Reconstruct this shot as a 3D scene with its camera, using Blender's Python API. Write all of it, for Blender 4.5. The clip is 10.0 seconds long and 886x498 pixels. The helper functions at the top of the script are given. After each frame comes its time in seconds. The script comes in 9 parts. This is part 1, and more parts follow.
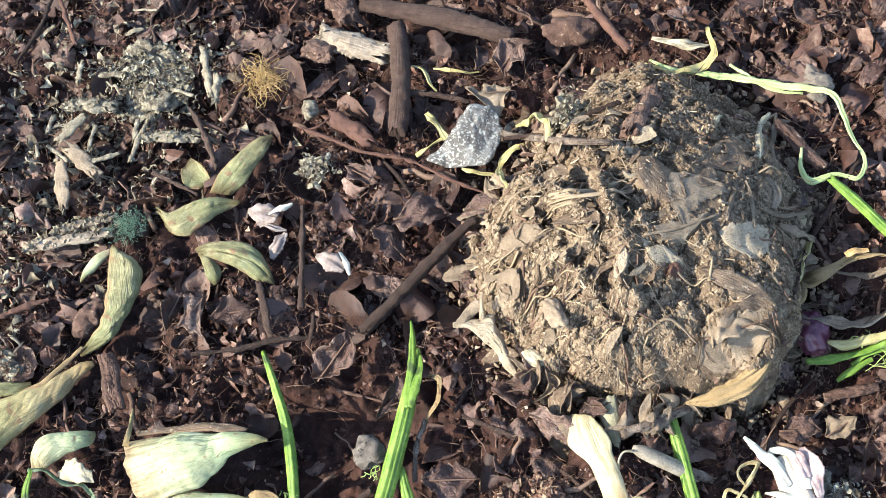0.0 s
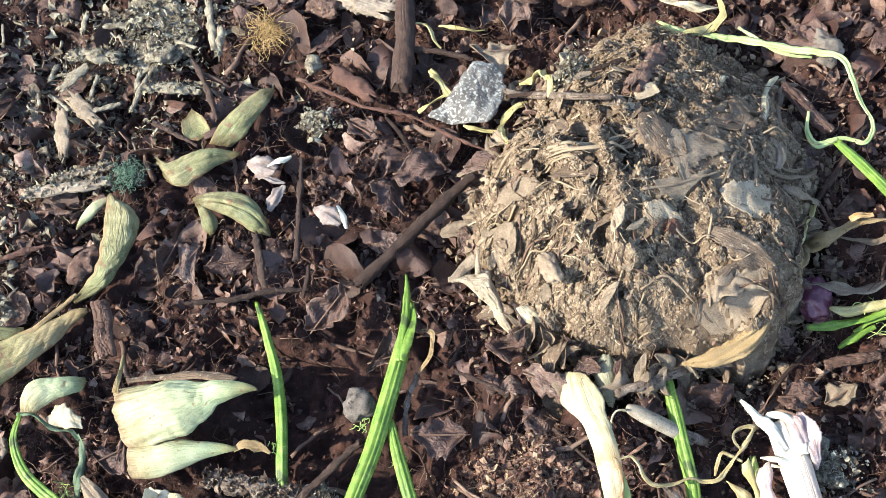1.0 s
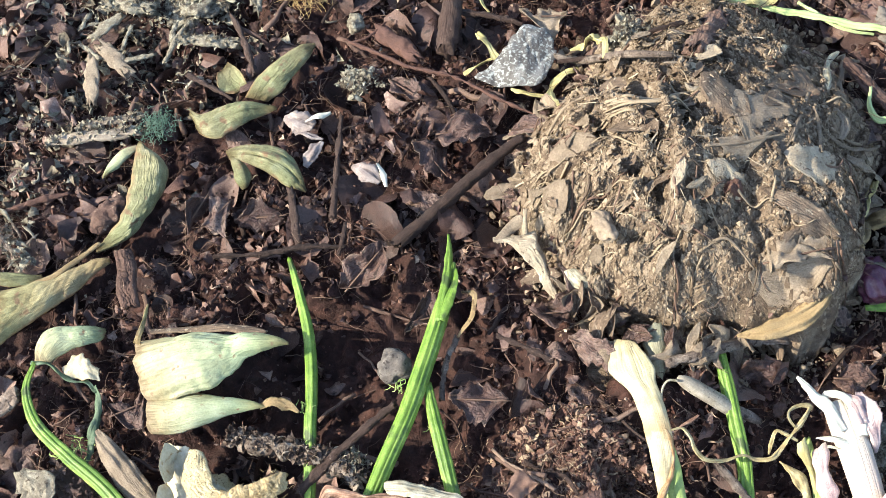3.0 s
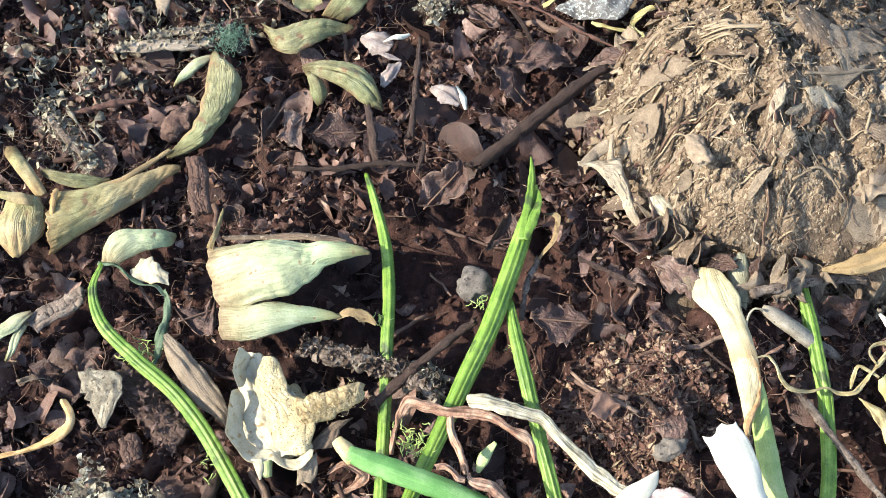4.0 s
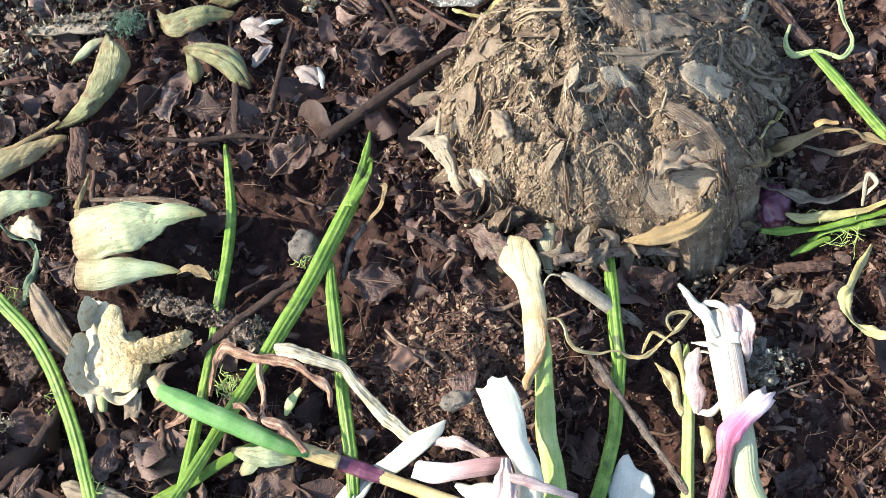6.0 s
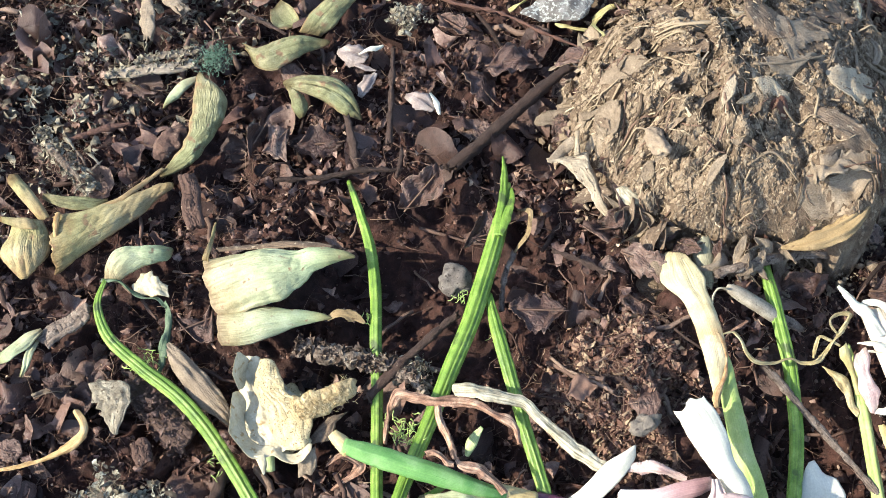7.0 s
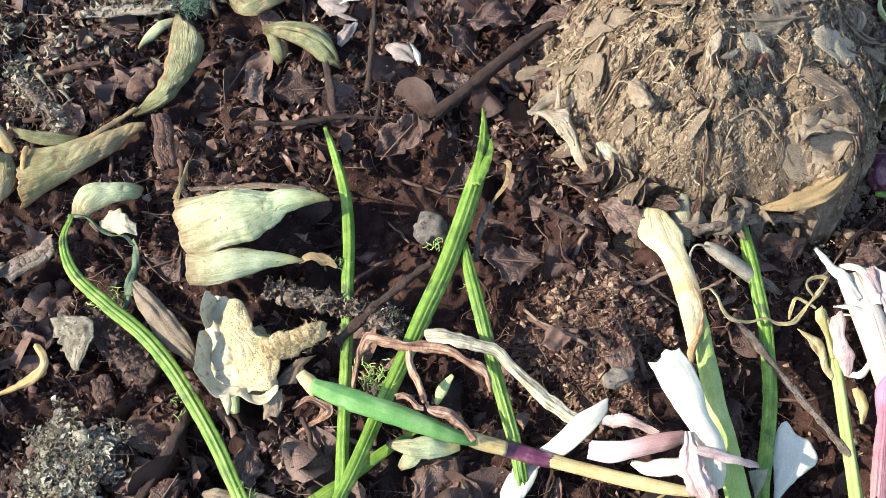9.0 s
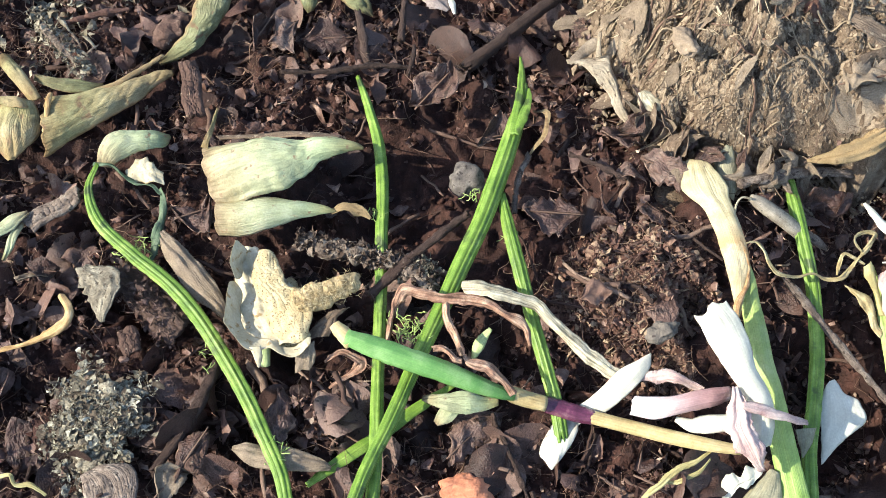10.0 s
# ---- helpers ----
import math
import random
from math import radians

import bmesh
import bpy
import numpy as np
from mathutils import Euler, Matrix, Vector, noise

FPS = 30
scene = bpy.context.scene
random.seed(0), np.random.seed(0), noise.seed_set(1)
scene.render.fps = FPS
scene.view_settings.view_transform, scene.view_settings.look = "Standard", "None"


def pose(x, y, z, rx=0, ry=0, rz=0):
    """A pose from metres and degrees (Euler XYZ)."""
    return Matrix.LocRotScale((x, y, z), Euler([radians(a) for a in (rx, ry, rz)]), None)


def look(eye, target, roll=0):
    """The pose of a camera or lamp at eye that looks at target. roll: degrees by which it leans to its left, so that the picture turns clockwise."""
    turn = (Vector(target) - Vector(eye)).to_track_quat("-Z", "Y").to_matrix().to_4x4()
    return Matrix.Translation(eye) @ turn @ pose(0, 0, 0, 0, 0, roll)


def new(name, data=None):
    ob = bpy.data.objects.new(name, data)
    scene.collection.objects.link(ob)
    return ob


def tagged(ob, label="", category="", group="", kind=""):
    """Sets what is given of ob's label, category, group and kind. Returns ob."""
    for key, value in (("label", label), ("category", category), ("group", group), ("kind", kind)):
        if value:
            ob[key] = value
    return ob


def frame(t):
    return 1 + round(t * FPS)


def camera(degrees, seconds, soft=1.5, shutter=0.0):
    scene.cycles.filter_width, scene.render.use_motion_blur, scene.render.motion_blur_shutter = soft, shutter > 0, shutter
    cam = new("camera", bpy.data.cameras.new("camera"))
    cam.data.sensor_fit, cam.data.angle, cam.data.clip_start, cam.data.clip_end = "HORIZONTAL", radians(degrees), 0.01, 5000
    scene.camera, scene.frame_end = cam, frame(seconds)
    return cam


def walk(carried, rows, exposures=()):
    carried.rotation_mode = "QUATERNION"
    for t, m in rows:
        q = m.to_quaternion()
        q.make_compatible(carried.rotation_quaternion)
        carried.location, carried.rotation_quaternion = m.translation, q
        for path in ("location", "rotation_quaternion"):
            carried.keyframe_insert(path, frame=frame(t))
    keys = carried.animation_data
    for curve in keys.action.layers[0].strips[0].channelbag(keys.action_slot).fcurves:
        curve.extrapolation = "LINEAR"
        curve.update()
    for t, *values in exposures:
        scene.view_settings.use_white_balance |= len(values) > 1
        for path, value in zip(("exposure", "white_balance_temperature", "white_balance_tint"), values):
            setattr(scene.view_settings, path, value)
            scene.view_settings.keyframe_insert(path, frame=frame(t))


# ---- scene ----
cam = camera(37.5, 10.0, soft=0.65)
PATH = [
    (0, (0.1021, -0.0084, 0.5465), (0.0139, 0.2299, 0), -13.41),
    (0.2, (0.0928, -0.0100, 0.5439), (0.0098, 0.2258, 0), -11.82),
    (0.5, (0.0894, -0.0262, 0.5328), (0.0066, 0.2141, 0), -10.97),
    (0.7, (0.1004, -0.0257, 0.5283), (0.0072, 0.2094, 0), -12.35),
    (1, (0.1164, -0.0250, 0.5291), (0.0183, 0.2083, 0), -14.14),
    (1.2, (0.1034, -0.0367, 0.5264), (0.0176, 0.2036, 0), -11.11),
    (1.5, (0.0927, -0.0274, 0.5355), (0.0054, 0.2091, 0), -9.29),
    (1.7, (0.0970, -0.0311, 0.5255), (0.0028, 0.2082, 0), -10.93),
    (2, (0.0942, -0.0408, 0.5147), (0.0018, 0.1998, 0), -10.22),
    (2.2, (0.0903, -0.0471, 0.5093), (0.0014, 0.1936, 0), -9.72),
    (3.3, (0.0952, -0.0714, 0.4768), (0.0032, 0.1800, 0), -8.64),
    (3.5, (0.0819, -0.0834, 0.4653), (-0.0010, 0.1680, 0), -5.84),
    (3.7, (0.0644, -0.0889, 0.4530), (-0.0080, 0.1543, 0), -3.55),
    (4, (0.0465, -0.1069, 0.4611), (-0.0204, 0.1447, 0), -1.61),
    (4.3, (0.0623, -0.1144, 0.4568), (-0.0143, 0.1395, 0), -3.75),
    (4.5, (0.0795, -0.1107, 0.4470), (-0.0078, 0.1349, 0), -5.09),
    (4.7, (0.0961, -0.1026, 0.4541), (0.0071, 0.1398, 0), -7.21),
    (5, (0.1036, -0.1047, 0.4677), (0.0086, 0.1402, 0), -7.25),
    (5.2, (0.1231, -0.1126, 0.4573), (0.0167, 0.1372, 0), -9.14),
    (6.3, (0.2043, -0.1003, 0.4925), (0.0576, 0.1503, 0), -12.98),
    (6.5, (0.1768, -0.1139, 0.4961), (0.0405, 0.1456, 0), -11.84),
    (6.7, (0.1306, -0.1178, 0.4994), (0.0179, 0.1425, 0), -9.63),
    (6.8, (0.1045, -0.1147, 0.5023), (0.0047, 0.1428, 0), -8.87),
    (7, (0.0611, -0.1142, 0.4922), (-0.0124, 0.1456, 0), -5.68),
    (7.2, (0.0431, -0.1216, 0.4914), (-0.0165, 0.1450, 0), -2.42),
    (7.3, (0.0416, -0.1249, 0.4849), (-0.0142, 0.1446, 0), -1.13),
    (7.5, (0.0533, -0.1275, 0.4807), (-0.0010, 0.1417, 0), -0.04),
    (7.7, (0.0703, -0.1236, 0.4842), (0.0141, 0.1395, 0), -0.38),
    (8, (0.0880, -0.1274, 0.4790), (0.0275, 0.1374, 0), -1.45),
    (8.2, (0.0888, -0.1264, 0.4742), (0.0296, 0.1336, 0), -1.34),
    (8.5, (0.0788, -0.1289, 0.4792), (0.0250, 0.1316, 0), -0.43),
    (8.7, (0.0652, -0.1334, 0.4790), (0.0152, 0.1298, 0), 0.40),
    (9, (0.0594, -0.1398, 0.4687), (0.0027, 0.1233, 0), -0.35),
    (9.2, (0.0569, -0.1409, 0.4663), (-0.0012, 0.1193, 0), -0.76),
    (9.5, (0.0569, -0.1450, 0.4566), (-0.0045, 0.1117, 0), -1.31),
    (9.7, (0.0550, -0.1461, 0.4500), (-0.0053, 0.1061, 0), -0.96),
    (10, (0.0484, -0.1477, 0.4467), (-0.0069, 0.0984, 0), -0.40),
]
walk(cam, [(t, look(eye, target, roll)) for t, eye, target, roll in PATH], [(0, 1.36), (3, 1.27), (8, 1.13), (10, 1.03)])

# ---- world, sun and exposure ----
TO_SUN = Vector((-0.80, -0.38, 0.64)).normalized()
world = bpy.data.worlds.new("world")
scene.world = world
world.use_nodes = True
wnt = world.node_tree
sky = wnt.nodes.new("ShaderNodeTexSky")
sky.sky_type = "NISHITA"
sky.sun_disc = False
sky.sun_elevation = math.asin(TO_SUN.z)
sky.sun_rotation = math.atan2(TO_SUN.x, TO_SUN.y)
wnt.links.new(sky.outputs[0], wnt.nodes["Background"].inputs[0])
wnt.nodes["Background"].inputs[1].default_value = 0.19
sun = new("sun", bpy.data.lights.new("sun", "SUN"))
sun.data.energy = 5.0
sun.data.angle = radians(0.5)
sun.data.color = (1.0, 0.915, 0.76)
sun.matrix_world = look(TO_SUN * 3, (0, 0, 0))



# ---- materials ----
def surface(name, stops, size=0.01, rough=0.8, bump=0.4, fine=0.0012, vary="", mixed=0.5, streak=0.0, across=60.0, along=4.0, thin=0.0, gloss=0.3, speck=None, mottle=0.35, ends=None, rim=None, net=None):
    """A matte natural surface. stops: colours of its ramp; size and fine: metres of its two scales of mottling; vary: 'island' or
    'object' for a colour of its own per piece; streak: strength of fibres along the piece; thin: light let through; speck: colour,
    metres and share of small spots; ends: colours and shares of the piece's length, from its base to its tip; rim: colour of its dry margin and where it
    begins; net: cells along and across the piece and strength of a net of sunken veins."""
    m = bpy.data.materials.new(name)
    m.use_nodes = True
    nt = m.node_tree
    N, L = nt.nodes.new, nt.links.new
    bsdf = nt.nodes["Principled BSDF"]
    out = nt.nodes["Material Output"]

    def value(x):
        return x if hasattr(x, "is_linked") else None

    def calc(op, a, b=0.0, clamp=False):
        n = N("ShaderNodeMath")
        n.operation = op
        n.use_clamp = clamp
        for i, v in enumerate((a, b)):
            if value(v):
                L(v, n.inputs[i])
            else:
                n.inputs[i].default_value = v
        return n.outputs[0]

    def blend(kind, f, a, b):
        n = N("ShaderNodeMixRGB")
        n.blend_type = kind
        for i, v in enumerate((f, a, b)):
            if value(v):
                L(v, n.inputs[i])
            else:
                n.inputs[i].default_value = v if i == 0 else (*v, 1)
        return n.outputs[0]

    co = N("ShaderNodeTexCoord")
    n1 = N("ShaderNodeTexNoise")
    n1.inputs["Scale"].default_value = 1 / size
    n1.inputs["Detail"].default_value = 5
    n1.inputs["Roughness"].default_value = 0.65
    L(co.outputs["Object"], n1.inputs["Vector"])
    n2 = N("ShaderNodeTexNoise")
    n2.inputs["Scale"].default_value = 1 / fine
    n2.inputs["Detail"].default_value = 3
    L(co.outputs["Object"], n2.inputs["Vector"])
    fac = calc("MULTIPLY_ADD", n1.outputs[0], 1.9)
    fac.node.inputs[2].default_value = -0.45
    if vary:
        src = N("ShaderNodeNewGeometry").outputs["Random Per Island"] if vary == "island" else N("ShaderNodeObjectInfo").outputs["Random"]
        fac = calc("ADD", calc("MULTIPLY", src, mixed), calc("MULTIPLY", fac, 1 - mixed), True)
    ramp = N("ShaderNodeValToRGB")
    e = ramp.color_ramp.elements
    while len(e) < len(stops):
        e.new(0.5)
    for i, c in enumerate(stops):
        e[i].position = i / max(1, len(stops) - 1)
        e[i].color = (*c, 1)
    L(fac, ramp.inputs[0])
    col = ramp.outputs[0]
    uv = co.outputs["UV"]
    if ends:
        sep = N("ShaderNodeSeparateXYZ")
        L(uv, sep.inputs[0])
        r2 = N("ShaderNodeValToRGB")
        e = r2.color_ramp.elements
        while len(e) < len(ends):
            e.new(0.5)
        for i, (p, c) in enumerate(ends):
            e[i].position = p
            e[i].color = (*c, 1)
        L(calc("ADD", sep.outputs[0], calc("MULTIPLY", calc("SUBTRACT", n1.outputs[0], 0.5), 0.25)), r2.inputs[0])
        col = blend("MULTIPLY", 1.0, col, r2.outputs[0])
    height = n2.outputs[0]
    if streak:
        mp = N("ShaderNodeMapping")
        mp.inputs["Scale"].default_value = (along, across, 1)
        L(uv, mp.inputs[0])
        n3 = N("ShaderNodeTexNoise")
        n3.inputs["Scale"].default_value = 1.0
        n3.inputs["Detail"].default_value = 3
        L(mp.outputs[0], n3.inputs["Vector"])
        lit = calc("MULTIPLY_ADD", n3.outputs[0], 2.6 * streak)
        lit.node.inputs[2].default_value = 1 - 1.3 * streak
        col = blend("MULTIPLY", 1.0, col, lit)
        height = calc("ADD", calc("MULTIPLY", n3.outputs[0], 1.0), calc("MULTIPLY", height, 0.4))
    if net:
        mp2 = N("ShaderNodeMapping")
        mp2.inputs["Scale"].default_value = (net[0], net[1], 1)
        L(uv, mp2.inputs[0])
        warp = N("ShaderNodeVectorMath")
        warp.operation = "MULTIPLY_ADD"
        L(n1.outputs["Color"], warp.inputs[0])
        warp.inputs[1].default_value = (1.6, 1.6, 0)
        L(mp2.outputs[0], warp.inputs[2])
        vo = N("ShaderNodeTexVoronoi")
        vo.feature = "DISTANCE_TO_EDGE"
        vo.voronoi_dimensions = "2D"
        vo.inputs["Scale"].default_value = 1.0
        L(warp.outputs[0], vo.inputs["Vector"])
        flat = calc("MULTIPLY", vo.outputs["Distance"], 5.0, True)
        dark = calc("MULTIPLY_ADD", flat, net[2])
        dark.node.inputs[2].default_value = 1 - net[2]
        col = blend("MULTIPLY", 1.0, col, dark)
        height = calc("ADD", height, calc("MULTIPLY", flat, 0.2))
    tone = calc("MULTIPLY_ADD", n2.outputs[0], 2 * mottle)
    tone.node.inputs[2].default_value = 1 - mottle
    col = blend("MULTIPLY", 1.0, col, tone)
    if rim:
        sep2 = N("ShaderNodeSeparateXYZ")
        L(uv, sep2.inputs[0])
        far = calc("ABSOLUTE", calc("SUBTRACT", sep2.outputs[1], 0.5))
        far = calc("ADD", far, calc("MULTIPLY", calc("SUBTRACT", n1.outputs[0], 0.5), 0.35))
        col = blend("MIX", calc("MULTIPLY", calc("SUBTRACT", far, rim[1]), 9.0, True), col, rim[0])
    if speck:
        sc, ss, share = speck
        n4 = N("ShaderNodeTexNoise")
        n4.inputs["Scale"].default_value = 1 / ss
        n4.inputs["Detail"].default_value = 4
        L(co.outputs["Object"], n4.inputs["Vector"])
        on = calc("MULTIPLY", calc("SUBTRACT", n4.outputs[0], 0.68 - 0.36 * share), 12.0, True)
        col = blend("MIX", on, col, sc)
    L(col, bsdf.inputs["Base Color"])
    bsdf.inputs["Roughness"].default_value = rough
    bsdf.inputs["Specular IOR Level"].default_value = gloss
    bp = N("ShaderNodeBump")
    bp.inputs["Strength"].default_value = bump
    bp.inputs["Distance"].default_value = fine * (1.5 if streak else 0.9)
    L(height, bp.inputs["Height"])
    L(bp.outputs[0], bsdf.inputs["Normal"])
    if thin:
        tr = N("ShaderNodeBsdfTranslucent")
        L(col, tr.inputs[0])
        mx = N("ShaderNodeMixShader")
        mx.inputs[0].default_value = thin
        L(bsdf.outputs[0], mx.inputs[1])
        L(tr.outputs[0], mx.inputs[2])
        L(mx.outputs[0], out.inputs[0])
    return m


M = {}
M["soil"] = surface("soil", [(0.010, 0.0044, 0.0036), (0.029, 0.0125, 0.0095), (0.076, 0.034, 0.025)], 0.006, 0.8, 1.0, 0.0008, gloss=0.25, mottle=0.5)
M["crumb"] = surface("soil_crumb", [(0.012, 0.0052, 0.0042), (0.031, 0.0135, 0.0102), (0.074, 0.034, 0.0255), (0.21, 0.13, 0.097)], 0.004, 0.8, 0.8, 0.0005, "island", 0.8, gloss=0.25, mottle=0.4)
# dry soil colour, lightened to stand in for haze on the east side
M["dryhazecrumb"] = surface("dry_hazed_crumb", [(0.045, 0.027, 0.02), (0.105, 0.068, 0.05), (0.175, 0.122, 0.09), (0.27, 0.20, 0.15)], 0.005, 0.9, 0.8, 0.0005, "island", 0.8, gloss=0.2, mottle=0.45)
M["creampale"] = surface("pale_cream_flesh", [(0.30, 0.25, 0.15), (0.44, 0.395, 0.27), (0.54, 0.505, 0.39)], 0.007, 0.65, 0.4, 0.0010, gloss=0.25, thin=0.06, speck=((0.30, 0.21, 0.10), 0.003, 0.2), mottle=0.25, rim=((0.40, 0.28, 0.13), 0.46))
M["redcrumb"] = surface("red_crumb", [(0.042, 0.020, 0.015), (0.100, 0.053, 0.040), (0.185, 0.115, 0.084), (0.36, 0.285, 0.19)], 0.005, 0.85, 0.8, 0.0005, "island", 0.8, gloss=0.25, mottle=0.5)
M["litter"] = surface("leaf_litter", [(0.014, 0.006, 0.0048), (0.035, 0.0158, 0.012), (0.078, 0.039, 0.030), (0.155, 0.092, 0.071), (0.37, 0.285, 0.23)], 0.0035, 0.5, 0.9, 0.0006, "island", 0.6, gloss=0.5, mottle=0.5)
M["mat"] = surface("matted_leaf", [(0.012, 0.0054, 0.0043), (0.030, 0.0142, 0.011), (0.062, 0.033, 0.0255), (0.115, 0.071, 0.056), (0.20, 0.142, 0.112)], 0.006, 0.55, 0.9, 0.0007, "island", 0.6, gloss=0.4, mottle=0.5, speck=((0.018, 0.009, 0.007), 0.003, 0.25))
M["leaf"] = surface("dead_leaf", [(0.020, 0.0092, 0.0072), (0.058, 0.029, 0.0225), (0.128, 0.078, 0.061), (0.27, 0.208, 0.165)], 0.004, 0.52, 1.0, 0.0007, "object", 0.45, net=(7, 7, 0.25), streak=0.35, across=14, along=9, gloss=0.45, mottle=0.5, speck=((0.022, 0.011, 0.008), 0.0035, 0.3), rim=((0.40, 0.28, 0.20), 0.47))
# leaf crumbs; the palest stop imitates glints of sun on the bed
M["fleckglint"] = surface("fleck_and_glint", [(0.0315, 0.0153, 0.0108), (0.099, 0.054, 0.0405), (0.216, 0.1395, 0.1008), (0.45, 0.351, 0.261)], 0.004, 0.75, 0.5, 0.0005, "island", 0.85, gloss=0.25, mottle=0.4)
M["twig"] = surface("twig_bark", [(0.024, 0.0152, 0.012), (0.06, 0.0368, 0.0288), (0.12, 0.08, 0.064)], 0.005, 0.85, 1.0, 0.0007, "object", 0.5, streak=0.4, mottle=0.5)
M["twigbit"] = surface("twig_bits", [(0.02, 0.011, 0.008), (0.06, 0.034, 0.026), (0.13, 0.083, 0.062), (0.25, 0.18, 0.135)], 0.005, 0.8, 0.8, 0.0006, "island", 0.75, mottle=0.5)
M["fibre"] = surface("root_fibre", [(0.035, 0.018, 0.012), (0.10, 0.06, 0.042), (0.24, 0.165, 0.115)], 0.01, 0.7, 0.3, 0.0006, "island", 0.85)
M["rootred"] = surface("red_root", [(0.06, 0.03, 0.022), (0.14, 0.072, 0.052)], 0.01, 0.75, 0.6, 0.0006, streak=0.3)
M["twiggrey"] = surface("grey_twig", [(0.06, 0.043, 0.033), (0.16, 0.125, 0.10), (0.34, 0.295, 0.24)], 0.004, 0.85, 1.0, 0.0008, streak=0.4, across=16, along=3, mottle=0.6, speck=((0.05, 0.035, 0.027), 0.002, 0.3))
M["bark"] = surface("bark", [(0.03, 0.017, 0.012), (0.078, 0.045, 0.034), (0.17, 0.112, 0.085)], 0.006, 0.85, 1.0, 0.0010, "object", 0.4, streak=0.35, across=11, along=5, mottle=0.6, speck=((0.26, 0.20, 0.15), 0.0025, 0.12))
M["chip"] = surface("pale_wood_chip", [(0.10, 0.076, 0.056), (0.22, 0.18, 0.135), (0.36, 0.315, 0.25)], 0.005, 0.8, 0.8, 0.0007, "object", 0.3, streak=0.5, across=20, along=2, mottle=0.4)
M["clod"] = surface("dry_clod", [(0.045, 0.030, 0.021), (0.135, 0.100, 0.070), (0.275, 0.225, 0.163)], 0.016, 0.95, 1.0, 0.0008, gloss=0.12, mottle=0.55)
M["clodcrumb"] = surface("clod_crumb", [(0.052, 0.036, 0.024), (0.142, 0.105, 0.072), (0.228, 0.180, 0.127), (0.335, 0.275, 0.195)], 0.005, 0.95, 0.8, 0.0005, "island", 0.55, gloss=0.12, mottle=0.45)
M["clodstraw"] = surface("chopped_straw", [(0.07, 0.050, 0.033), (0.16, 0.122, 0.080), (0.27, 0.215, 0.145), (0.42, 0.355, 0.25)], 0.005, 0.8, 0.4, 0.0005, "island", 0.8, gloss=0.25, mottle=0.3)
M["clodleaf"] = surface("muddy_leaf", [(0.12, 0.09, 0.064), (0.24, 0.19, 0.137), (0.38, 0.315, 0.23)], 0.007, 0.85, 0.8, 0.0007, "object", 0.35, streak=0.12, gloss=0.2, mottle=0.45)
M["clodmud"] = surface("mud_coated_leaf", [(0.06, 0.041, 0.029), (0.135, 0.099, 0.070), (0.235, 0.185, 0.135)], 0.006, 0.85, 0.9, 0.0007, "object", 0.3, streak=0.12, across=10, along=3, gloss=0.2, mottle=0.5, speck=((0.30, 0.245, 0.175), 0.002, 0.2))
M["clodpale"] = surface("pale_muddy_leaf", [(0.16, 0.125, 0.085), (0.29, 0.24, 0.17), (0.42, 0.365, 0.27)], 0.006, 0.8, 0.8, 0.0007, "object", 0.25, streak=0.14, across=12, along=3, gloss=0.22, mottle=0.4, speck=((0.10, 0.07, 0.05), 0.002, 0.2))
M["stalk"] = surface("green_stalk", [(0.05, 0.115, 0.013), (0.125, 0.225, 0.027), (0.26, 0.375, 0.08)], 0.007, 0.42, 0.5, 0.0006, streak=0.5, across=17, along=2.4, thin=0.06, gloss=0.45, mottle=0.35, speck=((0.05, 0.085, 0.018), 0.009, 0.22))
M["stalkpale"] = surface("pale_stalk", [(0.289, 0.391, 0.136), (0.459, 0.527, 0.272)], 0.012, 0.5, 0.4, 0.0006, streak=0.5, across=16, along=2, thin=0.1, gloss=0.4, mottle=0.2)
M["leek"] = surface("leek_leaf", [(0.06, 0.19, 0.045), (0.12, 0.29, 0.075), (0.25, 0.41, 0.17)], 0.010, 0.42, 0.5, 0.0006, streak=0.22, across=40, along=1.5, thin=0.12, gloss=0.5, mottle=0.2)
M["bract"] = surface("green_bract", [(0.21, 0.235, 0.14), (0.36, 0.41, 0.27), (0.49, 0.525, 0.405)], 0.013, 0.6, 0.6, 0.0007, streak=0.15, across=32, along=3, thin=0.1, gloss=0.25, speck=((0.23, 0.165, 0.10), 0.0032, 0.17), mottle=0.28, net=(4, 15, 0.10), rim=((0.30, 0.20, 0.11), 0.475),
                     ends=[(0.0, (0.60, 0.40, 0.36)), (0.09, (0.9, 0.70, 0.63)), (0.28, (1, 0.93, 0.87)), (0.75, (0.93, 1, 0.90)), (0.9, (0.80, 0.74, 0.55)), (1.0, (0.50, 0.38, 0.26))])
M["bractdry"] = surface("dry_bract", [(0.12, 0.115, 0.065), (0.235, 0.24, 0.14), (0.36, 0.37, 0.255)], 0.007, 0.65, 0.8, 0.0007, streak=0.32, across=44, along=3.5, thin=0.1, gloss=0.25, speck=((0.20, 0.13, 0.075), 0.006, 0.25), mottle=0.35, net=(6, 15, 0.13), rim=((0.24, 0.155, 0.08), 0.42),
                        ends=[(0.0, (0.50, 0.38, 0.27)), (0.16, (1, 0.93, 0.85)), (0.75, (0.95, 1, 0.86)), (1.0, (0.42, 0.31, 0.21))])
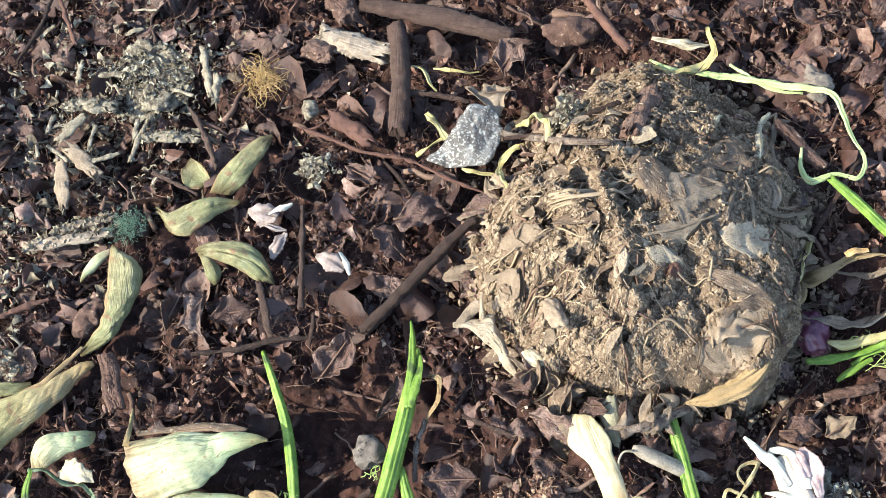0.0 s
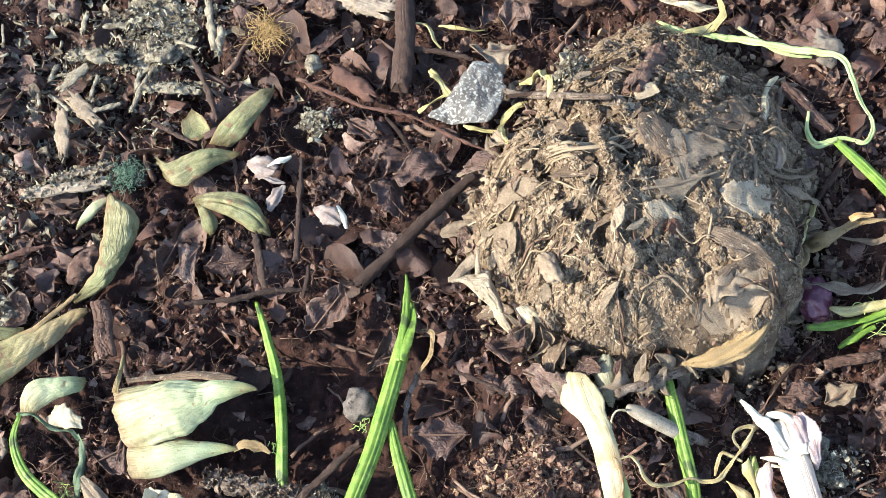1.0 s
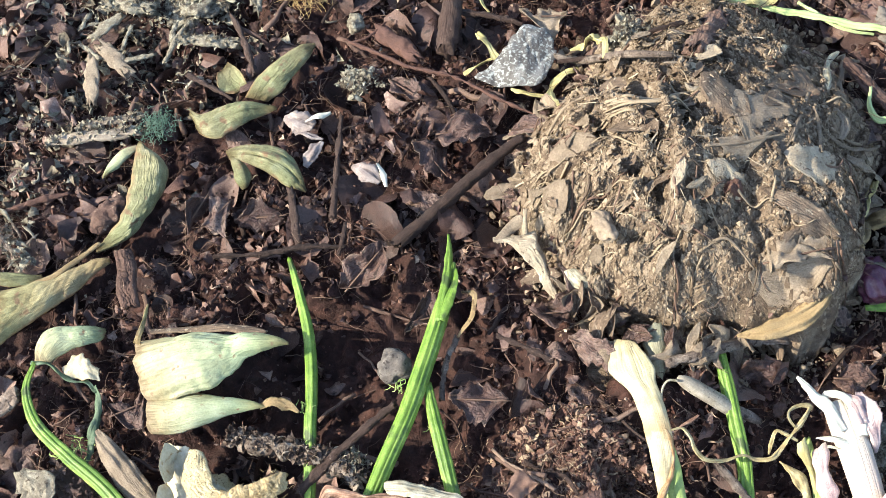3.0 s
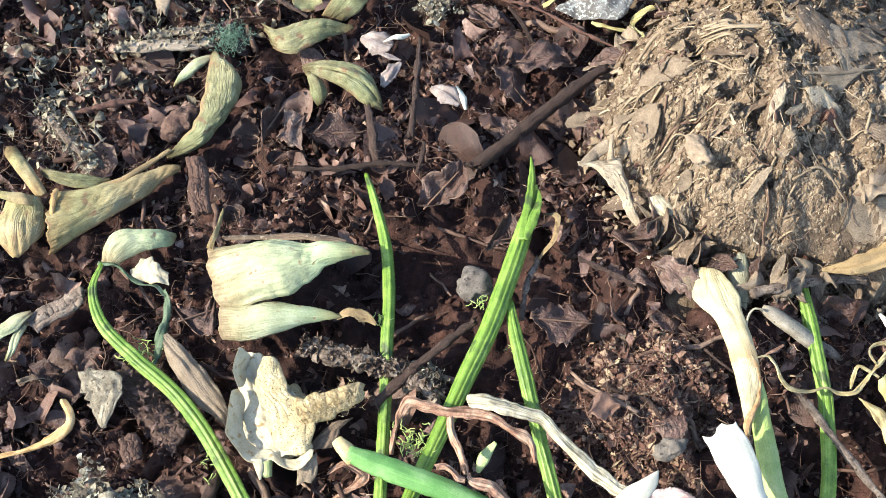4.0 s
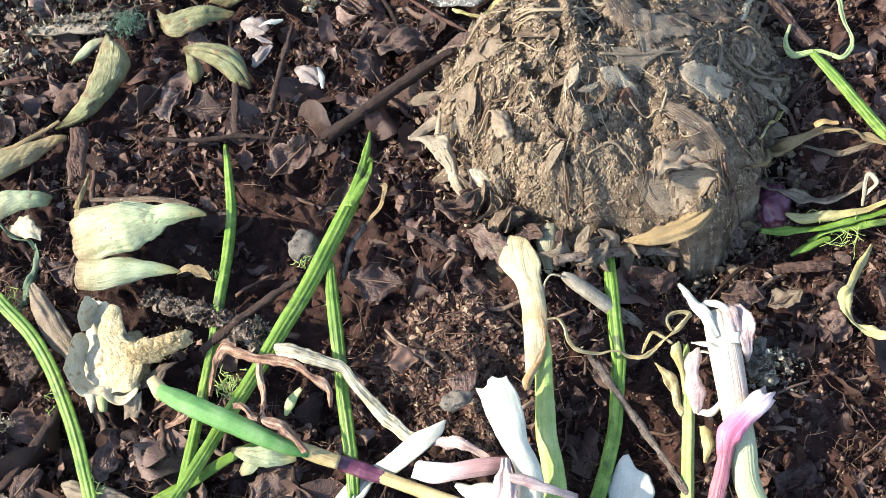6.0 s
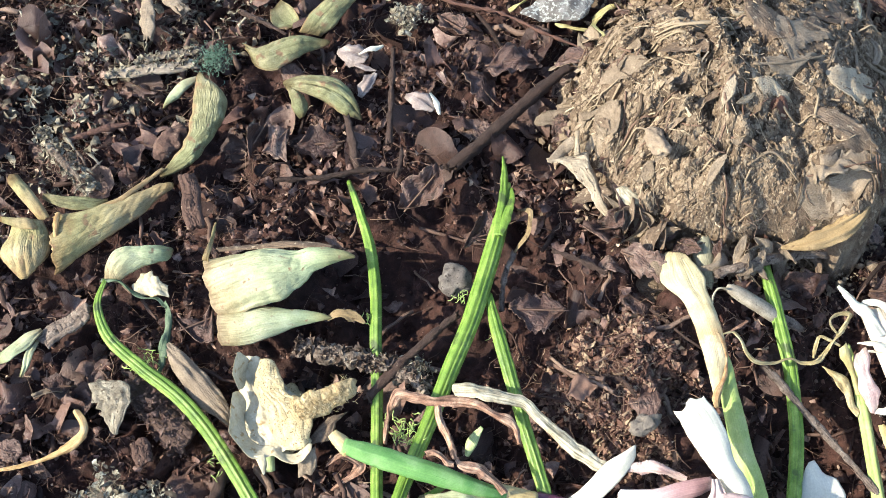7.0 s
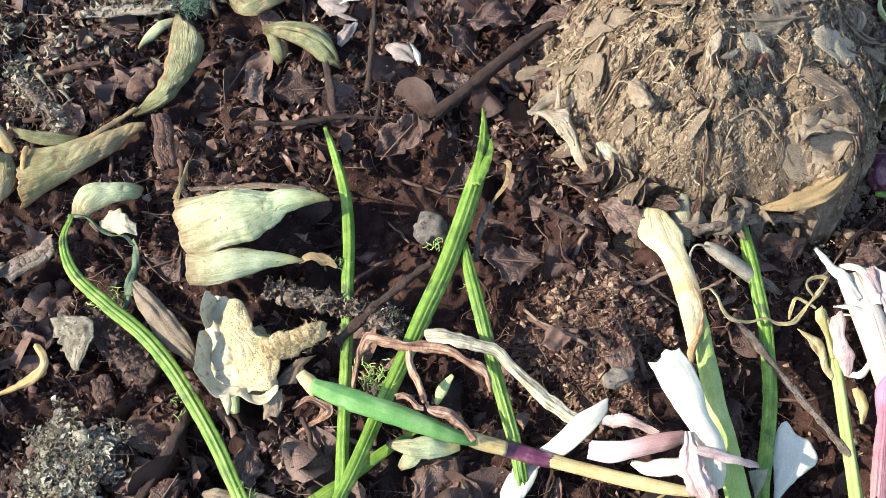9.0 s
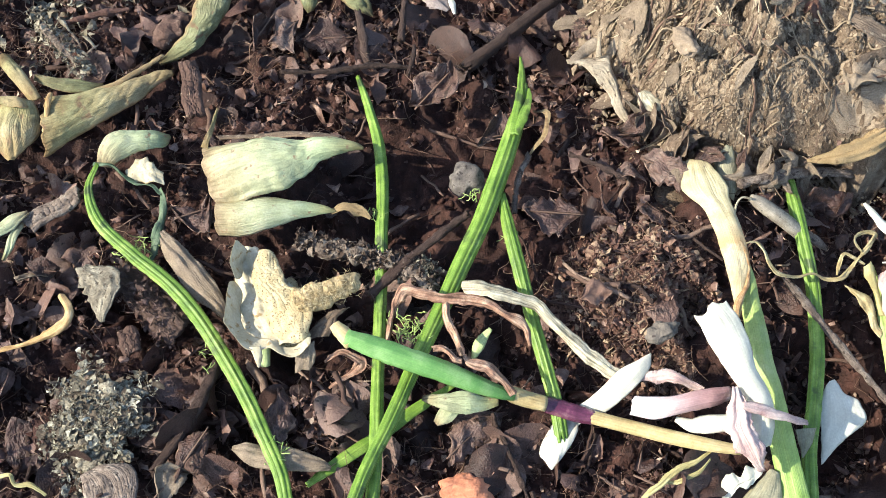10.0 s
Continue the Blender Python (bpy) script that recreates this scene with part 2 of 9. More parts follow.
M["bracttan"] = surface("tan_bract", [(0.18, 0.14, 0.08), (0.33, 0.29, 0.175), (0.47, 0.43, 0.295)], 0.009, 0.65, 0.7, 0.0007, streak=0.32, across=46, along=3.5, thin=0.1, gloss=0.25, speck=((0.22, 0.145, 0.08), 0.006, 0.26), mottle=0.35, net=(6, 15, 0.12), rim=((0.34, 0.21, 0.10), 0.44),
                        ends=[(0.0, (0.55, 0.42, 0.3)), (0.2, (0.9, 0.95, 0.75)), (0.6, (1, 0.97, 0.88)), (1.0, (0.95, 0.80, 0.62))])
M["cream"] = surface("cream_flesh", [(0.27, 0.205, 0.105), (0.42, 0.35, 0.20), (0.53, 0.475, 0.305)], 0.006, 0.75, 0.7, 0.0007, gloss=0.2, thin=0.05, speck=((0.13, 0.08, 0.035), 0.00075, 0.30), mottle=0.3, rim=((0.30, 0.20, 0.09), 0.47))
M["creamarm"] = surface("ruffled_cream", [(0.17, 0.11, 0.05), (0.36, 0.28, 0.15), (0.50, 0.43, 0.27)], 0.004, 0.75, 0.8, 0.0007, streak=0.7, across=4, along=26, gloss=0.2, thin=0.05, mottle=0.35, rim=((0.28, 0.18, 0.08), 0.45))
M["bristle"] = surface("cream_bristle", [(0.16, 0.10, 0.045), (0.38, 0.30, 0.16), (0.55, 0.48, 0.31)], 0.003, 0.7, 0.2, 0.0006, "island", 0.8, thin=0.1)
M["straw"] = surface("straw_leaf", [(0.36, 0.32, 0.215), (0.49, 0.455, 0.335), (0.58, 0.55, 0.43)], 0.007, 0.55, 0.4, 0.0007, streak=0.12, across=22, along=1.4, thin=0.15, mottle=0.22,
                     ends=[(0.0, (0.72, 0.64, 0.48)), (0.14, (0.93, 0.91, 0.74)), (0.45, (1, 0.95, 0.80)), (0.58, (0.86, 0.66, 0.44)), (0.64, (1, 0.93, 0.78)), (0.9, (1, 0.90, 0.72)), (1.0, (0.6, 0.4, 0.22))])
M["strawgreen"] = surface("yellow_green_leaf", [(0.20, 0.30, 0.075), (0.34, 0.44, 0.14), (0.45, 0.52, 0.24)], 0.009, 0.5, 0.4, 0.0007, streak=0.28, across=24, along=1.4, thin=0.12, mottle=0.22, ends=[(0.0, (1, 1, 1)), (0.35, (0.85, 0.85, 0.9)), (0.6, (1, 1, 1)), (1.0, (0.7, 0.9, 0.6))])
M["drybrown"] = surface("brown_dry_edge", [(0.22, 0.11, 0.045), (0.40, 0.25, 0.12), (0.55, 0.42, 0.25)], 0.004, 0.65, 0.5, 0.0006, streak=0.5, across=5, along=6, thin=0.15, mottle=0.3)
M["greygreen"] = surface("grey_green_sheath", [(0.15, 0.14, 0.085), (0.26, 0.25, 0.165), (0.40, 0.39, 0.28)], 0.007, 0.6, 0.6, 0.0007, streak=0.4, across=18, along=2, thin=0.15, mottle=0.3, rim=((0.24, 0.17, 0.09), 0.45))
M["dry"] = surface("dry_strip", [(0.24, 0.18, 0.11), (0.44, 0.40, 0.28), (0.60, 0.57, 0.45)], 0.006, 0.65, 0.7, 0.0006, streak=1.25, across=8, along=4, thin=0.2, mottle=0.35, rim=((0.26, 0.15, 0.09), 0.46))
M["dryred"] = surface("reddish_strip", [(0.10, 0.045, 0.03), (0.29, 0.17, 0.115), (0.52, 0.39, 0.28)], 0.005, 0.65, 0.7, 0.0006, streak=1.25, across=7, along=5, thin=0.2, mottle=0.35, rim=((0.14, 0.065, 0.042), 0.45))
M["yellow"] = surface("yellow_strip", [(0.25, 0.18, 0.065), (0.40, 0.36, 0.16), (0.53, 0.51, 0.29)], 0.010, 0.6, 0.5, 0.0006, streak=0.5, across=12, along=2, thin=0.15, mottle=0.2)
M["dryyellow"] = surface("dry_yellow_thread", [(0.20, 0.14, 0.055), (0.40, 0.33, 0.17), (0.56, 0.52, 0.33)], 0.005, 0.6, 0.5, 0.0006, streak=0.6, across=5, along=9, thin=0.2, mottle=0.25)
M["ochre"] = surface("ochre_leaf", [(0.22, 0.155, 0.075), (0.36, 0.27, 0.145)], 0.008, 0.65, 0.6, 0.0007, streak=0.3, thin=0.1, mottle=0.3, speck=((0.14, 0.09, 0.045), 0.004, 0.2))
M["orange"] = surface("orange_strip", [(0.27, 0.14, 0.05), (0.46, 0.31, 0.14), (0.60, 0.49, 0.30)], 0.006, 0.6, 0.6, 0.0007, streak=0.6, across=8, along=3, thin=0.2, mottle=0.25, rim=((0.24, 0.12, 0.05), 0.45))
M["paper"] = surface("white_peel", [(0.54, 0.53, 0.43), (0.68, 0.68, 0.575)], 0.010, 0.5, 0.2, 0.0008, streak=0.14, across=22, along=1.2, thin=0.2, gloss=0.35, mottle=0.18, rim=((0.52, 0.44, 0.36), 0.47))
M["petal"] = surface("withered_petal", [(0.14, 0.105, 0.095), (0.28, 0.235, 0.215), (0.44, 0.41, 0.37)], 0.005, 0.55, 0.6, 0.0008, streak=0.4, across=16, along=2, thin=0.15, mottle=0.3, rim=((0.20, 0.13, 0.11), 0.45))
M["pinkpeel"] = surface("pink_peel", [(0.36, 0.21, 0.21), (0.56, 0.42, 0.39), (0.72, 0.64, 0.58)], 0.006, 0.5, 0.6, 0.0008, streak=0.5, across=22, along=1.5, thin=0.18, gloss=0.35, mottle=0.25)
M["pinkroll"] = surface("white_to_pink_peel", [(0.56, 0.47, 0.46), (0.74, 0.69, 0.67)], 0.006, 0.5, 0.5, 0.0008, streak=0.3, across=16, along=1.5, thin=0.15, gloss=0.35, mottle=0.2, ends=[(0.0, (1, 1, 1)), (0.3, (0.95, 0.86, 0.86)), (0.6, (0.66, 0.47, 0.47)), (0.9, (0.45, 0.28, 0.28)), (1.0, (0.7, 0.58, 0.58))])
# the dull stops from 0.45 on put the lower stem's shade into its colour
M["magenta"] = surface("magenta_stem", [(0.60, 0.47, 0.49), (0.76, 0.65, 0.66)], 0.006, 0.45, 0.6, 0.0008, streak=0.5, across=10, along=1.2, thin=0.06, gloss=0.4, mottle=0.3, ends=[(0.0, (1, 0.97, 0.92)), (0.10, (1, 0.92, 0.90)), (0.17, (0.95, 0.55, 0.68)), (0.27, (0.85, 0.34, 0.52)), (0.36, (0.76, 0.28, 0.43)), (0.45, (0.52, 0.22, 0.29)), (0.8, (0.46, 0.26, 0.28)), (1.0, (0.46, 0.28, 0.28))])
M["purple"] = surface("purple_skin", [(0.04, 0.007, 0.022), (0.10, 0.024, 0.052), (0.26, 0.14, 0.14)], 0.005, 0.3, 0.5, 0.0007, streak=0.5, across=9, along=2, gloss=0.6, mottle=0.3)
M["onion"] = surface("onion_stem", [(0.52, 0.475, 0.395), (0.63, 0.605, 0.49)], 0.012, 0.5, 0.5, 0.0009, streak=0.35, across=18, along=2, thin=0.1, gloss=0.35, mottle=0.18, ends=[(0.0, (1, 0.97, 0.95)), (0.3, (1, 0.86, 0.86)), (0.46, (0.78, 0.84, 0.66)), (1.0, (0.52, 0.70, 0.40))])
M["tan"] = surface("tan_stem", [(0.24, 0.1707, 0.072), (0.4, 0.3182, 0.152), (0.496, 0.4268, 0.256)], 0.008, 0.5, 0.5, 0.0007, streak=0.4, across=12, along=1.5, thin=0.05, mottle=0.25)
M["lichen"] = surface("pale_crust", [(0.03, 0.021, 0.015), (0.085, 0.068, 0.049), (0.22, 0.205, 0.15), (0.58, 0.58, 0.48)], 0.0025, 0.9, 0.8, 0.0006, "island", 0.6, mottle=0.55)
M["lichenpale"] = surface("white_lichen", [(0.045, 0.033, 0.024), (0.12, 0.10, 0.073), (0.26, 0.24, 0.18), (0.47, 0.455, 0.37)], 0.003, 0.9, 0.9, 0.0007, "island", 0.45, gloss=0.15, mottle=0.6)
M["crust"] = surface("pale_crust_lump", [(0.035, 0.026, 0.019), (0.10, 0.083, 0.060), (0.25, 0.23, 0.17), (0.52, 0.50, 0.40)], 0.004, 0.9, 1.0, 0.0009, mottle=0.6)
M["crustdark"] = surface("lichened_bark", [(0.03, 0.02, 0.015), (0.075, 0.056, 0.043), (0.17, 0.14, 0.11), (0.42, 0.40, 0.33)], 0.003, 0.9, 1.0, 0.0008, mottle=0.6)
M["rotten"] = surface("rotten_wood", [(0.022, 0.015, 0.011), (0.065, 0.046, 0.036), (0.14, 0.108, 0.086), (0.33, 0.29, 0.23)], 0.003, 0.9, 0.9, 0.0006, "island", 0.7, gloss=0.15, mottle=0.5)
M["greyleaf"] = surface("dusty_grey_leaf", [(0.07, 0.058, 0.043), (0.17, 0.152, 0.115), (0.31, 0.29, 0.225)], 0.004, 0.85, 0.9, 0.0007, streak=0.2, across=10, along=4, gloss=0.15, mottle=0.5, speck=((0.07, 0.055, 0.04), 0.0016, 0.25))
M["mould"] = surface("mouldy_leaf", [(0.045, 0.04, 0.036), (0.10, 0.095, 0.088), (0.27, 0.275, 0.265)], 0.012, 0.75, 0.7, 0.0007, speck=((0.30, 0.32, 0.30), 0.0014, 0.42), mottle=0.6)
M["stone"] = surface("stone", [(0.075, 0.064, 0.053), (0.19, 0.168, 0.14)], 0.006, 0.8, 0.6, 0.0008, "object", 0.4, speck=((0.05, 0.04, 0.035), 0.002, 0.2))
# darker copy of the stone, with the round pebble's shade in its colour
M["shadedstone"] = surface("shaded_stone", [(0.045, 0.038, 0.033), (0.10, 0.088, 0.076), (0.19, 0.172, 0.15)], 0.004, 0.75, 0.6, 0.0007, speck=((0.03, 0.024, 0.02), 0.0018, 0.3), mottle=0.45)
M["brick"] = surface("orange_stone", [(0.36, 0.13, 0.07), (0.48, 0.21, 0.12)], 0.005, 0.9, 0.7, 0.0008)
M["greypale"] = surface("pale_grey_stem", [(0.15, 0.125, 0.09), (0.27, 0.24, 0.185), (0.42, 0.385, 0.31)], 0.006, 0.7, 0.5, 0.0008, streak=0.3, across=18, along=2, mottle=0.35, speck=((0.10, 0.09, 0.075), 0.0015, 0.2))
M["hair"] = surface("golden_root_hair", [(0.16, 0.09, 0.03), (0.36, 0.24, 0.10), (0.58, 0.44, 0.22)], 0.006, 0.6, 0.2, 0.0006, "island", 0.7, thin=0.1)
M["fuzz"] = surface("green_mould_fuzz", [(0.035, 0.085, 0.06), (0.10, 0.18, 0.13), (0.26, 0.34, 0.26)], 0.004, 0.8, 0.3, 0.0006, "island", 0.6, thin=0.1)
M["wilt"] = surface("wilted_green", [(0.035, 0.065, 0.035), (0.085, 0.13, 0.075), (0.18, 0.23, 0.15)], 0.006, 0.6, 0.4, 0.0008, streak=0.3, across=12, along=3, thin=0.1)
M["moss"] = surface("green_shreds", [(0.22, 0.32, 0.08), (0.40, 0.48, 0.18)], 0.004, 0.7, 0.3, 0.0006, "island", 0.7, thin=0.1)


# ---- form of the ground ----
def lattice(x, y, cell, seed):
    """Smooth random heights in -1..1 on a lattice of that cell."""
    x, y = np.asarray(x, float) / cell, np.asarray(y, float) / cell
    i, j = np.floor(x).astype(np.int64), np.floor(y).astype(np.int64)
    u, v = x - i, y - j
    u, v = u * u * (3 - 2 * u), v * v * (3 - 2 * v)

    def h(a, b):
        k = (a * 374761393 + b * 668265263 + seed * 982451653) & 0x7FFFFFFF
        k = ((k ^ (k >> 13)) * 1274126177) & 0x7FFFFFFF
        return ((k ^ (k >> 16)) & 0xFFFF) / 32767.5 - 1
    return (h(i, j) * (1 - u) + h(i + 1, j) * u) * (1 - v) + (h(i, j + 1) * (1 - u) + h(i + 1, j + 1) * u) * v


CLOD = (0.102, 0.227, 0.071, 0.066, 0.058)  # centre, half widths and height of the big dry clod


def level(x, y):
    """The bed's large form: a gentle fall towards the front and a low crumbly hump."""
    s = np.clip((0.15 - y) / 0.12, 0, 1)
    hump = np.exp(-(((x - 0.075) / 0.026) ** 2 + ((y - 0.095) / 0.024) ** 2) ** 1.5)
    return -0.011 * s * s * (3 - 2 * s) + 0.006 * hump


def fall(x, y):
    """The bank east of the clod and the straw leaf, where the bed drops."""
    s, k = np.clip((x - 0.105) / 0.06, 0, 1), np.clip((0.27 - y) / 0.08, 0, 1)
    return -0.026 * s * s * (3 - 2 * s) * k * k * (3 - 2 * k)


def base(x, y):
    """The bed without its relief, which levels out away from the litter."""
    far = np.maximum(np.maximum(np.abs(x) - 0.29, np.abs(y - 0.18) - 0.27), 0)
    return (level(x, y) + fall(x, y)) * np.exp(-((far / 0.15) ** 2))


def dome(x, y):
    """Height of the clod over the bed, with no relief; 0 outside it."""
    a = np.arctan2(y - CLOD[1], x - CLOD[0])
    dx, dy = x - CLOD[0], y - CLOD[1]
    wide, deep = np.where(dx < 0, CLOD[2], 0.079), np.where(dy < 0, 0.058, 0.096)
    r = np.hypot(dx / wide, dy / deep) * (1 + 0.04 * np.sin(3 * a + 0.6) + 0.03 * np.sin(5 * a + 2) + 0.06 * lattice(x, y, 0.016, 31) + 0.05 * lattice(x, y, 0.007, 32))
    edge = np.where(dx + dy > 0, 4.5, 3.0)
    h = (CLOD[4] - 0.30 * np.maximum(dx, 0) - 0.24 * np.maximum(dy, 0)) * np.clip(1 - r ** edge, 0, 1) ** 0.7
    h = h - 0.009 * np.exp(-((x - 0.121) ** 2 + (y - 0.204) ** 2) / 0.016**2)
    return np.where(r < 1, np.maximum(h, 0), 0)


def surf(x, y):
    h = dome(x, y)
    return np.where(h > 0.0005, level(x, y) + h, base(x, y))


# ---- builders ----
FINE = ("frayed_fibres", "shreds", "tuft", "bristles", "root_hairs", "fuzz")  # tufts of threads too fine to count
KEEP = []  # (x, y, radius) of the ground that named things cover, so that loose litter keeps off it


def mesh_of(name, V, F, material, uv=None, smooth=True):
    me = bpy.data.meshes.new(name)
    me.from_pydata([tuple(v) for v in V], [], F)
    if smooth:
        me.polygons.foreach_set("use_smooth", [True] * len(F))
    if uv is not None:
        lay = me.uv_layers.new(name="UVMap")
        idx = np.empty(len(me.loops), int)
        me.loops.foreach_get("vertex_index", idx)
        lay.data.foreach_set("uv", np.asarray(uv, float)[idx].ravel())
    me.materials.append(material)
    return me


def heap(name, V, T, material, smooth=False):
    """A mesh from arrays of vertices and triangles."""
    me = bpy.data.meshes.new(name)
    V, T = np.asarray(V, np.float32), np.asarray(T, np.int32)
    me.vertices.add(len(V))
    me.vertices.foreach_set("co", V.ravel())
    me.loops.add(T.size)
    me.loops.foreach_set("vertex_index", T.ravel())
    me.polygons.add(len(T))
    me.polygons.foreach_set("loop_start", np.arange(0, T.size, 3, dtype=np.int32))
    me.polygons.foreach_set("use_smooth", np.full(len(T), smooth))
    me.update(calc_edges=True)
    me.materials.append(material)
    return me


def thing(name, at, label, category, group="", kind=""):
    ob = new(name)
    ob.empty_display_size = 0.005
    ob.location = at
    return tagged(ob, label, category, group, kind)


def part(name, shape, material, parent, label=""):
    """One mesh under a thing or part. shape: (vertices, faces, uv) in the world."""
    V, F, uv = shape
    top = parent
    at = Vector(parent.location)
    while top.parent:
        top = top.parent
        at += Vector(top.location)
    ob = new(name, mesh_of(name, np.asarray(V) - np.array(at), F, material, uv))
    ob.parent = parent
    return tagged(ob, label, kind="stuff" if name in FINE else "")


def single(name, shape, material, at, label, category, group=""):
    V, F, uv = shape
    ob = new(name, mesh_of(name, np.asarray(V) - np.array(at), F, material, uv))
    ob.location = at
    return tagged(ob, label, category, group)


def spline(pts, n):
    """A smooth curve through the rows of pts (any columns), n rows evenly along it."""
    P = np.asarray(pts, float)
    if len(P) < 3:
        t = np.linspace(0, 1, n)[:, None]
        return P[0] * (1 - t) + P[-1] * t
    Q = np.vstack([2 * P[0] - P[1], P, 2 * P[-1] - P[-2]])
    out = []
    for i in range(len(P) - 1):
        t = np.linspace(0, 1, 17)[:-1, None]
        a, b, c, d = Q[i], Q[i + 1], Q[i + 2], Q[i + 3]
        out.append(0.5 * (2 * b + (c - a) * t + (2 * a - 5 * b + 4 * c - d) * t**2 + (3 * b - a - 3 * c + d) * t**3))
    C = np.vstack([*out, P[-1:]])
    s = np.r_[0, np.cumsum(np.linalg.norm(np.diff(C[:, :3], axis=0), axis=1))]
    at = np.linspace(0, s[-1], n)
    return np.stack([np.interp(at, s, C[:, k]) for k in range(C.shape[1])], 1)


def triads(C):
    T = np.gradient(C, axis=0)
    T /= np.linalg.norm(T, axis=1, keepdims=True) + 1e-12
    up = np.array([0, 0, 1.0])
    S = np.cross(T, up)
    S /= np.linalg.norm(S, axis=1, keepdims=True) + 1e-9
    return T, S, np.cross(S, T)


def keep(C, W):
    for c, w in zip(C[::2], W[::2]):
        KEEP.append((c[0], c[1], w / 2))


def sheet(rows, thick=0.8, nu=28, nv=9, rag=0.03, wrinkle=0.02, seed=0, cover=True, wild=0.0, crumple=0.5):
    """A leaf, bract, peel or strip, swept along rows of (place, width mm, turn about its length in degrees, cup in degrees: above 0
    its edges bend down, below 0 up), with two faces thick mm apart, a ragged rim and length-wise wrinkles. wild: how far it wavers and
    twists on its way; crumple: mm of uneven dents."""
    r = np.random.default_rng(seed + 11)
    C = spline([(*p, w / 1000, a, c) for p, w, a, c in rows], nu)
    W, A, B = np.maximum(C[:, 3], 4e-4), np.radians(C[:, 4]), np.radians(C[:, 5])
    C = C[:, :3]
    if cover:
        keep(C, W)
    T, S, N = triads(C)
    run = np.r_[0, np.cumsum(np.linalg.norm(np.diff(C, axis=0), axis=1))]
    if wild:
        C = C + S * (lattice(run, run * 0 + seed, 0.008, 51) * 0.0009 * wild)[:, None] + N * (lattice(run, run * 0 + seed, 0.007, 52) * 0.0011 * wild)[:, None]
        A = A + lattice(run, run * 0 + seed, 0.008, 53) * 1.1 * wild
        W = W * (1 + 0.35 * wild * lattice(run, run * 0 + seed, 0.006, 54))
        B = B * (1 - 0.4 * wild) + 1.3 * wild * wild * lattice(run, run * 0 + seed, 0.009, 55)
        T, S, N = triads(C)
    ca, sa = np.cos(A)[:, None], np.sin(A)[:, None]
    S, N = S * ca + N * sa, N * ca - S * sa
    v = np.linspace(-1, 1, nv)
    jag = np.stack([1 + rag * r.normal(size=nu) * 0.5 + 2.2 * rag * lattice(run, run * 0 + 7 * seed + k, 0.0035, 56) for k in (0, 3)], 1)
    ph = r.uniform(0, 6.28, 4)
    grid = np.empty((nu, nv, 3))
    nor = np.empty((nu, nv, 3))
    for i in range(nu):
        b = B[i] if abs(B[i]) > 0.02 else 0.02
        R = W[i] / 2 / abs(math.sin(min(abs(b), 1.57)))
        x = R * np.sin(v * abs(b)) * np.where(v < 0, jag[i, 0], jag[i, 1])
        z = (R * (np.cos(v * b) - math.cos(b))) * np.sign(b)
        z = z + wrinkle * W[i] * (np.sin(7 * v + ph[0] + 2.5 * i / nu) + 0.6 * np.sin(13 * v + ph[1] - 4 * i / nu)) + 0.6 * wrinkle * W[i] * math.sin(9 * i / nu + ph[2])
        z = z + crumple / 1000 * (0.8 * lattice(run[i] + 0 * v, v * W[i] / 2 + 0.05 * seed, 0.006, 57) + 0.9 * np.abs(lattice(run[i] * 0.22 + 0.004 * v, v * W[i] / 2 + 0.05 * seed, 0.0032, 58)) + 0.3 * lattice(run[i] * 0.3 + 0 * v, v * W[i] / 2 + 0.05 * seed, 0.0015, 59))
        grid[i] = C[i] + x[:, None] * S[i] + z[:, None] * N[i]
        nor[i] = np.sin(v * b)[:, None] * S[i] + np.cos(v * b)[:, None] * N[i]
    return skin(grid, nor, thick, v)


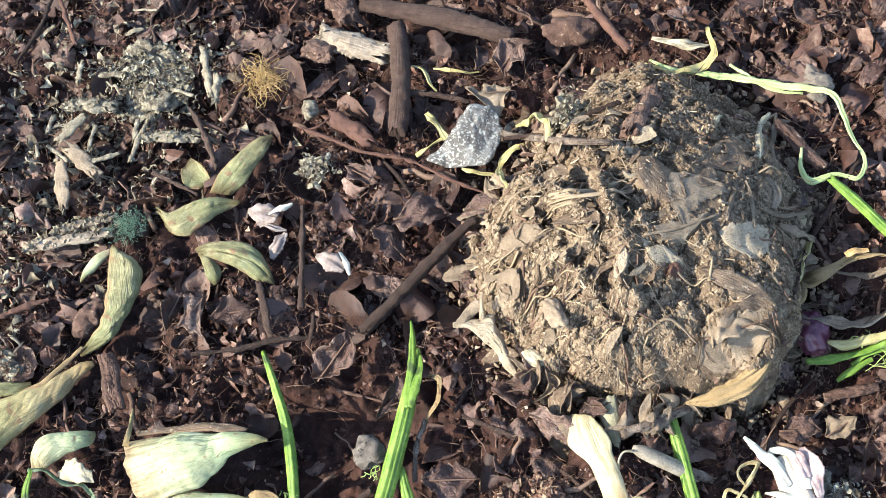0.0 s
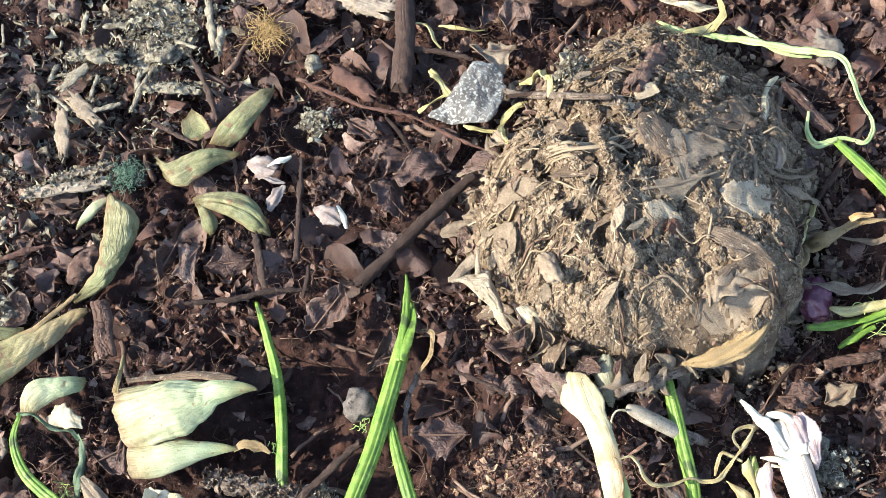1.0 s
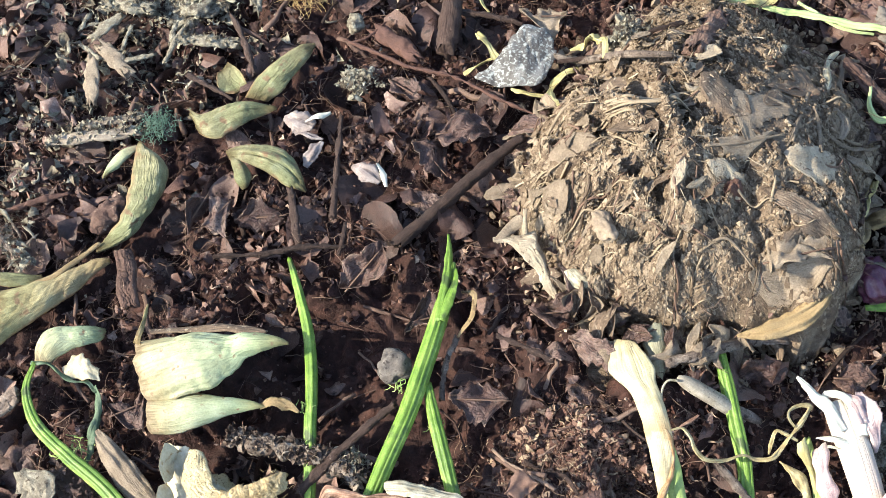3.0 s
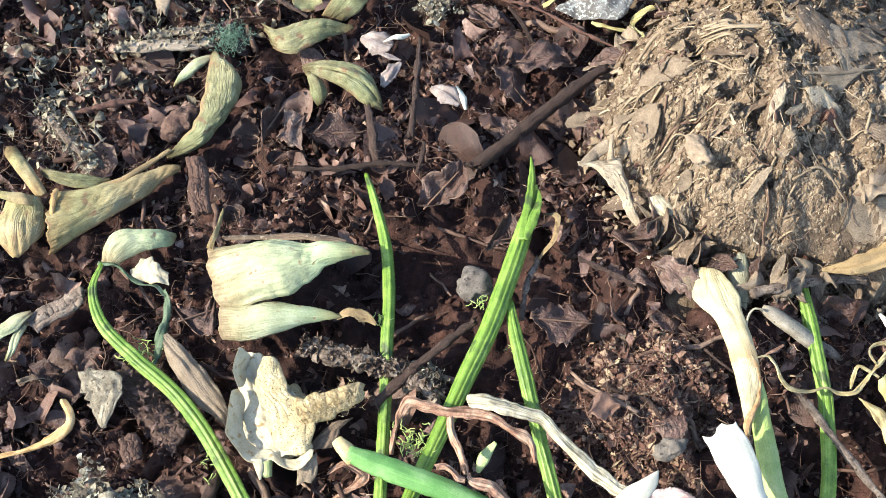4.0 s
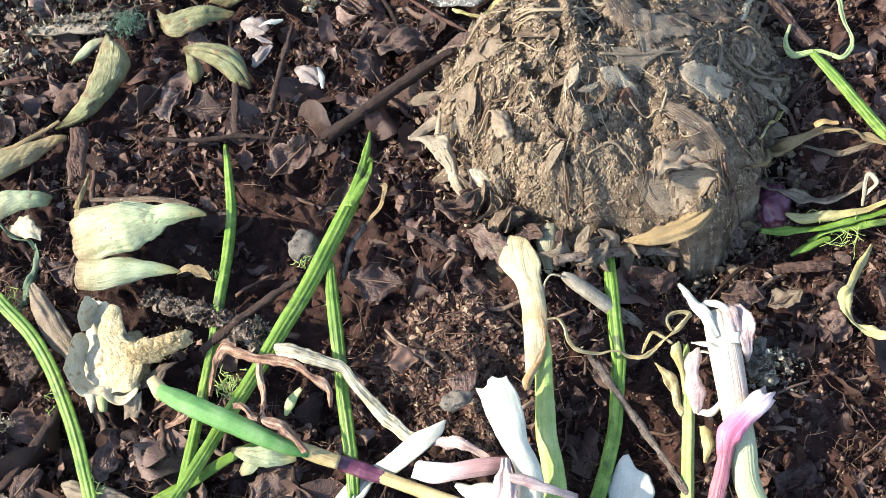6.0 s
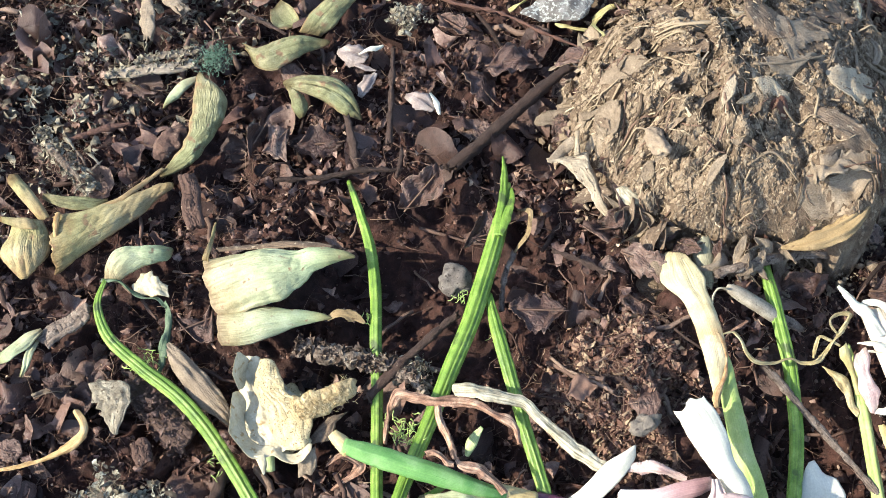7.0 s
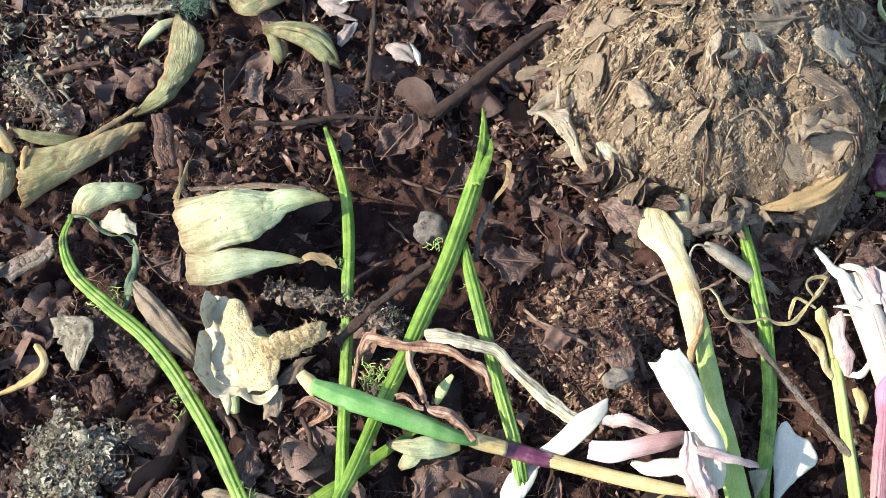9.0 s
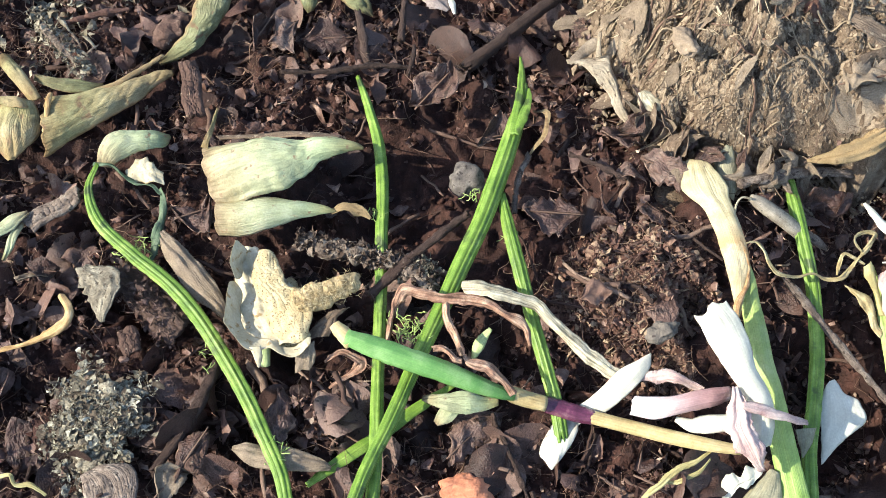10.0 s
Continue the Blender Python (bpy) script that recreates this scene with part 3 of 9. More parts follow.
def spanned(rows, thick=0.6, nu=60, nv=25, rag=0.03, seed=0, ridge=0.2, crumple=0.4, torn=(0.0, 0.0), cover=True, grit=0.0, fold=0.0):
    """A leaf, peel or bract stretched between two edges: rows of (place on one edge, place on the other, mm by which it bulges up).
    ridge: mm of lengthwise folds; crumple: mm of dents; grit: mm of fine pits; fold: mm by which it is creased down its
    length; torn: mm by which its two ends are torn."""
    C = spline([(*(np.add(a, b) / 2), *np.subtract(b, a), g) for a, b, g in rows], nu)
    mid, across, G = C[:, :3], C[:, 3:6], C[:, 6] / 1000
    W = np.linalg.norm(across, axis=1)
    if cover:
        keep(mid, W)
    run = np.r_[0, np.cumsum(np.linalg.norm(np.diff(mid, axis=0), axis=1))]
    T = np.gradient(mid, axis=0)
    T /= np.linalg.norm(T, axis=1, keepdims=True) + 1e-12
    N = np.cross(T, across)
    N /= np.linalg.norm(N, axis=1, keepdims=True) + 1e-12
    N[N[:, 2] < 0] *= -1
    v = np.linspace(-1, 1, nv)
    q = run * 0 + 0.37 * seed
    wide = [1 + rag * (lattice(run, q + k, 0.006, 56) + 0.6 * lattice(run, q + k, 0.0022, 58)) for k in (0, 3)]
    vv = v[None, :] * np.where(v[None, :] < 0, wide[0][:, None], wide[1][:, None])
    X, Yw = run[:, None] + 0 * vv, v[None, :] * W[:, None] / 2 + 0.05 * seed
    z = G[:, None] * (1 - v[None, :] ** 2) ** 0.8
    z = z + ridge / 1000 * (np.abs(lattice(X * 0.12, Yw, 0.0030, 57)) * 1.4 + lattice(X * 0.2, Yw, 0.0014, 59) * 0.6)
    z = z + crumple / 1000 * (lattice(X, Yw, 0.009, 60) + 0.7 * np.abs(lattice(X + 0.5 * Yw, Yw, 0.0045, 67)))
    if fold:
        crease = 0.55 * lattice(run, q, 0.013, 77) + 0.3 * lattice(run, q, 0.005, 78)
        z = z - fold / 1000 * (np.abs(v[None, :] - crease[:, None]) - 0.5) - min(fold, 1.0) / 2000 * np.abs(lattice(X * 0.3, Yw, 0.0009, 79))
    if grit:
        z = z + grit / 1000 * (np.abs(lattice(X, Yw, 0.0021, 35)) + 0.8 * lattice(X, Yw, 0.0011, 36))
    grid = mid[:, None, :] + vv[..., None] * across[:, None, :] / 2 + z[..., None] * N[:, None, :]
    for end, by, way in ((0, torn[0], -1), (-1, torn[1], 1)):
        if by:
            push = by / 1000 * (lattice(v * W[end] / 2, v * 0 + seed, 0.0045, 68) + 0.6 * lattice(v * W[end] / 2, v * 0 + seed, 0.0018, 69))
            fade = np.clip(1 - np.abs(run - run[end]) / 0.006, 0, 1)
            grid = grid + way * fade[:, None, None] * push[None, :, None] * T[end]
    nor = np.cross(np.gradient(grid, axis=0), np.gradient(grid, axis=1))
    nor /= np.linalg.norm(nor, axis=2, keepdims=True) + 1e-12
    nor[nor[..., 2] < 0] *= -1
    return skin(grid, nor, thick, v)


def skin(grid, nor, thick, v):
    """Two faces thick mm apart on a grid of places, thinner at the edges and closed all round."""
    nu, nv = grid.shape[:2]
    h = thick / 2000
    edge = (1 - 0.75 * np.abs(v) ** 4)[None, :, None]
    V = np.vstack([(grid + nor * h * edge).reshape(-1, 3), (grid - nor * h * edge).reshape(-1, 3)])
    u = np.repeat(np.linspace(0, 1, nu), nv)
    uv = np.stack([u, np.tile((v + 1) / 2, nu)], 1)
    uv = np.vstack([uv, uv])
    o, F = nu * nv, []
    for i in range(nu - 1):
        for j in range(nv - 1):
            a = i * nv + j
            F.append((a, a + 1, a + nv + 1, a + nv))
            F.append((o + a, o + a + nv, o + a + nv + 1, o + a + 1))
        for a in (i * nv, i * nv + nv - 1):
            F.append((a, a + nv, o + a + nv, o + a) if a == i * nv else (a, o + a, o + a + nv, a + nv))
    for j in range(nv - 1):
        F.append((j, o + j, o + j + 1, j + 1))
        a = (nu - 1) * nv + j
        F.append((a, a + 1, o + a + 1, o + a))
    return V, F, uv


def tube(rows, flat=1.0, ribs=0, depth=0.12, nu=26, nv=14, lump=0.05, seed=0, cover=True, snap=0.0, gnarl=0.0):
    """A stem or twig along rows of (place, width mm). flat: its height as a share of its width; ribs: ridges along it; snap: how
    jagged its ends are; gnarl: mm of knots and dents."""
    r = np.random.default_rng(seed + 5)
    C = spline([(*p, w / 1000) for p, w in rows], nu)
    W = C[:, 3]
    C = C[:, :3]
    if cover:
        keep(C, W)
    T, S, N = triads(C)
    a = np.linspace(0, 2 * np.pi, nv, endpoint=False)
    length = np.linalg.norm(np.diff(C, axis=0), axis=1).sum()
    prof = 1 + depth * (np.abs(np.cos(ribs * a / 2 + 0.4 * np.sin(2 * a + seed))) ** 0.7 * 1.6 - 1) + depth * 0.4 * np.cos(3 * a + seed) if ribs else np.ones(nv)
    V, uv = [], []
    ph = r.uniform(0, 6.28, 3)
    for i in range(nu):
        rad = W[i] / 2 * prof * (1 + lump * np.sin(3 * a + ph[0] + 2.0 * i / nu) + lump * r.normal(size=nv) * 0.35 + 1.6 * lump * float(lattice(i / nu * length, 0.1 * seed, 0.011, 37)))
        if gnarl:
            rad = rad + gnarl / 1000 * (lattice(np.cos(a) * W[i] / 2 + 0.1 * seed, np.sin(a) * W[i] / 2 + i / nu * length, 0.0032, 61) + 0.6 * lattice(np.cos(a) * W[i] / 2 + 0.1 * seed, np.sin(a) * W[i] / 2 + i / nu * length, 0.0013, 62))
        off = (snap * W[i] * r.normal(size=nv))[:, None] * T[i] if snap and i in (0, nu - 1) else 0
        V.append(C[i] + off + (np.cos(a) * rad)[:, None] * S[i] + (np.sin(a) * rad * flat)[:, None] * N[i])
        uv.append(np.stack([np.full(nv, i / (nu - 1)), np.abs(a / np.pi - 1)], 1))
    V = np.vstack([*V, C[:1] - T[:1] * W[0] * 0.15, C[-1:] + T[-1:] * W[-1] * 0.15])
    uv = np.vstack([*uv, [[0, 0.5]], [[1, 0.5]]])
    F, n = [], nu * nv
    for i in range(nu - 1):
        for j in range(nv):
            k = (j + 1) % nv
            F.append((i * nv + j, i * nv + k, (i + 1) * nv + k, (i + 1) * nv + j))
    for j in range(nv):
        k = (j + 1) % nv
        F.append((n, k, j))
        F.append((n + 1, (nu - 1) * nv + j, (nu - 1) * nv + k))
    return V, F, uv


def lump(at, size, turn=0.0, rough=0.15, seed=0, sub=4, dent=1.0):
    """A stone, chip or crust lump: half sizes in metres."""
    bm = bmesh.new()
    bmesh.ops.create_icosphere(bm, subdivisions=sub, radius=1)
    V = np.array([v.co for v in bm.verts])
    F = [[v.index for v in f.verts] for f in bm.faces]
    bm.free()
    r = np.random.default_rng(seed + 3)
    k = 1 + rough * sum(np.sin(V @ r.normal(size=3) * f + r.uniform(0, 6)) / (1 + 0.35 * n) for n, f in enumerate((2.2, 3.1, 4.7, 7.3, 11.0))) * 0.55
    V = np.sign(V) * np.abs(V) ** dent * k[:, None] * np.asarray(size)
    V = V * (1 + 0.0011 * (lattice(V[:, 0] + V[:, 2] + seed, V[:, 1] - V[:, 2], 0.0035, 91) + 0.5 * lattice(V[:, 0] - V[:, 2] + seed, V[:, 1] + V[:, 2], 0.0016, 92)) / min(size))[:, None]
    c, s = math.cos(radians(turn)), math.sin(radians(turn))
    V = V @ np.array([[c, s, 0], [-s, c, 0], [0, 0, 1]]) + np.asarray(at)
    KEEP.append((at[0], at[1], min(size[:2])))
    return V, F, None


def blade(at, length, width, turn, tilt=(0, 0), curl=25, teeth=0, seed=0, tip=0.9, nu=22, nv=11, thick=0.5, torn_by=0.5):
    """A dead leaf: outline pinched at both ends, curled and crumpled. Sizes in mm, angles in degrees."""
    r = np.random.default_rng(seed + 21)
    u = np.linspace(0, 1, nu)
    half = width / 2000 * (np.sin(np.pi * np.clip(u, 0.02, 0.98)) ** tip) * (1 + 0.08 * r.normal(size=nu))
    if teeth:
        half = half * (1 + 0.28 * np.abs(np.sin((u + 0.08 * np.sin(9 * u + seed)) * np.pi * teeth)) * r.uniform(0.3, 1.2, nu))
    v = np.linspace(-1, 1, nv)
    torn = [np.clip(1 + torn_by * lattice(u * length / 1000, u * 0 + seed + k * 3.7, 0.0055, 63) + 0.4 * torn_by * lattice(u * length / 1000, u * 0 + seed + k * 3.7, 0.002, 66), 0.25, 1.3) for k in (0, 1)]
    x = (u - 0.5)[:, None] * length / 1000 + 0 * v[None, :]
    y = half[:, None] * v[None, :] * np.where(v[None, :] < 0, torn[0][:, None], torn[1][:, None])
    bend = r.normal() * 0.22 * length / 1000
    y = y + bend * (u - 0.5)[:, None] ** 2 * 4 - bend * 0.4
    x = x + 0.35 * r.normal() * y
    w = width / 1000
    k = radians(curl)
    e = np.abs(v)[None, :]
    lift = np.where(v < 0, r.choice([-1, 1, 1]), r.choice([-1, -1, 1]))[None, :]
    ph = r.uniform(0, 6, 3)
    z = 0.55 * w * k * lift * e ** 1.6 * (half / half.max())[:, None] + w * 0.12 * np.sin(3.5 * u + ph[2])[:, None]
    z = z + 0.16 * w * np.abs(np.sin(2.4 * u[:, None] * length / 12 + 1.7 * v[None, :] + ph[0])) - 0.10 * w * np.abs(np.sin(4.1 * u[:, None] * length / 12 - 2.6 * v[None, :] + ph[1]))
    z = z + 0.0004 * lattice(x, y + seed * 0.05, 0.004, 64) + 0.00028 * lattice(x, y + seed * 0.05, 0.0017, 65)
    G = np.stack([x, y, z], -1).reshape(-1, 3)
    h = thick / 2000
    V = np.vstack([G + (0, 0, h), G - (0, 0, h)])
    rot = np.array(Euler((radians(tilt[0]), radians(tilt[1]), radians(turn))).to_matrix())
    V = V @ rot.T + np.asarray(at)
    uv = np.stack([np.repeat(u, nv), np.tile((v + 1) / 2, nu)], 1)
    uv = np.vstack([uv, uv])
    o, F = nu * nv, []
    for i in range(nu - 1):
        for j in range(nv - 1):
            a = i * nv + j
            F += [(a, a + nv, a + nv + 1, a + 1), (o + a, o + a + 1, o + a + nv + 1, o + a + nv)]
        a, b = i * nv, i * nv + nv - 1
        F += [(a, o + a, o + a + nv, a + nv), (b, b + nv, o + b + nv, o + b)]
    for j in range(nv - 1):
        a, b = j, (nu - 1) * nv + j
        F += [(a, a + 1, o + a + 1, o + a), (b, o + b, o + b + 1, b + 1)]
    return V, F, uv


def hairs(at, n, reach, length, width, spread=1.0, seed=0, curly=1.0, up=0.5):
    """Many fine curly threads round a place, in one shape. Millimetres."""
    r = np.random.default_rng(seed + 31)
    VV, FF, o = [], [], 0
    for _ in range(n):
        p = np.asarray(at) + np.r_[r.normal(size=2) * reach / 1000 * 0.45, abs(r.normal()) * reach / 1000 * 0.25]
        d = r.normal(size=3) * (1, 1, up)
        d /= np.linalg.norm(d)
        pts = []
        for _k in range(5):
            pts.append(((p[0], p[1], p[2]), width * (1 - 0.12 * _k)))
            d = d + r.normal(size=3) * 0.55 * curly
            d[2] = d[2] * 0.8
            d /= np.linalg.norm(d)
            p = p + d * length / 5000 * r.uniform(0.6, 1.3)
        V, F, _uv = tube(pts, nu=9, nv=4, lump=0, cover=False)
        VV.append(V)
        FF += [tuple(i + o for i in f) for f in F]
        o += len(V)
    return np.vstack(VV), FF, None


# ---- the ground ----
def humus(x, y):
    """Where the bed is bare dark humus with few leaves: 0 to 1."""
    return np.exp(-(((x + 0.012) / 0.062) ** 2 + ((y - 0.128) / 0.046) ** 2) ** 2)


def relief(x, y):
    """Clods, hollows and grit of the loose bed."""
    a = lattice(x, y, 0.031, 1) * 0.0042 + lattice(x, y, 0.013, 2) * 0.0042
    b = np.abs(lattice(x + 0.4 * a, y, 0.0075, 3)) * 0.005 + np.abs(lattice(x, y, 0.0036, 4)) * 0.0026 + lattice(x, y, 0.0017, 5) * 0.0009 - 0.0008
    b = b - 0.009 * np.clip(lattice(x + 0.5 * y, y, 0.0115, 6) - 0.25, 0, 0.6)
    b = b - 0.014 * np.clip(lattice(x, y + 0.3 * x, 0.019, 7) - 0.2, 0, 0.5)
    pit = np.exp(-((((x - 0.145) + 0.45 * (y - 0.09)) / 0.029) ** 2 + ((y - 0.075) / 0.05) ** 2) ** 2.4)
    far = np.maximum(np.maximum(np.abs(x) - 0.29, np.abs(y - 0.18) - 0.27), 0)
    return (a + b - 0.0075) * np.exp(-((far / 0.08) ** 2)) - 0.021 * pit - 0.013 * humus(x, y)


def axis(lo, hi, step, far):
    inner = np.arange(lo, hi, step)
    outer = np.geomspace(step * 1.5, far, 40)
    return np.r_[lo - outer[::-1], inner, hi + outer]


gx, gy = axis(-0.30, 0.31, 0.0013, 40), axis(-0.09, 0.45, 0.0013, 40)
X, Y = np.meshgrid(gx, gy, indexing="ij")
Z = base(X, Y) + relief(X, Y)
a = np.arange(X.size).reshape(X.shape)
q = np.stack([a[:-1, :-1], a[1:, :-1], a[1:, 1:], a[:-1, 1:]], -1).reshape(-1, 4)
tri = np.vstack([q[:, (0, 1, 2)], q[:, (0, 2, 3)]])
ground = new("ground", heap("ground", np.stack([X, Y, Z], -1).reshape(-1, 3), tri, M["soil"], True))
tagged(ground, "dark brown crumbly compost soil", "ground", kind="structure")

# ---- the big dry clod ----
clod = thing("earth_clod", (CLOD[0], CLOD[1], 0.0), "dry grey-brown clod of earth with straw and leaves stuck in it", "clod")


PLATES = [  # leaves plastered on the clod: centre, length and width mm, turn, how blunt, material
    (0.1235, 0.2424, 30, 18, 57, 0.45, "clodleaf"), (0.1090, 0.2475, 28, 18, -42, 0.6, "clodmud"), (0.1370, 0.2725, 29, 14, 66, 0.5, "clodmud"),
    (0.1470, 0.2300, 22, 15, 32, 0.35, "clodpale"), (0.1457, 0.2080, 36, 9, -16, 0.9, "clodmud"), (0.1467, 0.1905, 40, 17, 29, 0.8, "clodleaf"),
    (0.1478, 0.1982, 27, 7, 19, 0.9, "clodmud"), (0.1190, 0.2264, 26, 7, 30, 0.8, "clodleaf"), (0.0530, 0.2200, 17, 12, 20, 0.4, "clodleaf"),
    (0.1130, 0.2131, 14, 8, 15, 0.5, "clodpale"), (0.0962, 0.2061, 12, 5, 80, 0.7, "clodpale"), (0.1290, 0.2560, 17, 8, 75, 0.6, "clodmud")]
HOLES = [(0.0590, 0.1935, 0.0055, 0.012), (0.0702, 0.2048, 0.0042, 0.009), (0.0856, 0.2217, 0.0036, 0.007), (0.1087, 0.2026, 0.0030, 0.006), (0.0780, 0.1960, 0.0035, 0.006), (0.0480, 0.2090, 0.0045, 0.009), (0.0640, 0.2260, 0.0036, 0.007)]


def plated(x, y):
    """How much of the place lies under a plastered leaf: 0 to 1."""
    m = 0 * x
    for px, py, L, W, turn, _tip, _m in PLATES:
        c, n = math.cos(radians(turn)), math.sin(radians(turn))
        a, b = ((x - px) * c + (y - py) * n) / (L / 2000), ((y - py) * c - (x - px) * n) / (W / 2000)
        m = np.maximum(m, np.clip((1.25 - np.hypot(a, b)) / 0.3, 0, 1))
    return m


def crag(x, y):
    """Relief of the clod: torn and fibrous on its west, smoother and plastered on its east."""
    w = np.clip((0.150 - x) / 0.06, 0.4, 1) * np.clip(1 - (x + y - CLOD[0] - CLOD[1] - 0.005) / 0.08, 0.35, 1)
    t = 0.4 + 1.0 * lattice(x, y, 0.04, 29)
    u, v = (x - 0.1) * np.cos(t) + (y - 0.22) * np.sin(t), (y - 0.22) * np.cos(t) - (x - 0.1) * np.sin(t)
    strands = np.abs(lattice(u * 0.26, v, 0.0034, 33)) * 0.0040 + np.abs(lattice(u * 0.3, v, 0.0017, 34)) * 0.0018 - 0.0024
    s = x + 0.35 * y
    lumps = np.abs(lattice(s, y, 0.013, 21)) * 0.010 + lattice(x, y, 0.0065, 22) * 0.0046 - 0.0045
    pits = -0.0115 * np.clip(lattice(x + 0.3 * y, y, 0.0095, 27) - 0.3, 0, 0.5) * 1.7 - 0.006 * np.clip(lattice(x, y, 0.0048, 28) - 0.4, 0, 0.5) * 2
    grain = lattice(x, y, 0.003, 23) * 0.0016 + lattice(x, y, 0.0014, 25) * 0.0008
    cracks = -0.004 * np.clip(1 - np.abs(lattice(x - 0.6 * y, y, 0.018, 26)) * 7, 0, 1)
    h = w * (lumps + pits + strands) + grain + cracks
    for hx, hy, hr, deep in HOLES:
        h = h - deep * np.exp(-(((x - hx) ** 2 + (y - hy) ** 2) / hr**2) ** 1.5)
    return h * (1 - 0.88 * plated(x, y)) + lattice(x, y, 0.027, 24) * 0.004


nr, na = 205, 540
rr = np.linspace(0.0, 1.3, nr) ** 0.8
aa = np.linspace(0, 2 * np.pi, na, endpoint=False)
RR, AA = np.meshgrid(rr, aa, indexing="ij")
jag = 1 + (0.07 * lattice(np.cos(AA) * 5, np.sin(AA) * 5, 1.0, 9) + 0.04 * lattice(np.cos(AA) * 16, np.sin(AA) * 16, 1.0, 10)) * RR
CX = CLOD[0] + np.where(np.cos(AA) < 0, CLOD[2], 0.079) * RR * jag * np.cos(AA)
CY = CLOD[1] + np.where(np.sin(AA) < 0, CLOD[3], 0.094) * RR * jag * np.sin(AA)
hd = dome(CX, CY)
CZ = np.where(hd > 0, level(CX, CY), base(CX, CY)) + hd + crag(CX, CY) * np.clip(hd / 0.012, 0, 1) - np.where(hd <= 0, 0.012, 0)
a = np.arange(CX.size).reshape(CX.shape)
b = np.roll(a, -1, axis=1)
q = np.stack([a[:-1], a[1:], b[1:], b[:-1]], -1).reshape(-1, 4)
tri = np.vstack([q[:, (0, 1, 2)], q[:, (0, 2, 3)]])
me = heap("soil_body", np.stack([CX, CY, CZ], -1).reshape(-1, 3) - (CLOD[0], CLOD[1], 0), tri, M["clod"], True)
body = new("soil_body", me)
body.parent = clod


# ---- loose pieces ----
def ico(sub=1):
    bm = bmesh.new()
    bmesh.ops.create_icosphere(bm, subdivisions=sub, radius=1)
    V = np.array([v.co for v in bm.verts])
    T = np.array([[v.index for v in f.verts] for f in bm.faces])
    bm.free()
    return V, T


def flake(r, ring=9, curl=0.5):
    """A torn scrap of leaf about 1 across, with a wavy outline, creased, cupped and curled at its rim."""
    a = np.linspace(0, 2 * np.pi, ring, endpoint=False) + r.uniform(-0.15, 0.15, ring)
    ph = r.uniform(0, 6.28, 4)
    rad = 0.42 * (1 + 0.30 * np.sin(2 * a + ph[0]) + 0.16 * np.sin(3 * a + ph[1]) + 0.10 * np.sin(5 * a + ph[2]) + 0.06 * r.normal(size=ring))
    rad = np.clip(rad, 0.15, 0.7)
    st = r.uniform(0.35, 0.95)
    o = np.stack([np.cos(a) * rad, np.sin(a) * rad * st, 0 * a], 1)
    steps = (0.4, 0.75, 1.0) if ring >= 10 else (0.55, 1.0)
    V = np.vstack([[[0, 0, 0]], *[o * k for k in steps]])
    c = r.normal(size=2) * curl
    fold = r.uniform(0, 3.14)
    rim = curl * 0.5 * np.r_[0, np.concatenate([k**3 * np.sin(2 * a + ph[3]) * rad for k in steps])]
    V[:, 2] = 1.2 * c[0] * V[:, 0] ** 2 + 1.2 * c[1] * V[:, 1] ** 2 + 0.5 * curl * r.normal() * np.abs(V[:, 0] * math.cos(fold) + V[:, 1] * math.sin(fold)) + rim + r.normal(size=len(V)) * 0.03 * curl
    T = []
    for i in range(ring):
        j = (i + 1) % ring
        T.append((0, 1 + i, 1 + j))
        for k in range(len(steps) - 1):
            b = 1 + k * ring
            T += [(b + i, b + ring + i, b + ring + j), (b + i, b + ring + j, b + j)]
    return V, np.array(T)


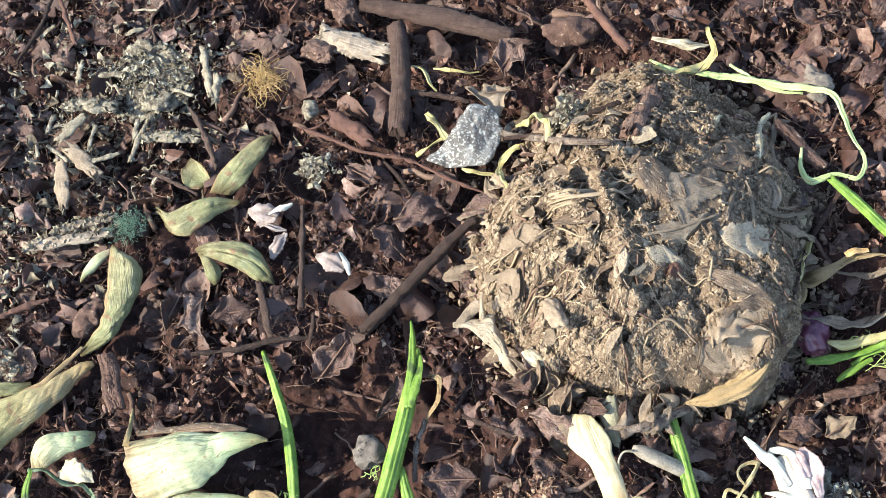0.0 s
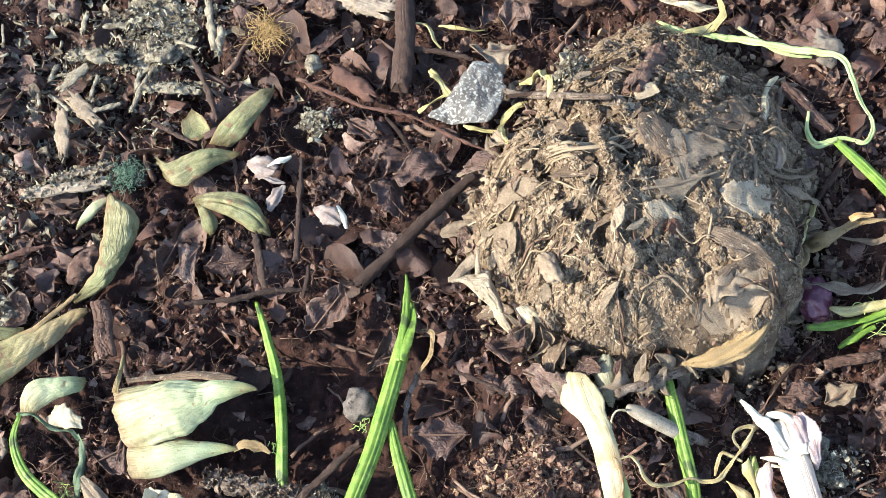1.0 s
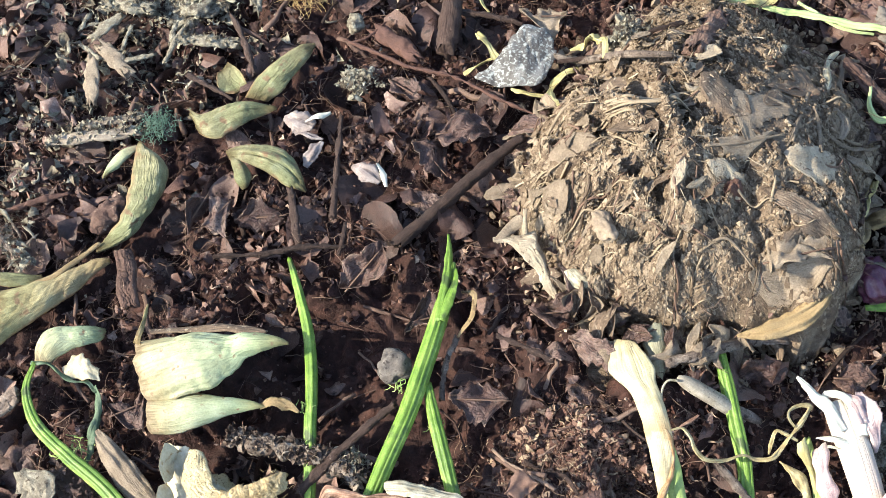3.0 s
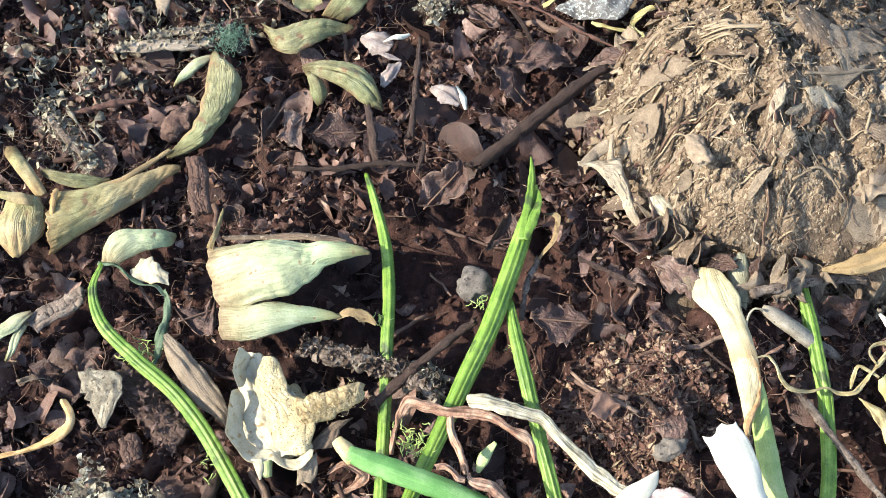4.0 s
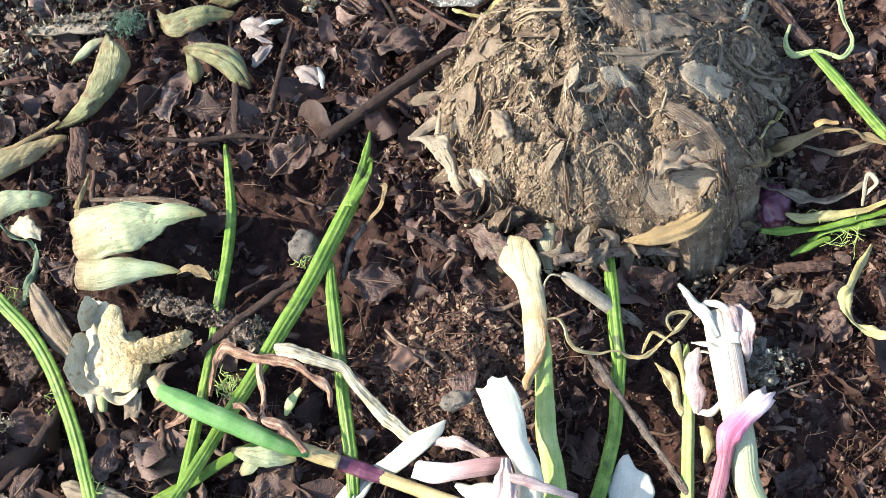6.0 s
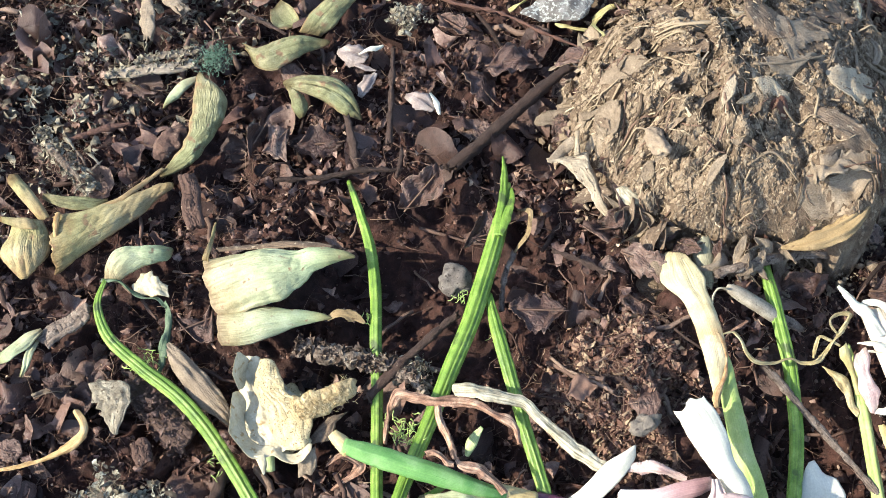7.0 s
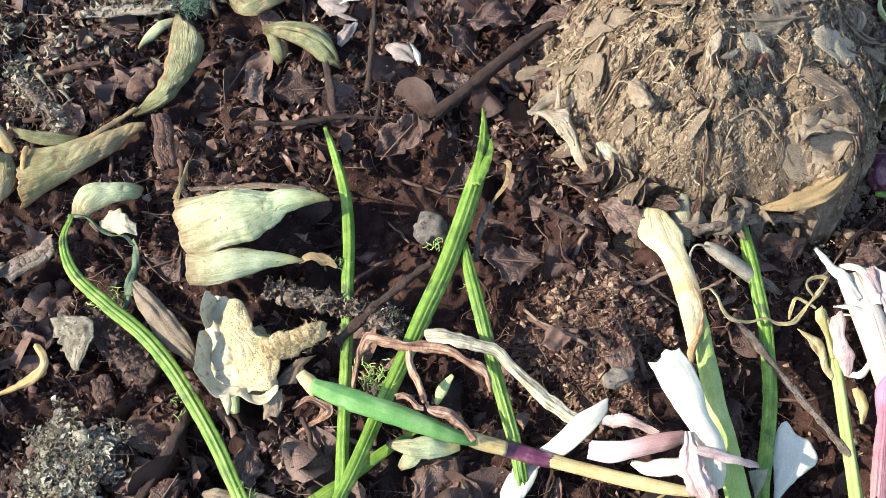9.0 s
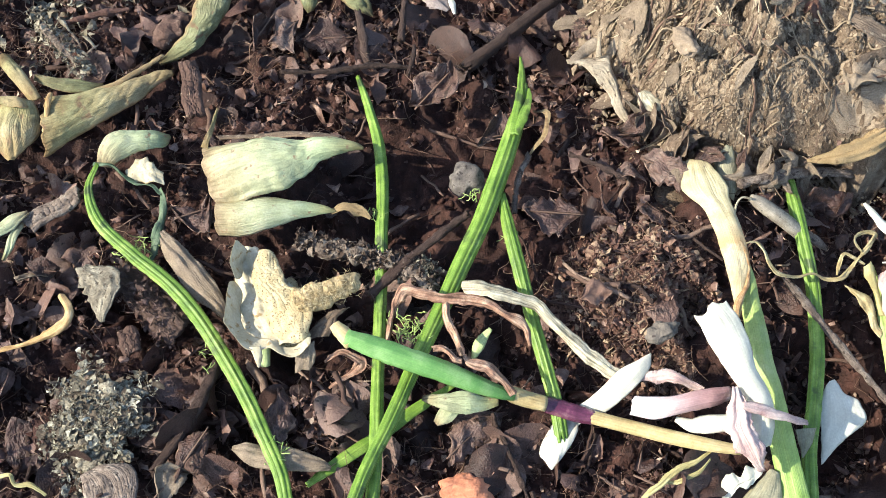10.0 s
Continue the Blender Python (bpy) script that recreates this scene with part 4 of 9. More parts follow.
def fragment(r, ring=24, steps=6, curl=1.0):
    """A torn piece of a broad dead leaf about 1 across: straight tears and bays, sharp folds, one side rolled up."""
    a = np.linspace(0, 2 * np.pi, ring, endpoint=False)
    n = r.integers(6, 10)
    corners = np.sort((np.arange(n) + r.uniform(-0.35, 0.35, n)) * 2 * np.pi / n % (2 * np.pi))
    reach = r.uniform(0.38, 0.6, n)
    cx, cy = np.cos(corners) * reach, np.sin(corners) * reach * r.uniform(0.5, 0.9)
    rad = np.full(ring, 0.75)
    for k in range(len(corners)):
        m = (k + 1) % len(corners)
        nx, ny = cy[m] - cy[k], cx[k] - cx[m]
        d = nx * cx[k] + ny * cy[k]
        f = nx * np.cos(a) + ny * np.sin(a)
        on = ((a - corners[k]) % 6.2832) <= ((corners[m] - corners[k]) % 6.2832)
        rad = np.where(on & (f * d > 1e-6), np.clip(d / np.where(np.abs(f) < 1e-6, 1e-6, f), 0.14, 0.75), rad)
    for _ in range(2):
        rad = 0.5 * rad + 0.25 * np.roll(rad, 1) + 0.25 * np.roll(rad, -1)
    rad = rad * (1 + 0.05 * r.normal(size=ring))
    V = [[0, 0, 0]]
    for k in np.linspace(1 / steps, 1, steps):
        V += [(math.cos(t) * q * k, math.sin(t) * q * k, 0) for t, q in zip(a, rad)]
    V = np.array(V)
    for _ in range(4):
        g, o = r.uniform(0, 6.28), r.normal() * 0.12
        V[:, 2] += 0.28 * curl * r.normal() * np.abs(V[:, 0] * math.cos(g) + V[:, 1] * math.sin(g) - o)
    g = r.uniform(0, 6.28)
    V[:, 2] += curl * r.choice([-1.0, 1.6]) * np.clip(V[:, 0] * math.cos(g) + V[:, 1] * math.sin(g) - 0.12, 0, 1) ** 1.5
    q = r.uniform(0, 50)
    V[:, 2] += 0.05 * lattice(V[:, 0] + q, V[:, 1], 0.22, 71) + 0.03 * lattice(V[:, 0], V[:, 1] + q, 0.1, 72)
    V[:, 2] -= V[:, 2].mean()
    T = [(0, 1 + i, 1 + (i + 1) % ring) for i in range(ring)]
    for k in range(steps - 1):
        b = 1 + k * ring
        for i in range(ring):
            j = (i + 1) % ring
            T += [(b + i, b + ring + i, b + ring + j), (b + i, b + ring + j, b + j)]
    return V, np.array(T)


def stick(r, seg=4, sides=5, wide=0.06, bend=0.12):
    """A bit of twig or root 1 long."""
    x = np.linspace(-0.5, 0.5, seg + 1)
    cy, cz = np.cumsum(r.normal(size=seg + 1)) * bend / 2, np.cumsum(r.normal(size=seg + 1)) * bend / 3
    cy, cz = cy - cy.mean(), cz - cz.mean()
    V = []
    for i in range(seg + 1):
        a = np.linspace(0, 2 * np.pi, sides, endpoint=False)
        w = wide / 2 * r.uniform(0.7, 1.15)
        V.append(np.stack([np.full(sides, x[i]), cy[i] + w * np.cos(a), cz[i] + w * np.sin(a)], 1))
    V = np.vstack([*V, [[x[0], cy[0], cz[0]]], [[x[-1], cy[-1], cz[-1]]]])
    T, n = [], (seg + 1) * sides
    for i in range(seg):
        for j in range(sides):
            k = (j + 1) % sides
            T += [(i * sides + j, (i + 1) * sides + j, (i + 1) * sides + k), (i * sides + j, (i + 1) * sides + k, i * sides + k)]
    for j in range(sides):
        k = (j + 1) % sides
        T += [(n, j, k), (n + 1, seg * sides + k, seg * sides + j)]
    return V, np.array(T)


def turns(r, n, tilt):
    """n random turns: any heading, tipped by about tilt degrees."""
    h, p, q = r.uniform(0, 2 * np.pi, n), np.radians(r.normal(size=n) * tilt), np.radians(r.normal(size=n) * tilt)
    c, s = np.cos(h), np.sin(h)
    o, z = np.ones(n), np.zeros(n)
    A = np.stack([c, -s, z, s, c, z, z, z, o], -1).reshape(-1, 3, 3)
    B = np.stack([np.cos(p), z, np.sin(p), z, o, z, -np.sin(p), z, np.cos(p)], -1).reshape(-1, 3, 3)
    D = np.stack([o, z, z, z, np.cos(q), -np.sin(q), z, np.sin(q), np.cos(q)], -1).reshape(-1, 3, 3)
    return A @ B @ D


def spread(r, n, sigma):
    """Sizes round 1, most of them near it."""
    return np.exp(np.clip(r.normal(size=(n, 1)), -2, 1.6) * sigma)


def scatter(kinds, places, sizes, R, r):
    """One heap of pieces: each place gets one of the kinds, scaled by its row of sizes and turned."""
    VV, TT, o = [], [], 0
    pick = r.integers(0, len(kinds), len(places))
    for k, (V, T) in enumerate(kinds):
        on = np.flatnonzero(pick == k)
        if not len(on):
            continue
        W = np.einsum("nij,nvj->nvi", R[on], V[None] * sizes[on][:, None, :]) + places[on][:, None, :]
        VV.append(W.reshape(-1, 3))
        TT.append((T[None] + (np.arange(len(on)) * len(V))[:, None, None]).reshape(-1, 3) + o)
        o += W.shape[0] * W.shape[1]
    return np.vstack(VV), np.vstack(TT)


def open_ground(x, y, slack=0.0):
    """Which places no named thing covers."""
    ok = np.ones(len(x), bool)
    for kx, ky, kr in KEEP:
        ok &= (x - kx) ** 2 + (y - ky) ** 2 > (max(kr * 0.9 - 0.0005, 0) + slack) ** 2
    return ok


BOX = (-0.29, 0.30, -0.07, 0.43)


def strewn(r, n, slack=0.0, on_clod=False, leafy=0.0, low=0.001, patchy=0.0):
    x, y = r.uniform(BOX[0], BOX[1], n), r.uniform(BOX[2], BOX[3], n)
    ok = open_ground(x, y, slack)
    if not on_clod:
        ok &= dome(x, y) < low
    ok &= r.uniform(0, 1, n) > leafy * humus(x, y)
    ok &= r.uniform(0, 1, n) < 1 - patchy * np.clip(0.55 - 1.1 * lattice(x, y, 0.024, 88) - 0.7 * lattice(x, y, 0.011, 89), 0, 1)
    return x[ok], y[ok]


# straw, crumbs and roots that belong to the clod
r = np.random.default_rng(41)


def on_dome(n, bias=0.0):
    a, q = r.uniform(0, 2 * np.pi, n), np.sqrt(r.uniform(0, 1.35, n))
    x, y = CLOD[0] + np.where(np.cos(a) < 0, CLOD[2], 0.079) * q * np.cos(a), CLOD[1] + np.where(np.sin(a) < 0, CLOD[3], 0.094) * q * np.sin(a)
    ok = (dome(x, y) > 0.0006) & (r.uniform(0, 1, n) < np.clip((0.16 - x) / 0.08, bias, 1))
    ok &= r.uniform(0, 1, n) > 0.9 * plated(x, y)
    x, y = x[ok], y[ok]
    return np.stack([x, y, surf(x, y) + crag(x, y)], 1)


octa = (np.array([[1, 0, 0], [-1, 0, 0], [0, 1, 0], [0, -1, 0], [0, 0, 1], [0, 0, -1]], float), np.array([[0, 2, 4], [2, 1, 4], [1, 3, 4], [3, 0, 4], [2, 0, 5], [1, 2, 5], [3, 1, 5], [0, 3, 5]]))
grains = [(octa[0] * (1.15 + 0.3 * r.normal(size=(6, 1)).clip(-1.5, 1.5)), octa[1]) for _ in range(10)]
balls = [(V * (1 + 0.24 * r.normal(size=(len(V), 1)).clip(-1.5, 1.5)), T) for V, T in [ico(1)] * 8]


def clod_stuff(name, kinds, p, sizes, tilt, material, label):
    e = 0.002
    nx = -(dome(p[:, 0] + e, p[:, 1]) - dome(p[:, 0] - e, p[:, 1])) / (2 * e)
    ny = -(dome(p[:, 0], p[:, 1] + e) - dome(p[:, 0], p[:, 1] - e)) / (2 * e)
    R = turns(r, len(p), tilt)
    S = np.zeros((len(p), 3, 3))  # lean each piece with the slope under it
    nx, ny = np.clip(nx, -0.8, 0.8), np.clip(ny, -0.8, 0.8)
    S[:] = np.eye(3)
    S[:, 2, 0], S[:, 2, 1] = -nx, -ny
    V, T = scatter(kinds, p - (CLOD[0], CLOD[1], 0), sizes, S @ R, r)
    ob = new(name, heap(name, V, T, material, name == "leaf_scraps"))
    ob.parent = clod
    return tagged(ob, label, kind="stuff")


p = on_dome(100000, 0.8)
s = spread(r, len(p), 0.7) * 0.00033 * r.uniform(0.6, 1.4, (len(p), 3))
clod_stuff("crumbs", grains, p, s, 60, M["clodcrumb"], "pale dry crumbs")
p = on_dome(4200, 0.3)
s = spread(r, len(p), 0.5) * np.full((1, 3), 0.0042)
clod_stuff("straw_fibres", [stick(r, 3, 3, w, 0.2) for w in (0.04, 0.05, 0.07, 0.10)], p + (0, 0, 0.0003), s, 20, M["clodstraw"], "short chopped straw fibres")
p = on_dome(600, 0.5)
s = spread(r, len(p), 0.45) * np.full((1, 3), 0.0042)
clod_stuff("leaf_scraps", [flake(r, 9, 0.7) for _ in range(14)], p + (0, 0, 0.0004), s, 30, M["clodcrumb"], "small muddy leaf scraps")

# rubble broken off the clod, round its foot
n = 5200
a, q = r.uniform(0, 2 * np.pi, n), r.uniform(0.9, 1.22, n) ** 1.0
x, y = CLOD[0] + np.where(np.cos(a) < 0, CLOD[2], 0.079) * q * np.cos(a), CLOD[1] + np.where(np.sin(a) < 0, CLOD[3], 0.094) * q * np.sin(a)
ok = r.uniform(0, 1, n) < np.clip((1.25 - q) / 0.3, 0, 1) * np.where(np.cos(a) < -0.3, 0.35, 0.9)
x, y = x[ok], y[ok]
p = np.stack([x, y, np.minimum(surf(x, y), base(x, y) + 0.016) - 0.002], 1)
s = spread(r, len(p), 0.65) * 0.0008 * r.uniform(0.5, 1.5, (len(p), 3))
clod_stuff("rubble", balls, p, s, 60, M["clodcrumb"], "crumbled dry earth")


# ---- green shoots ----
def stalk(label, rows, flat=0.75, material="stalk", ribs=7, tips=(), seed=0, name="green_stalk"):
    at = rows[len(rows) // 2][0]
    ob = thing(name, (at[0], at[1], at[2] - 0.004), label, "plant stalk", "green stalks")
    stem = part("stem", tube([(p, w * 0.84) for p, w in rows], flat, ribs, 0.17, 60, 42, 0.014, seed, snap=0.25, gnarl=0.12), M[material], ob)
    for n, (where, reach) in enumerate(tips):
        part("frayed_fibres", hairs(where, 16, reach, reach * 0.9, 0.5, seed=seed + n, curly=0.6, up=0.9), M["moss"], stem, "pale green frayed fibres")
    return ob


stalk("thin bright green ribbed stalk lying on dark soil", [((-0.0592, 0.1701, 0.0039), 2.1), ((-0.0508, 0.1551, 0.0050), 4.0), ((-0.0419, 0.1372, 0.0046), 5.1), ((-0.0357, 0.1173, 0.0030), 5.4), ((-0.0317, 0.0982, 0.0006), 5.4), ((-0.0277, 0.0803, -0.0028), 5.3), ((-0.0234, 0.0595, -0.0044), 5.2), ((-0.0186, 0.0368, -0.0049), 5.3), ((-0.0137, 0.0146, -0.0040), 5.6), ((-0.0097, -0.0078, -0.0030), 5.6)], seed=1, tips=[((-0.0361, 0.1072, 0.0017), 4)])
ob = stalk("broad bright green ribbed stalk with a split tip", [((0.0106, 0.1772, 0.0089), 2.3), ((0.0112, 0.1685, 0.0090), 5.6), ((0.0103, 0.1518, 0.0099), 7.8), ((0.0084, 0.1297, 0.0091), 8.5), ((0.0058, 0.1091, 0.0070), 8.2), ((0.0015, 0.0890, 0.0043), 7.9), ((-0.0023, 0.0696, 0.0018), 7.3), ((-0.0062, 0.0499, 0.0008), 6.8), ((-0.0102, 0.0246, 0.0010), 6.2), ((-0.0144, 0.0037, 0.0009), 5.7), ((-0.0162, -0.0106, 0.0009), 5.6)], seed=2, ribs=9, tips=[((-0.0092, 0.0601, 0.0007), 6), ((0.0007, 0.1205, 0.0083), 4)])
part("split_flap", sheet([((0.0119, 0.1493, 0.0120), 3.2, 10, 50), ((0.0134, 0.1595, 0.0120), 4.1, 25, 60), ((0.0139, 0.1674, 0.0119), 3.0, 30, 50), ((0.0130, 0.1738, 0.0110), 1.2, 10, 30)], 0.7, 30, 11, 0.08, 0.03, 21, wild=0.2), M["stalk"], ob)
part("split_flap", sheet([((0.0103, 0.1489, 0.0120), 3.2, 0, 50), ((0.0101, 0.1660, 0.0120), 3.7, -15, 50), ((0.0087, 0.1789, 0.0120), 2.8, -15, 40), ((0.0063, 0.1890, 0.0110), 0.9, 0, 30)], 0.7, 30, 11, 0.08, 0.03, 22, wild=0.2), M["stalk"], ob)
ob = stalk("short green stalk with a pale blunt tip", [((0.0114, 0.1241, 0.0066), 3.1), ((0.0156, 0.1134, 0.0055), 5.8), ((0.0226, 0.0984, 0.0026), 6.6), ((0.0295, 0.0838, -0.0004), 6.3), ((0.0359, 0.0700, -0.0022), 6.2), ((0.0419, 0.0580, -0.0045), 6.4), ((0.0480, 0.0453, -0.0075), 6.3), ((0.0525, 0.0339, -0.0110), 5.9)], seed=3, tips=[((0.0185, 0.1083, 0.0019), 4)])
stalk("long green ribbed stalk bent over at its wilted tip", [((-0.1510, 0.1044, 0.0054), 2.1), ((-0.1512, 0.0932, 0.0039), 3.8), ((-0.1424, 0.0801, 0.0021), 5.4), ((-0.1250, 0.0696, 0.0008), 6.2), ((-0.1071, 0.0605, -0.0003), 6.6), ((-0.0918, 0.0493, -0.0013), 6.7), ((-0.0776, 0.0357, -0.0020), 6.6), ((-0.0649, 0.0220, -0.0020), 6.5), ((-0.0540, 0.0085, -0.0021), 6.2), ((-0.0445, -0.0039, -0.0020), 6.1), ((-0.0387, -0.0155, -0.0020), 5.6)], seed=4, tips=[((-0.0831, 0.0367, -0.0040), 6), ((-0.0463, 0.0049, -0.0030), 6)])
stalk("bright green ribbed stalk shaded by a twig", [((0.1231, 0.1612, -0.0027), 5.3), ((0.1283, 0.1471, -0.0047), 6.2), ((0.1329, 0.1344, -0.0072), 6.3), ((0.1382, 0.1206, -0.0118), 6.3), ((0.1401, 0.1117, -0.0130), 6.2), ((0.1439, 0.0923, -0.0179), 6.2), ((0.1447, 0.0716, -0.0201), 6.5), ((0.1446, 0.0532, -0.0210), 6.4), ((0.1476, 0.0333, -0.0237), 6.3)], seed=5, tips=[((0.1449, 0.0676, -0.0217), 4)])
stalk("pale green stalk under a pink onion sprout", [((0.1626, 0.1377, -0.0193), 2.6), ((0.1665, 0.1251, -0.0193), 4.7), ((0.1710, 0.1068, -0.0203), 5.4), ((0.1757, 0.0859, -0.0221), 5.7), ((0.1805, 0.0659, -0.0247), 5.9), ((0.1848, 0.0466, -0.0275), 5.8)], seed=6, material="strawgreen")
# the darker stalk green stands in for shade on this blade
stalk("blunt blade under the other stalks, darker green for its shade", [((0.0081, 0.0458, -0.0085), 2.6), ((-0.0026, 0.0350, -0.0100), 5.5), ((-0.0146, 0.0212, -0.0110), 6.3), ((-0.0265, 0.0082, -0.0111), 5.8), ((-0.0354, -0.0026, -0.0110), 2.9)], seed=7, material="stalk", flat=0.35, ribs=0)
ob = stalk("green stalk end under a yellow withered leaf", [((0.1854, 0.2756, 0.0120), 4.1), ((0.1977, 0.2659, 0.0098), 5.5), ((0.2119, 0.2543, 0.0064), 6.0), ((0.2287, 0.2425, 0.0009), 6.0)], seed=8)
ob = thing("wilted_leaf_tip", (-0.1346, 0.1021, 0.0021), "dark green wilted leaf tip hanging in loops", "leaf")
part("loop", sheet([((-0.1527, 0.1043, 0.0054), 2.3, 0, 20), ((-0.1444, 0.1040, 0.0043), 3.2, 30, 20), ((-0.1358, 0.0998, 0.0018), 3.2, 40, 20), ((-0.1276, 0.1009, 0.0019), 2.7, 10, 20), ((-0.1220, 0.0983, 0.0016), 1.8, 0, 10)], 0.4, 50, 7, 0.1, 0.05, 1, wild=1.0), M["wilt"], ob)
part("loop", sheet([((-0.1234, 0.1005, 0.0019), 1.8, 0, 20), ((-0.1193, 0.0919, -0.0003), 2.7, 30, 20), ((-0.1195, 0.0788, -0.0031), 3.6, 20, 20), ((-0.1199, 0.0694, -0.0052), 1.3, 20, 20)], 0.4, 44, 7, 0.1, 0.05, 2, wild=1.0), M["wilt"], ob)
part("shreds", hairs((-0.1251, 0.0740, -0.0037), 34, 9, 7, 0.5, seed=9, curly=0.8), M["moss"], ob, "pale green shreds")
ob = thing("green_shreds", (-0.0139, 0.0610, -0.0032), "torn light green shreds on a stalk", "plant shreds")
part("tuft", hairs((-0.0123, 0.0609, -0.0023), 46, 7, 5, 0.6, seed=10, up=1, curly=0.7), M["moss"], ob)
ob = thing("green_sprig", (0.0161, 0.0651, -0.0058), "small rolled light green leaf sprig", "leaf")
part("blade", sheet([((0.0138, 0.0581, -0.0075), 1.7, 0, 40), ((0.0150, 0.0628, -0.0040), 4.7, 0, 50), ((0.0182, 0.0685, -0.0004), 1.7, 20, 30)], 0.6, 14, 7), M["stalkpale"], ob)

# ---- leek leaf with its stem ----
ob = thing("fallen_leek_leaf", (0.0296, 0.0473, -0.0104), "blue-green leek leaf on a tan stem with a purple joint", "leek leaf")
part("dry_tip", tube([((-0.0371, 0.0503, 0.0158), 3.3), ((-0.0339, 0.0478, 0.0156), 5.8), ((-0.0290, 0.0452, 0.0154), 7.4)], 0.6, 0, 0, 10, 14, 0.05, 3, gnarl=0.5), M["tan"], ob, "tan shrivelled tip")
part("leaf_blade", sheet([((-0.0318, 0.0462, 0.0155), 5.6, 0, 75), ((-0.0213, 0.0448, 0.0144), 8.3, 0, 70), ((-0.0083, 0.0433, 0.0133), 8.8, 0, 70), ((0.0046, 0.0422, 0.0113), 8.4, 0, 70), ((0.0175, 0.0411, 0.0082), 7.0, 0, 70), ((0.0270, 0.0413, 0.0042), 4.8, 0, 75), ((0.0319, 0.0420, 0.0012), 2.7, 0, 75)], 1.0, 50, 17, 0.02, 0.012, 3, crumple=0.25), M["leek"], ob)
part("dry_sheath", sheet([((0.0267, 0.0430, 0.0033), 5.0, 0, 80), ((0.0332, 0.0432, -0.0007), 6.3, 0, 80), ((0.0440, 0.0435, -0.0036), 5.9, 0, 80)], 0.8, 14, 9, 0.03, 0.02, 4), M["tan"], ob, "tan papery sheath")
part("joint", tube([((0.0418, 0.0442, -0.0046), 5.9), ((0.0483, 0.0445, -0.0066), 6.7), ((0.0558, 0.0443, -0.0076), 6.7), ((0.0627, 0.0440, -0.0077), 5.7)], 0.9, 0, 0, 14, 16, 0.03, 5), M["purple"], ob, "purple swollen joint")
part("stem", tube([((0.0601, 0.0441, -0.0076), 5.3), ((0.0729, 0.0430, -0.0067), 5.2), ((0.0897, 0.0413, -0.0047), 5.4), ((0.1039, 0.0399, -0.0018), 5.1), ((0.1165, 0.0402, -0.0013), 3.7)], 0.9, 5, 0.04, 22, 18, 0.02, 6), M["tan"], ob)

# ---- withered strips over the shoots ----
def strip(name, label, rows, material, thick=0.4, seed=0, category="dry leaf", nu=40, nv=7, wrinkle=0.07, wild=1.0):
    at = rows[len(rows) // 2][0]
    return single(name, sheet([(p, w * 0.86, a, c) for p, w, a, c in rows], thick, nu * 2, nv + 4, 0.11 if max(w for _, w, _, _ in rows) < 6.5 else 0.045, wrinkle, seed, wild=wild, crumple=0.45), M[material], (at[0], at[1], at[2]), label, category)


single("withered_leaf_strip", spanned([((0.0049, 0.0805, 0.0111), (0.0072, 0.0758, 0.0104), 0.15), ((0.0122, 0.0819, 0.0111), (0.0131, 0.0759, 0.0104), 0.3), ((0.0193, 0.0825, 0.0101), (0.0203, 0.0763, 0.0094), 0.3), ((0.0276, 0.0819, 0.0082), (0.0282, 0.0771, 0.0068), 0.24), ((0.0344, 0.0814, 0.0062), (0.0330, 0.0773, 0.0048), 0.24), ((0.0415, 0.0761, 0.0042), (0.0393, 0.0731, 0.0028), 0.18), ((0.0484, 0.0727, 0.0022), (0.0462, 0.0687, 0.0008), 0.18), ((0.0573, 0.0689, -0.0008), (0.0545, 0.0641, -0.0022), 0.18), ((0.0660, 0.0654, -0.0038), (0.0627, 0.0613, -0.0052), 0.15), ((0.0723, 0.0636, -0.0058), (0.0697, 0.0584, -0.0072), 0.12)], 0.2, 110, 21, 0.2, 11, 0.2, 0.25, (2.5, 2.5), fold=1.1), M["dry"], (0.0412, 0.0757, 0.004), "long cream withered leaf strip arching over green stalks", "dry leaf")
single("withered_leaf_strip", spanned([((-0.0207, 0.0569, -0.0040), (-0.0186, 0.0563, -0.0040), 0.06), ((-0.0204, 0.0621, 0.0020), (-0.0183, 0.0663, 0.0020), 0.15), ((-0.0197, 0.0697, 0.0070), (-0.0162, 0.0686, 0.0070), 0.18), ((-0.0174, 0.0747, 0.0096), (-0.0142, 0.0711, 0.0089), 0.18), ((-0.0095, 0.0750, 0.0101), (-0.0086, 0.0702, 0.0094), 0.24), ((-0.0002, 0.0749, 0.0101), (0.0011, 0.0712, 0.0094), 0.18), ((0.0078, 0.0769, 0.0096), (0.0087, 0.0720, 0.0089), 0.24), ((0.0164, 0.0758, 0.0091), (0.0154, 0.0728, 0.0079), 0.18), ((0.0234, 0.0729, 0.0081), (0.0214, 0.0712, 0.0069), 0.15), ((0.0295, 0.0728, 0.0071), (0.0284, 0.0687, 0.0059), 0.24), ((0.0337, 0.0685, 0.0050), (0.0310, 0.0677, 0.0050), 0.15), ((0.0349, 0.0628, 0.0040), (0.0335, 0.0626, 0.0040), 0.03)], 0.2, 110, 21, 0.3, 12, 0.2, 0.35, (2.5, 2.5), fold=1.1), M["dryred"], (0.0079, 0.0764, 0.0095), "reddish tan curled leaf strip looped over stalks", "dry leaf")
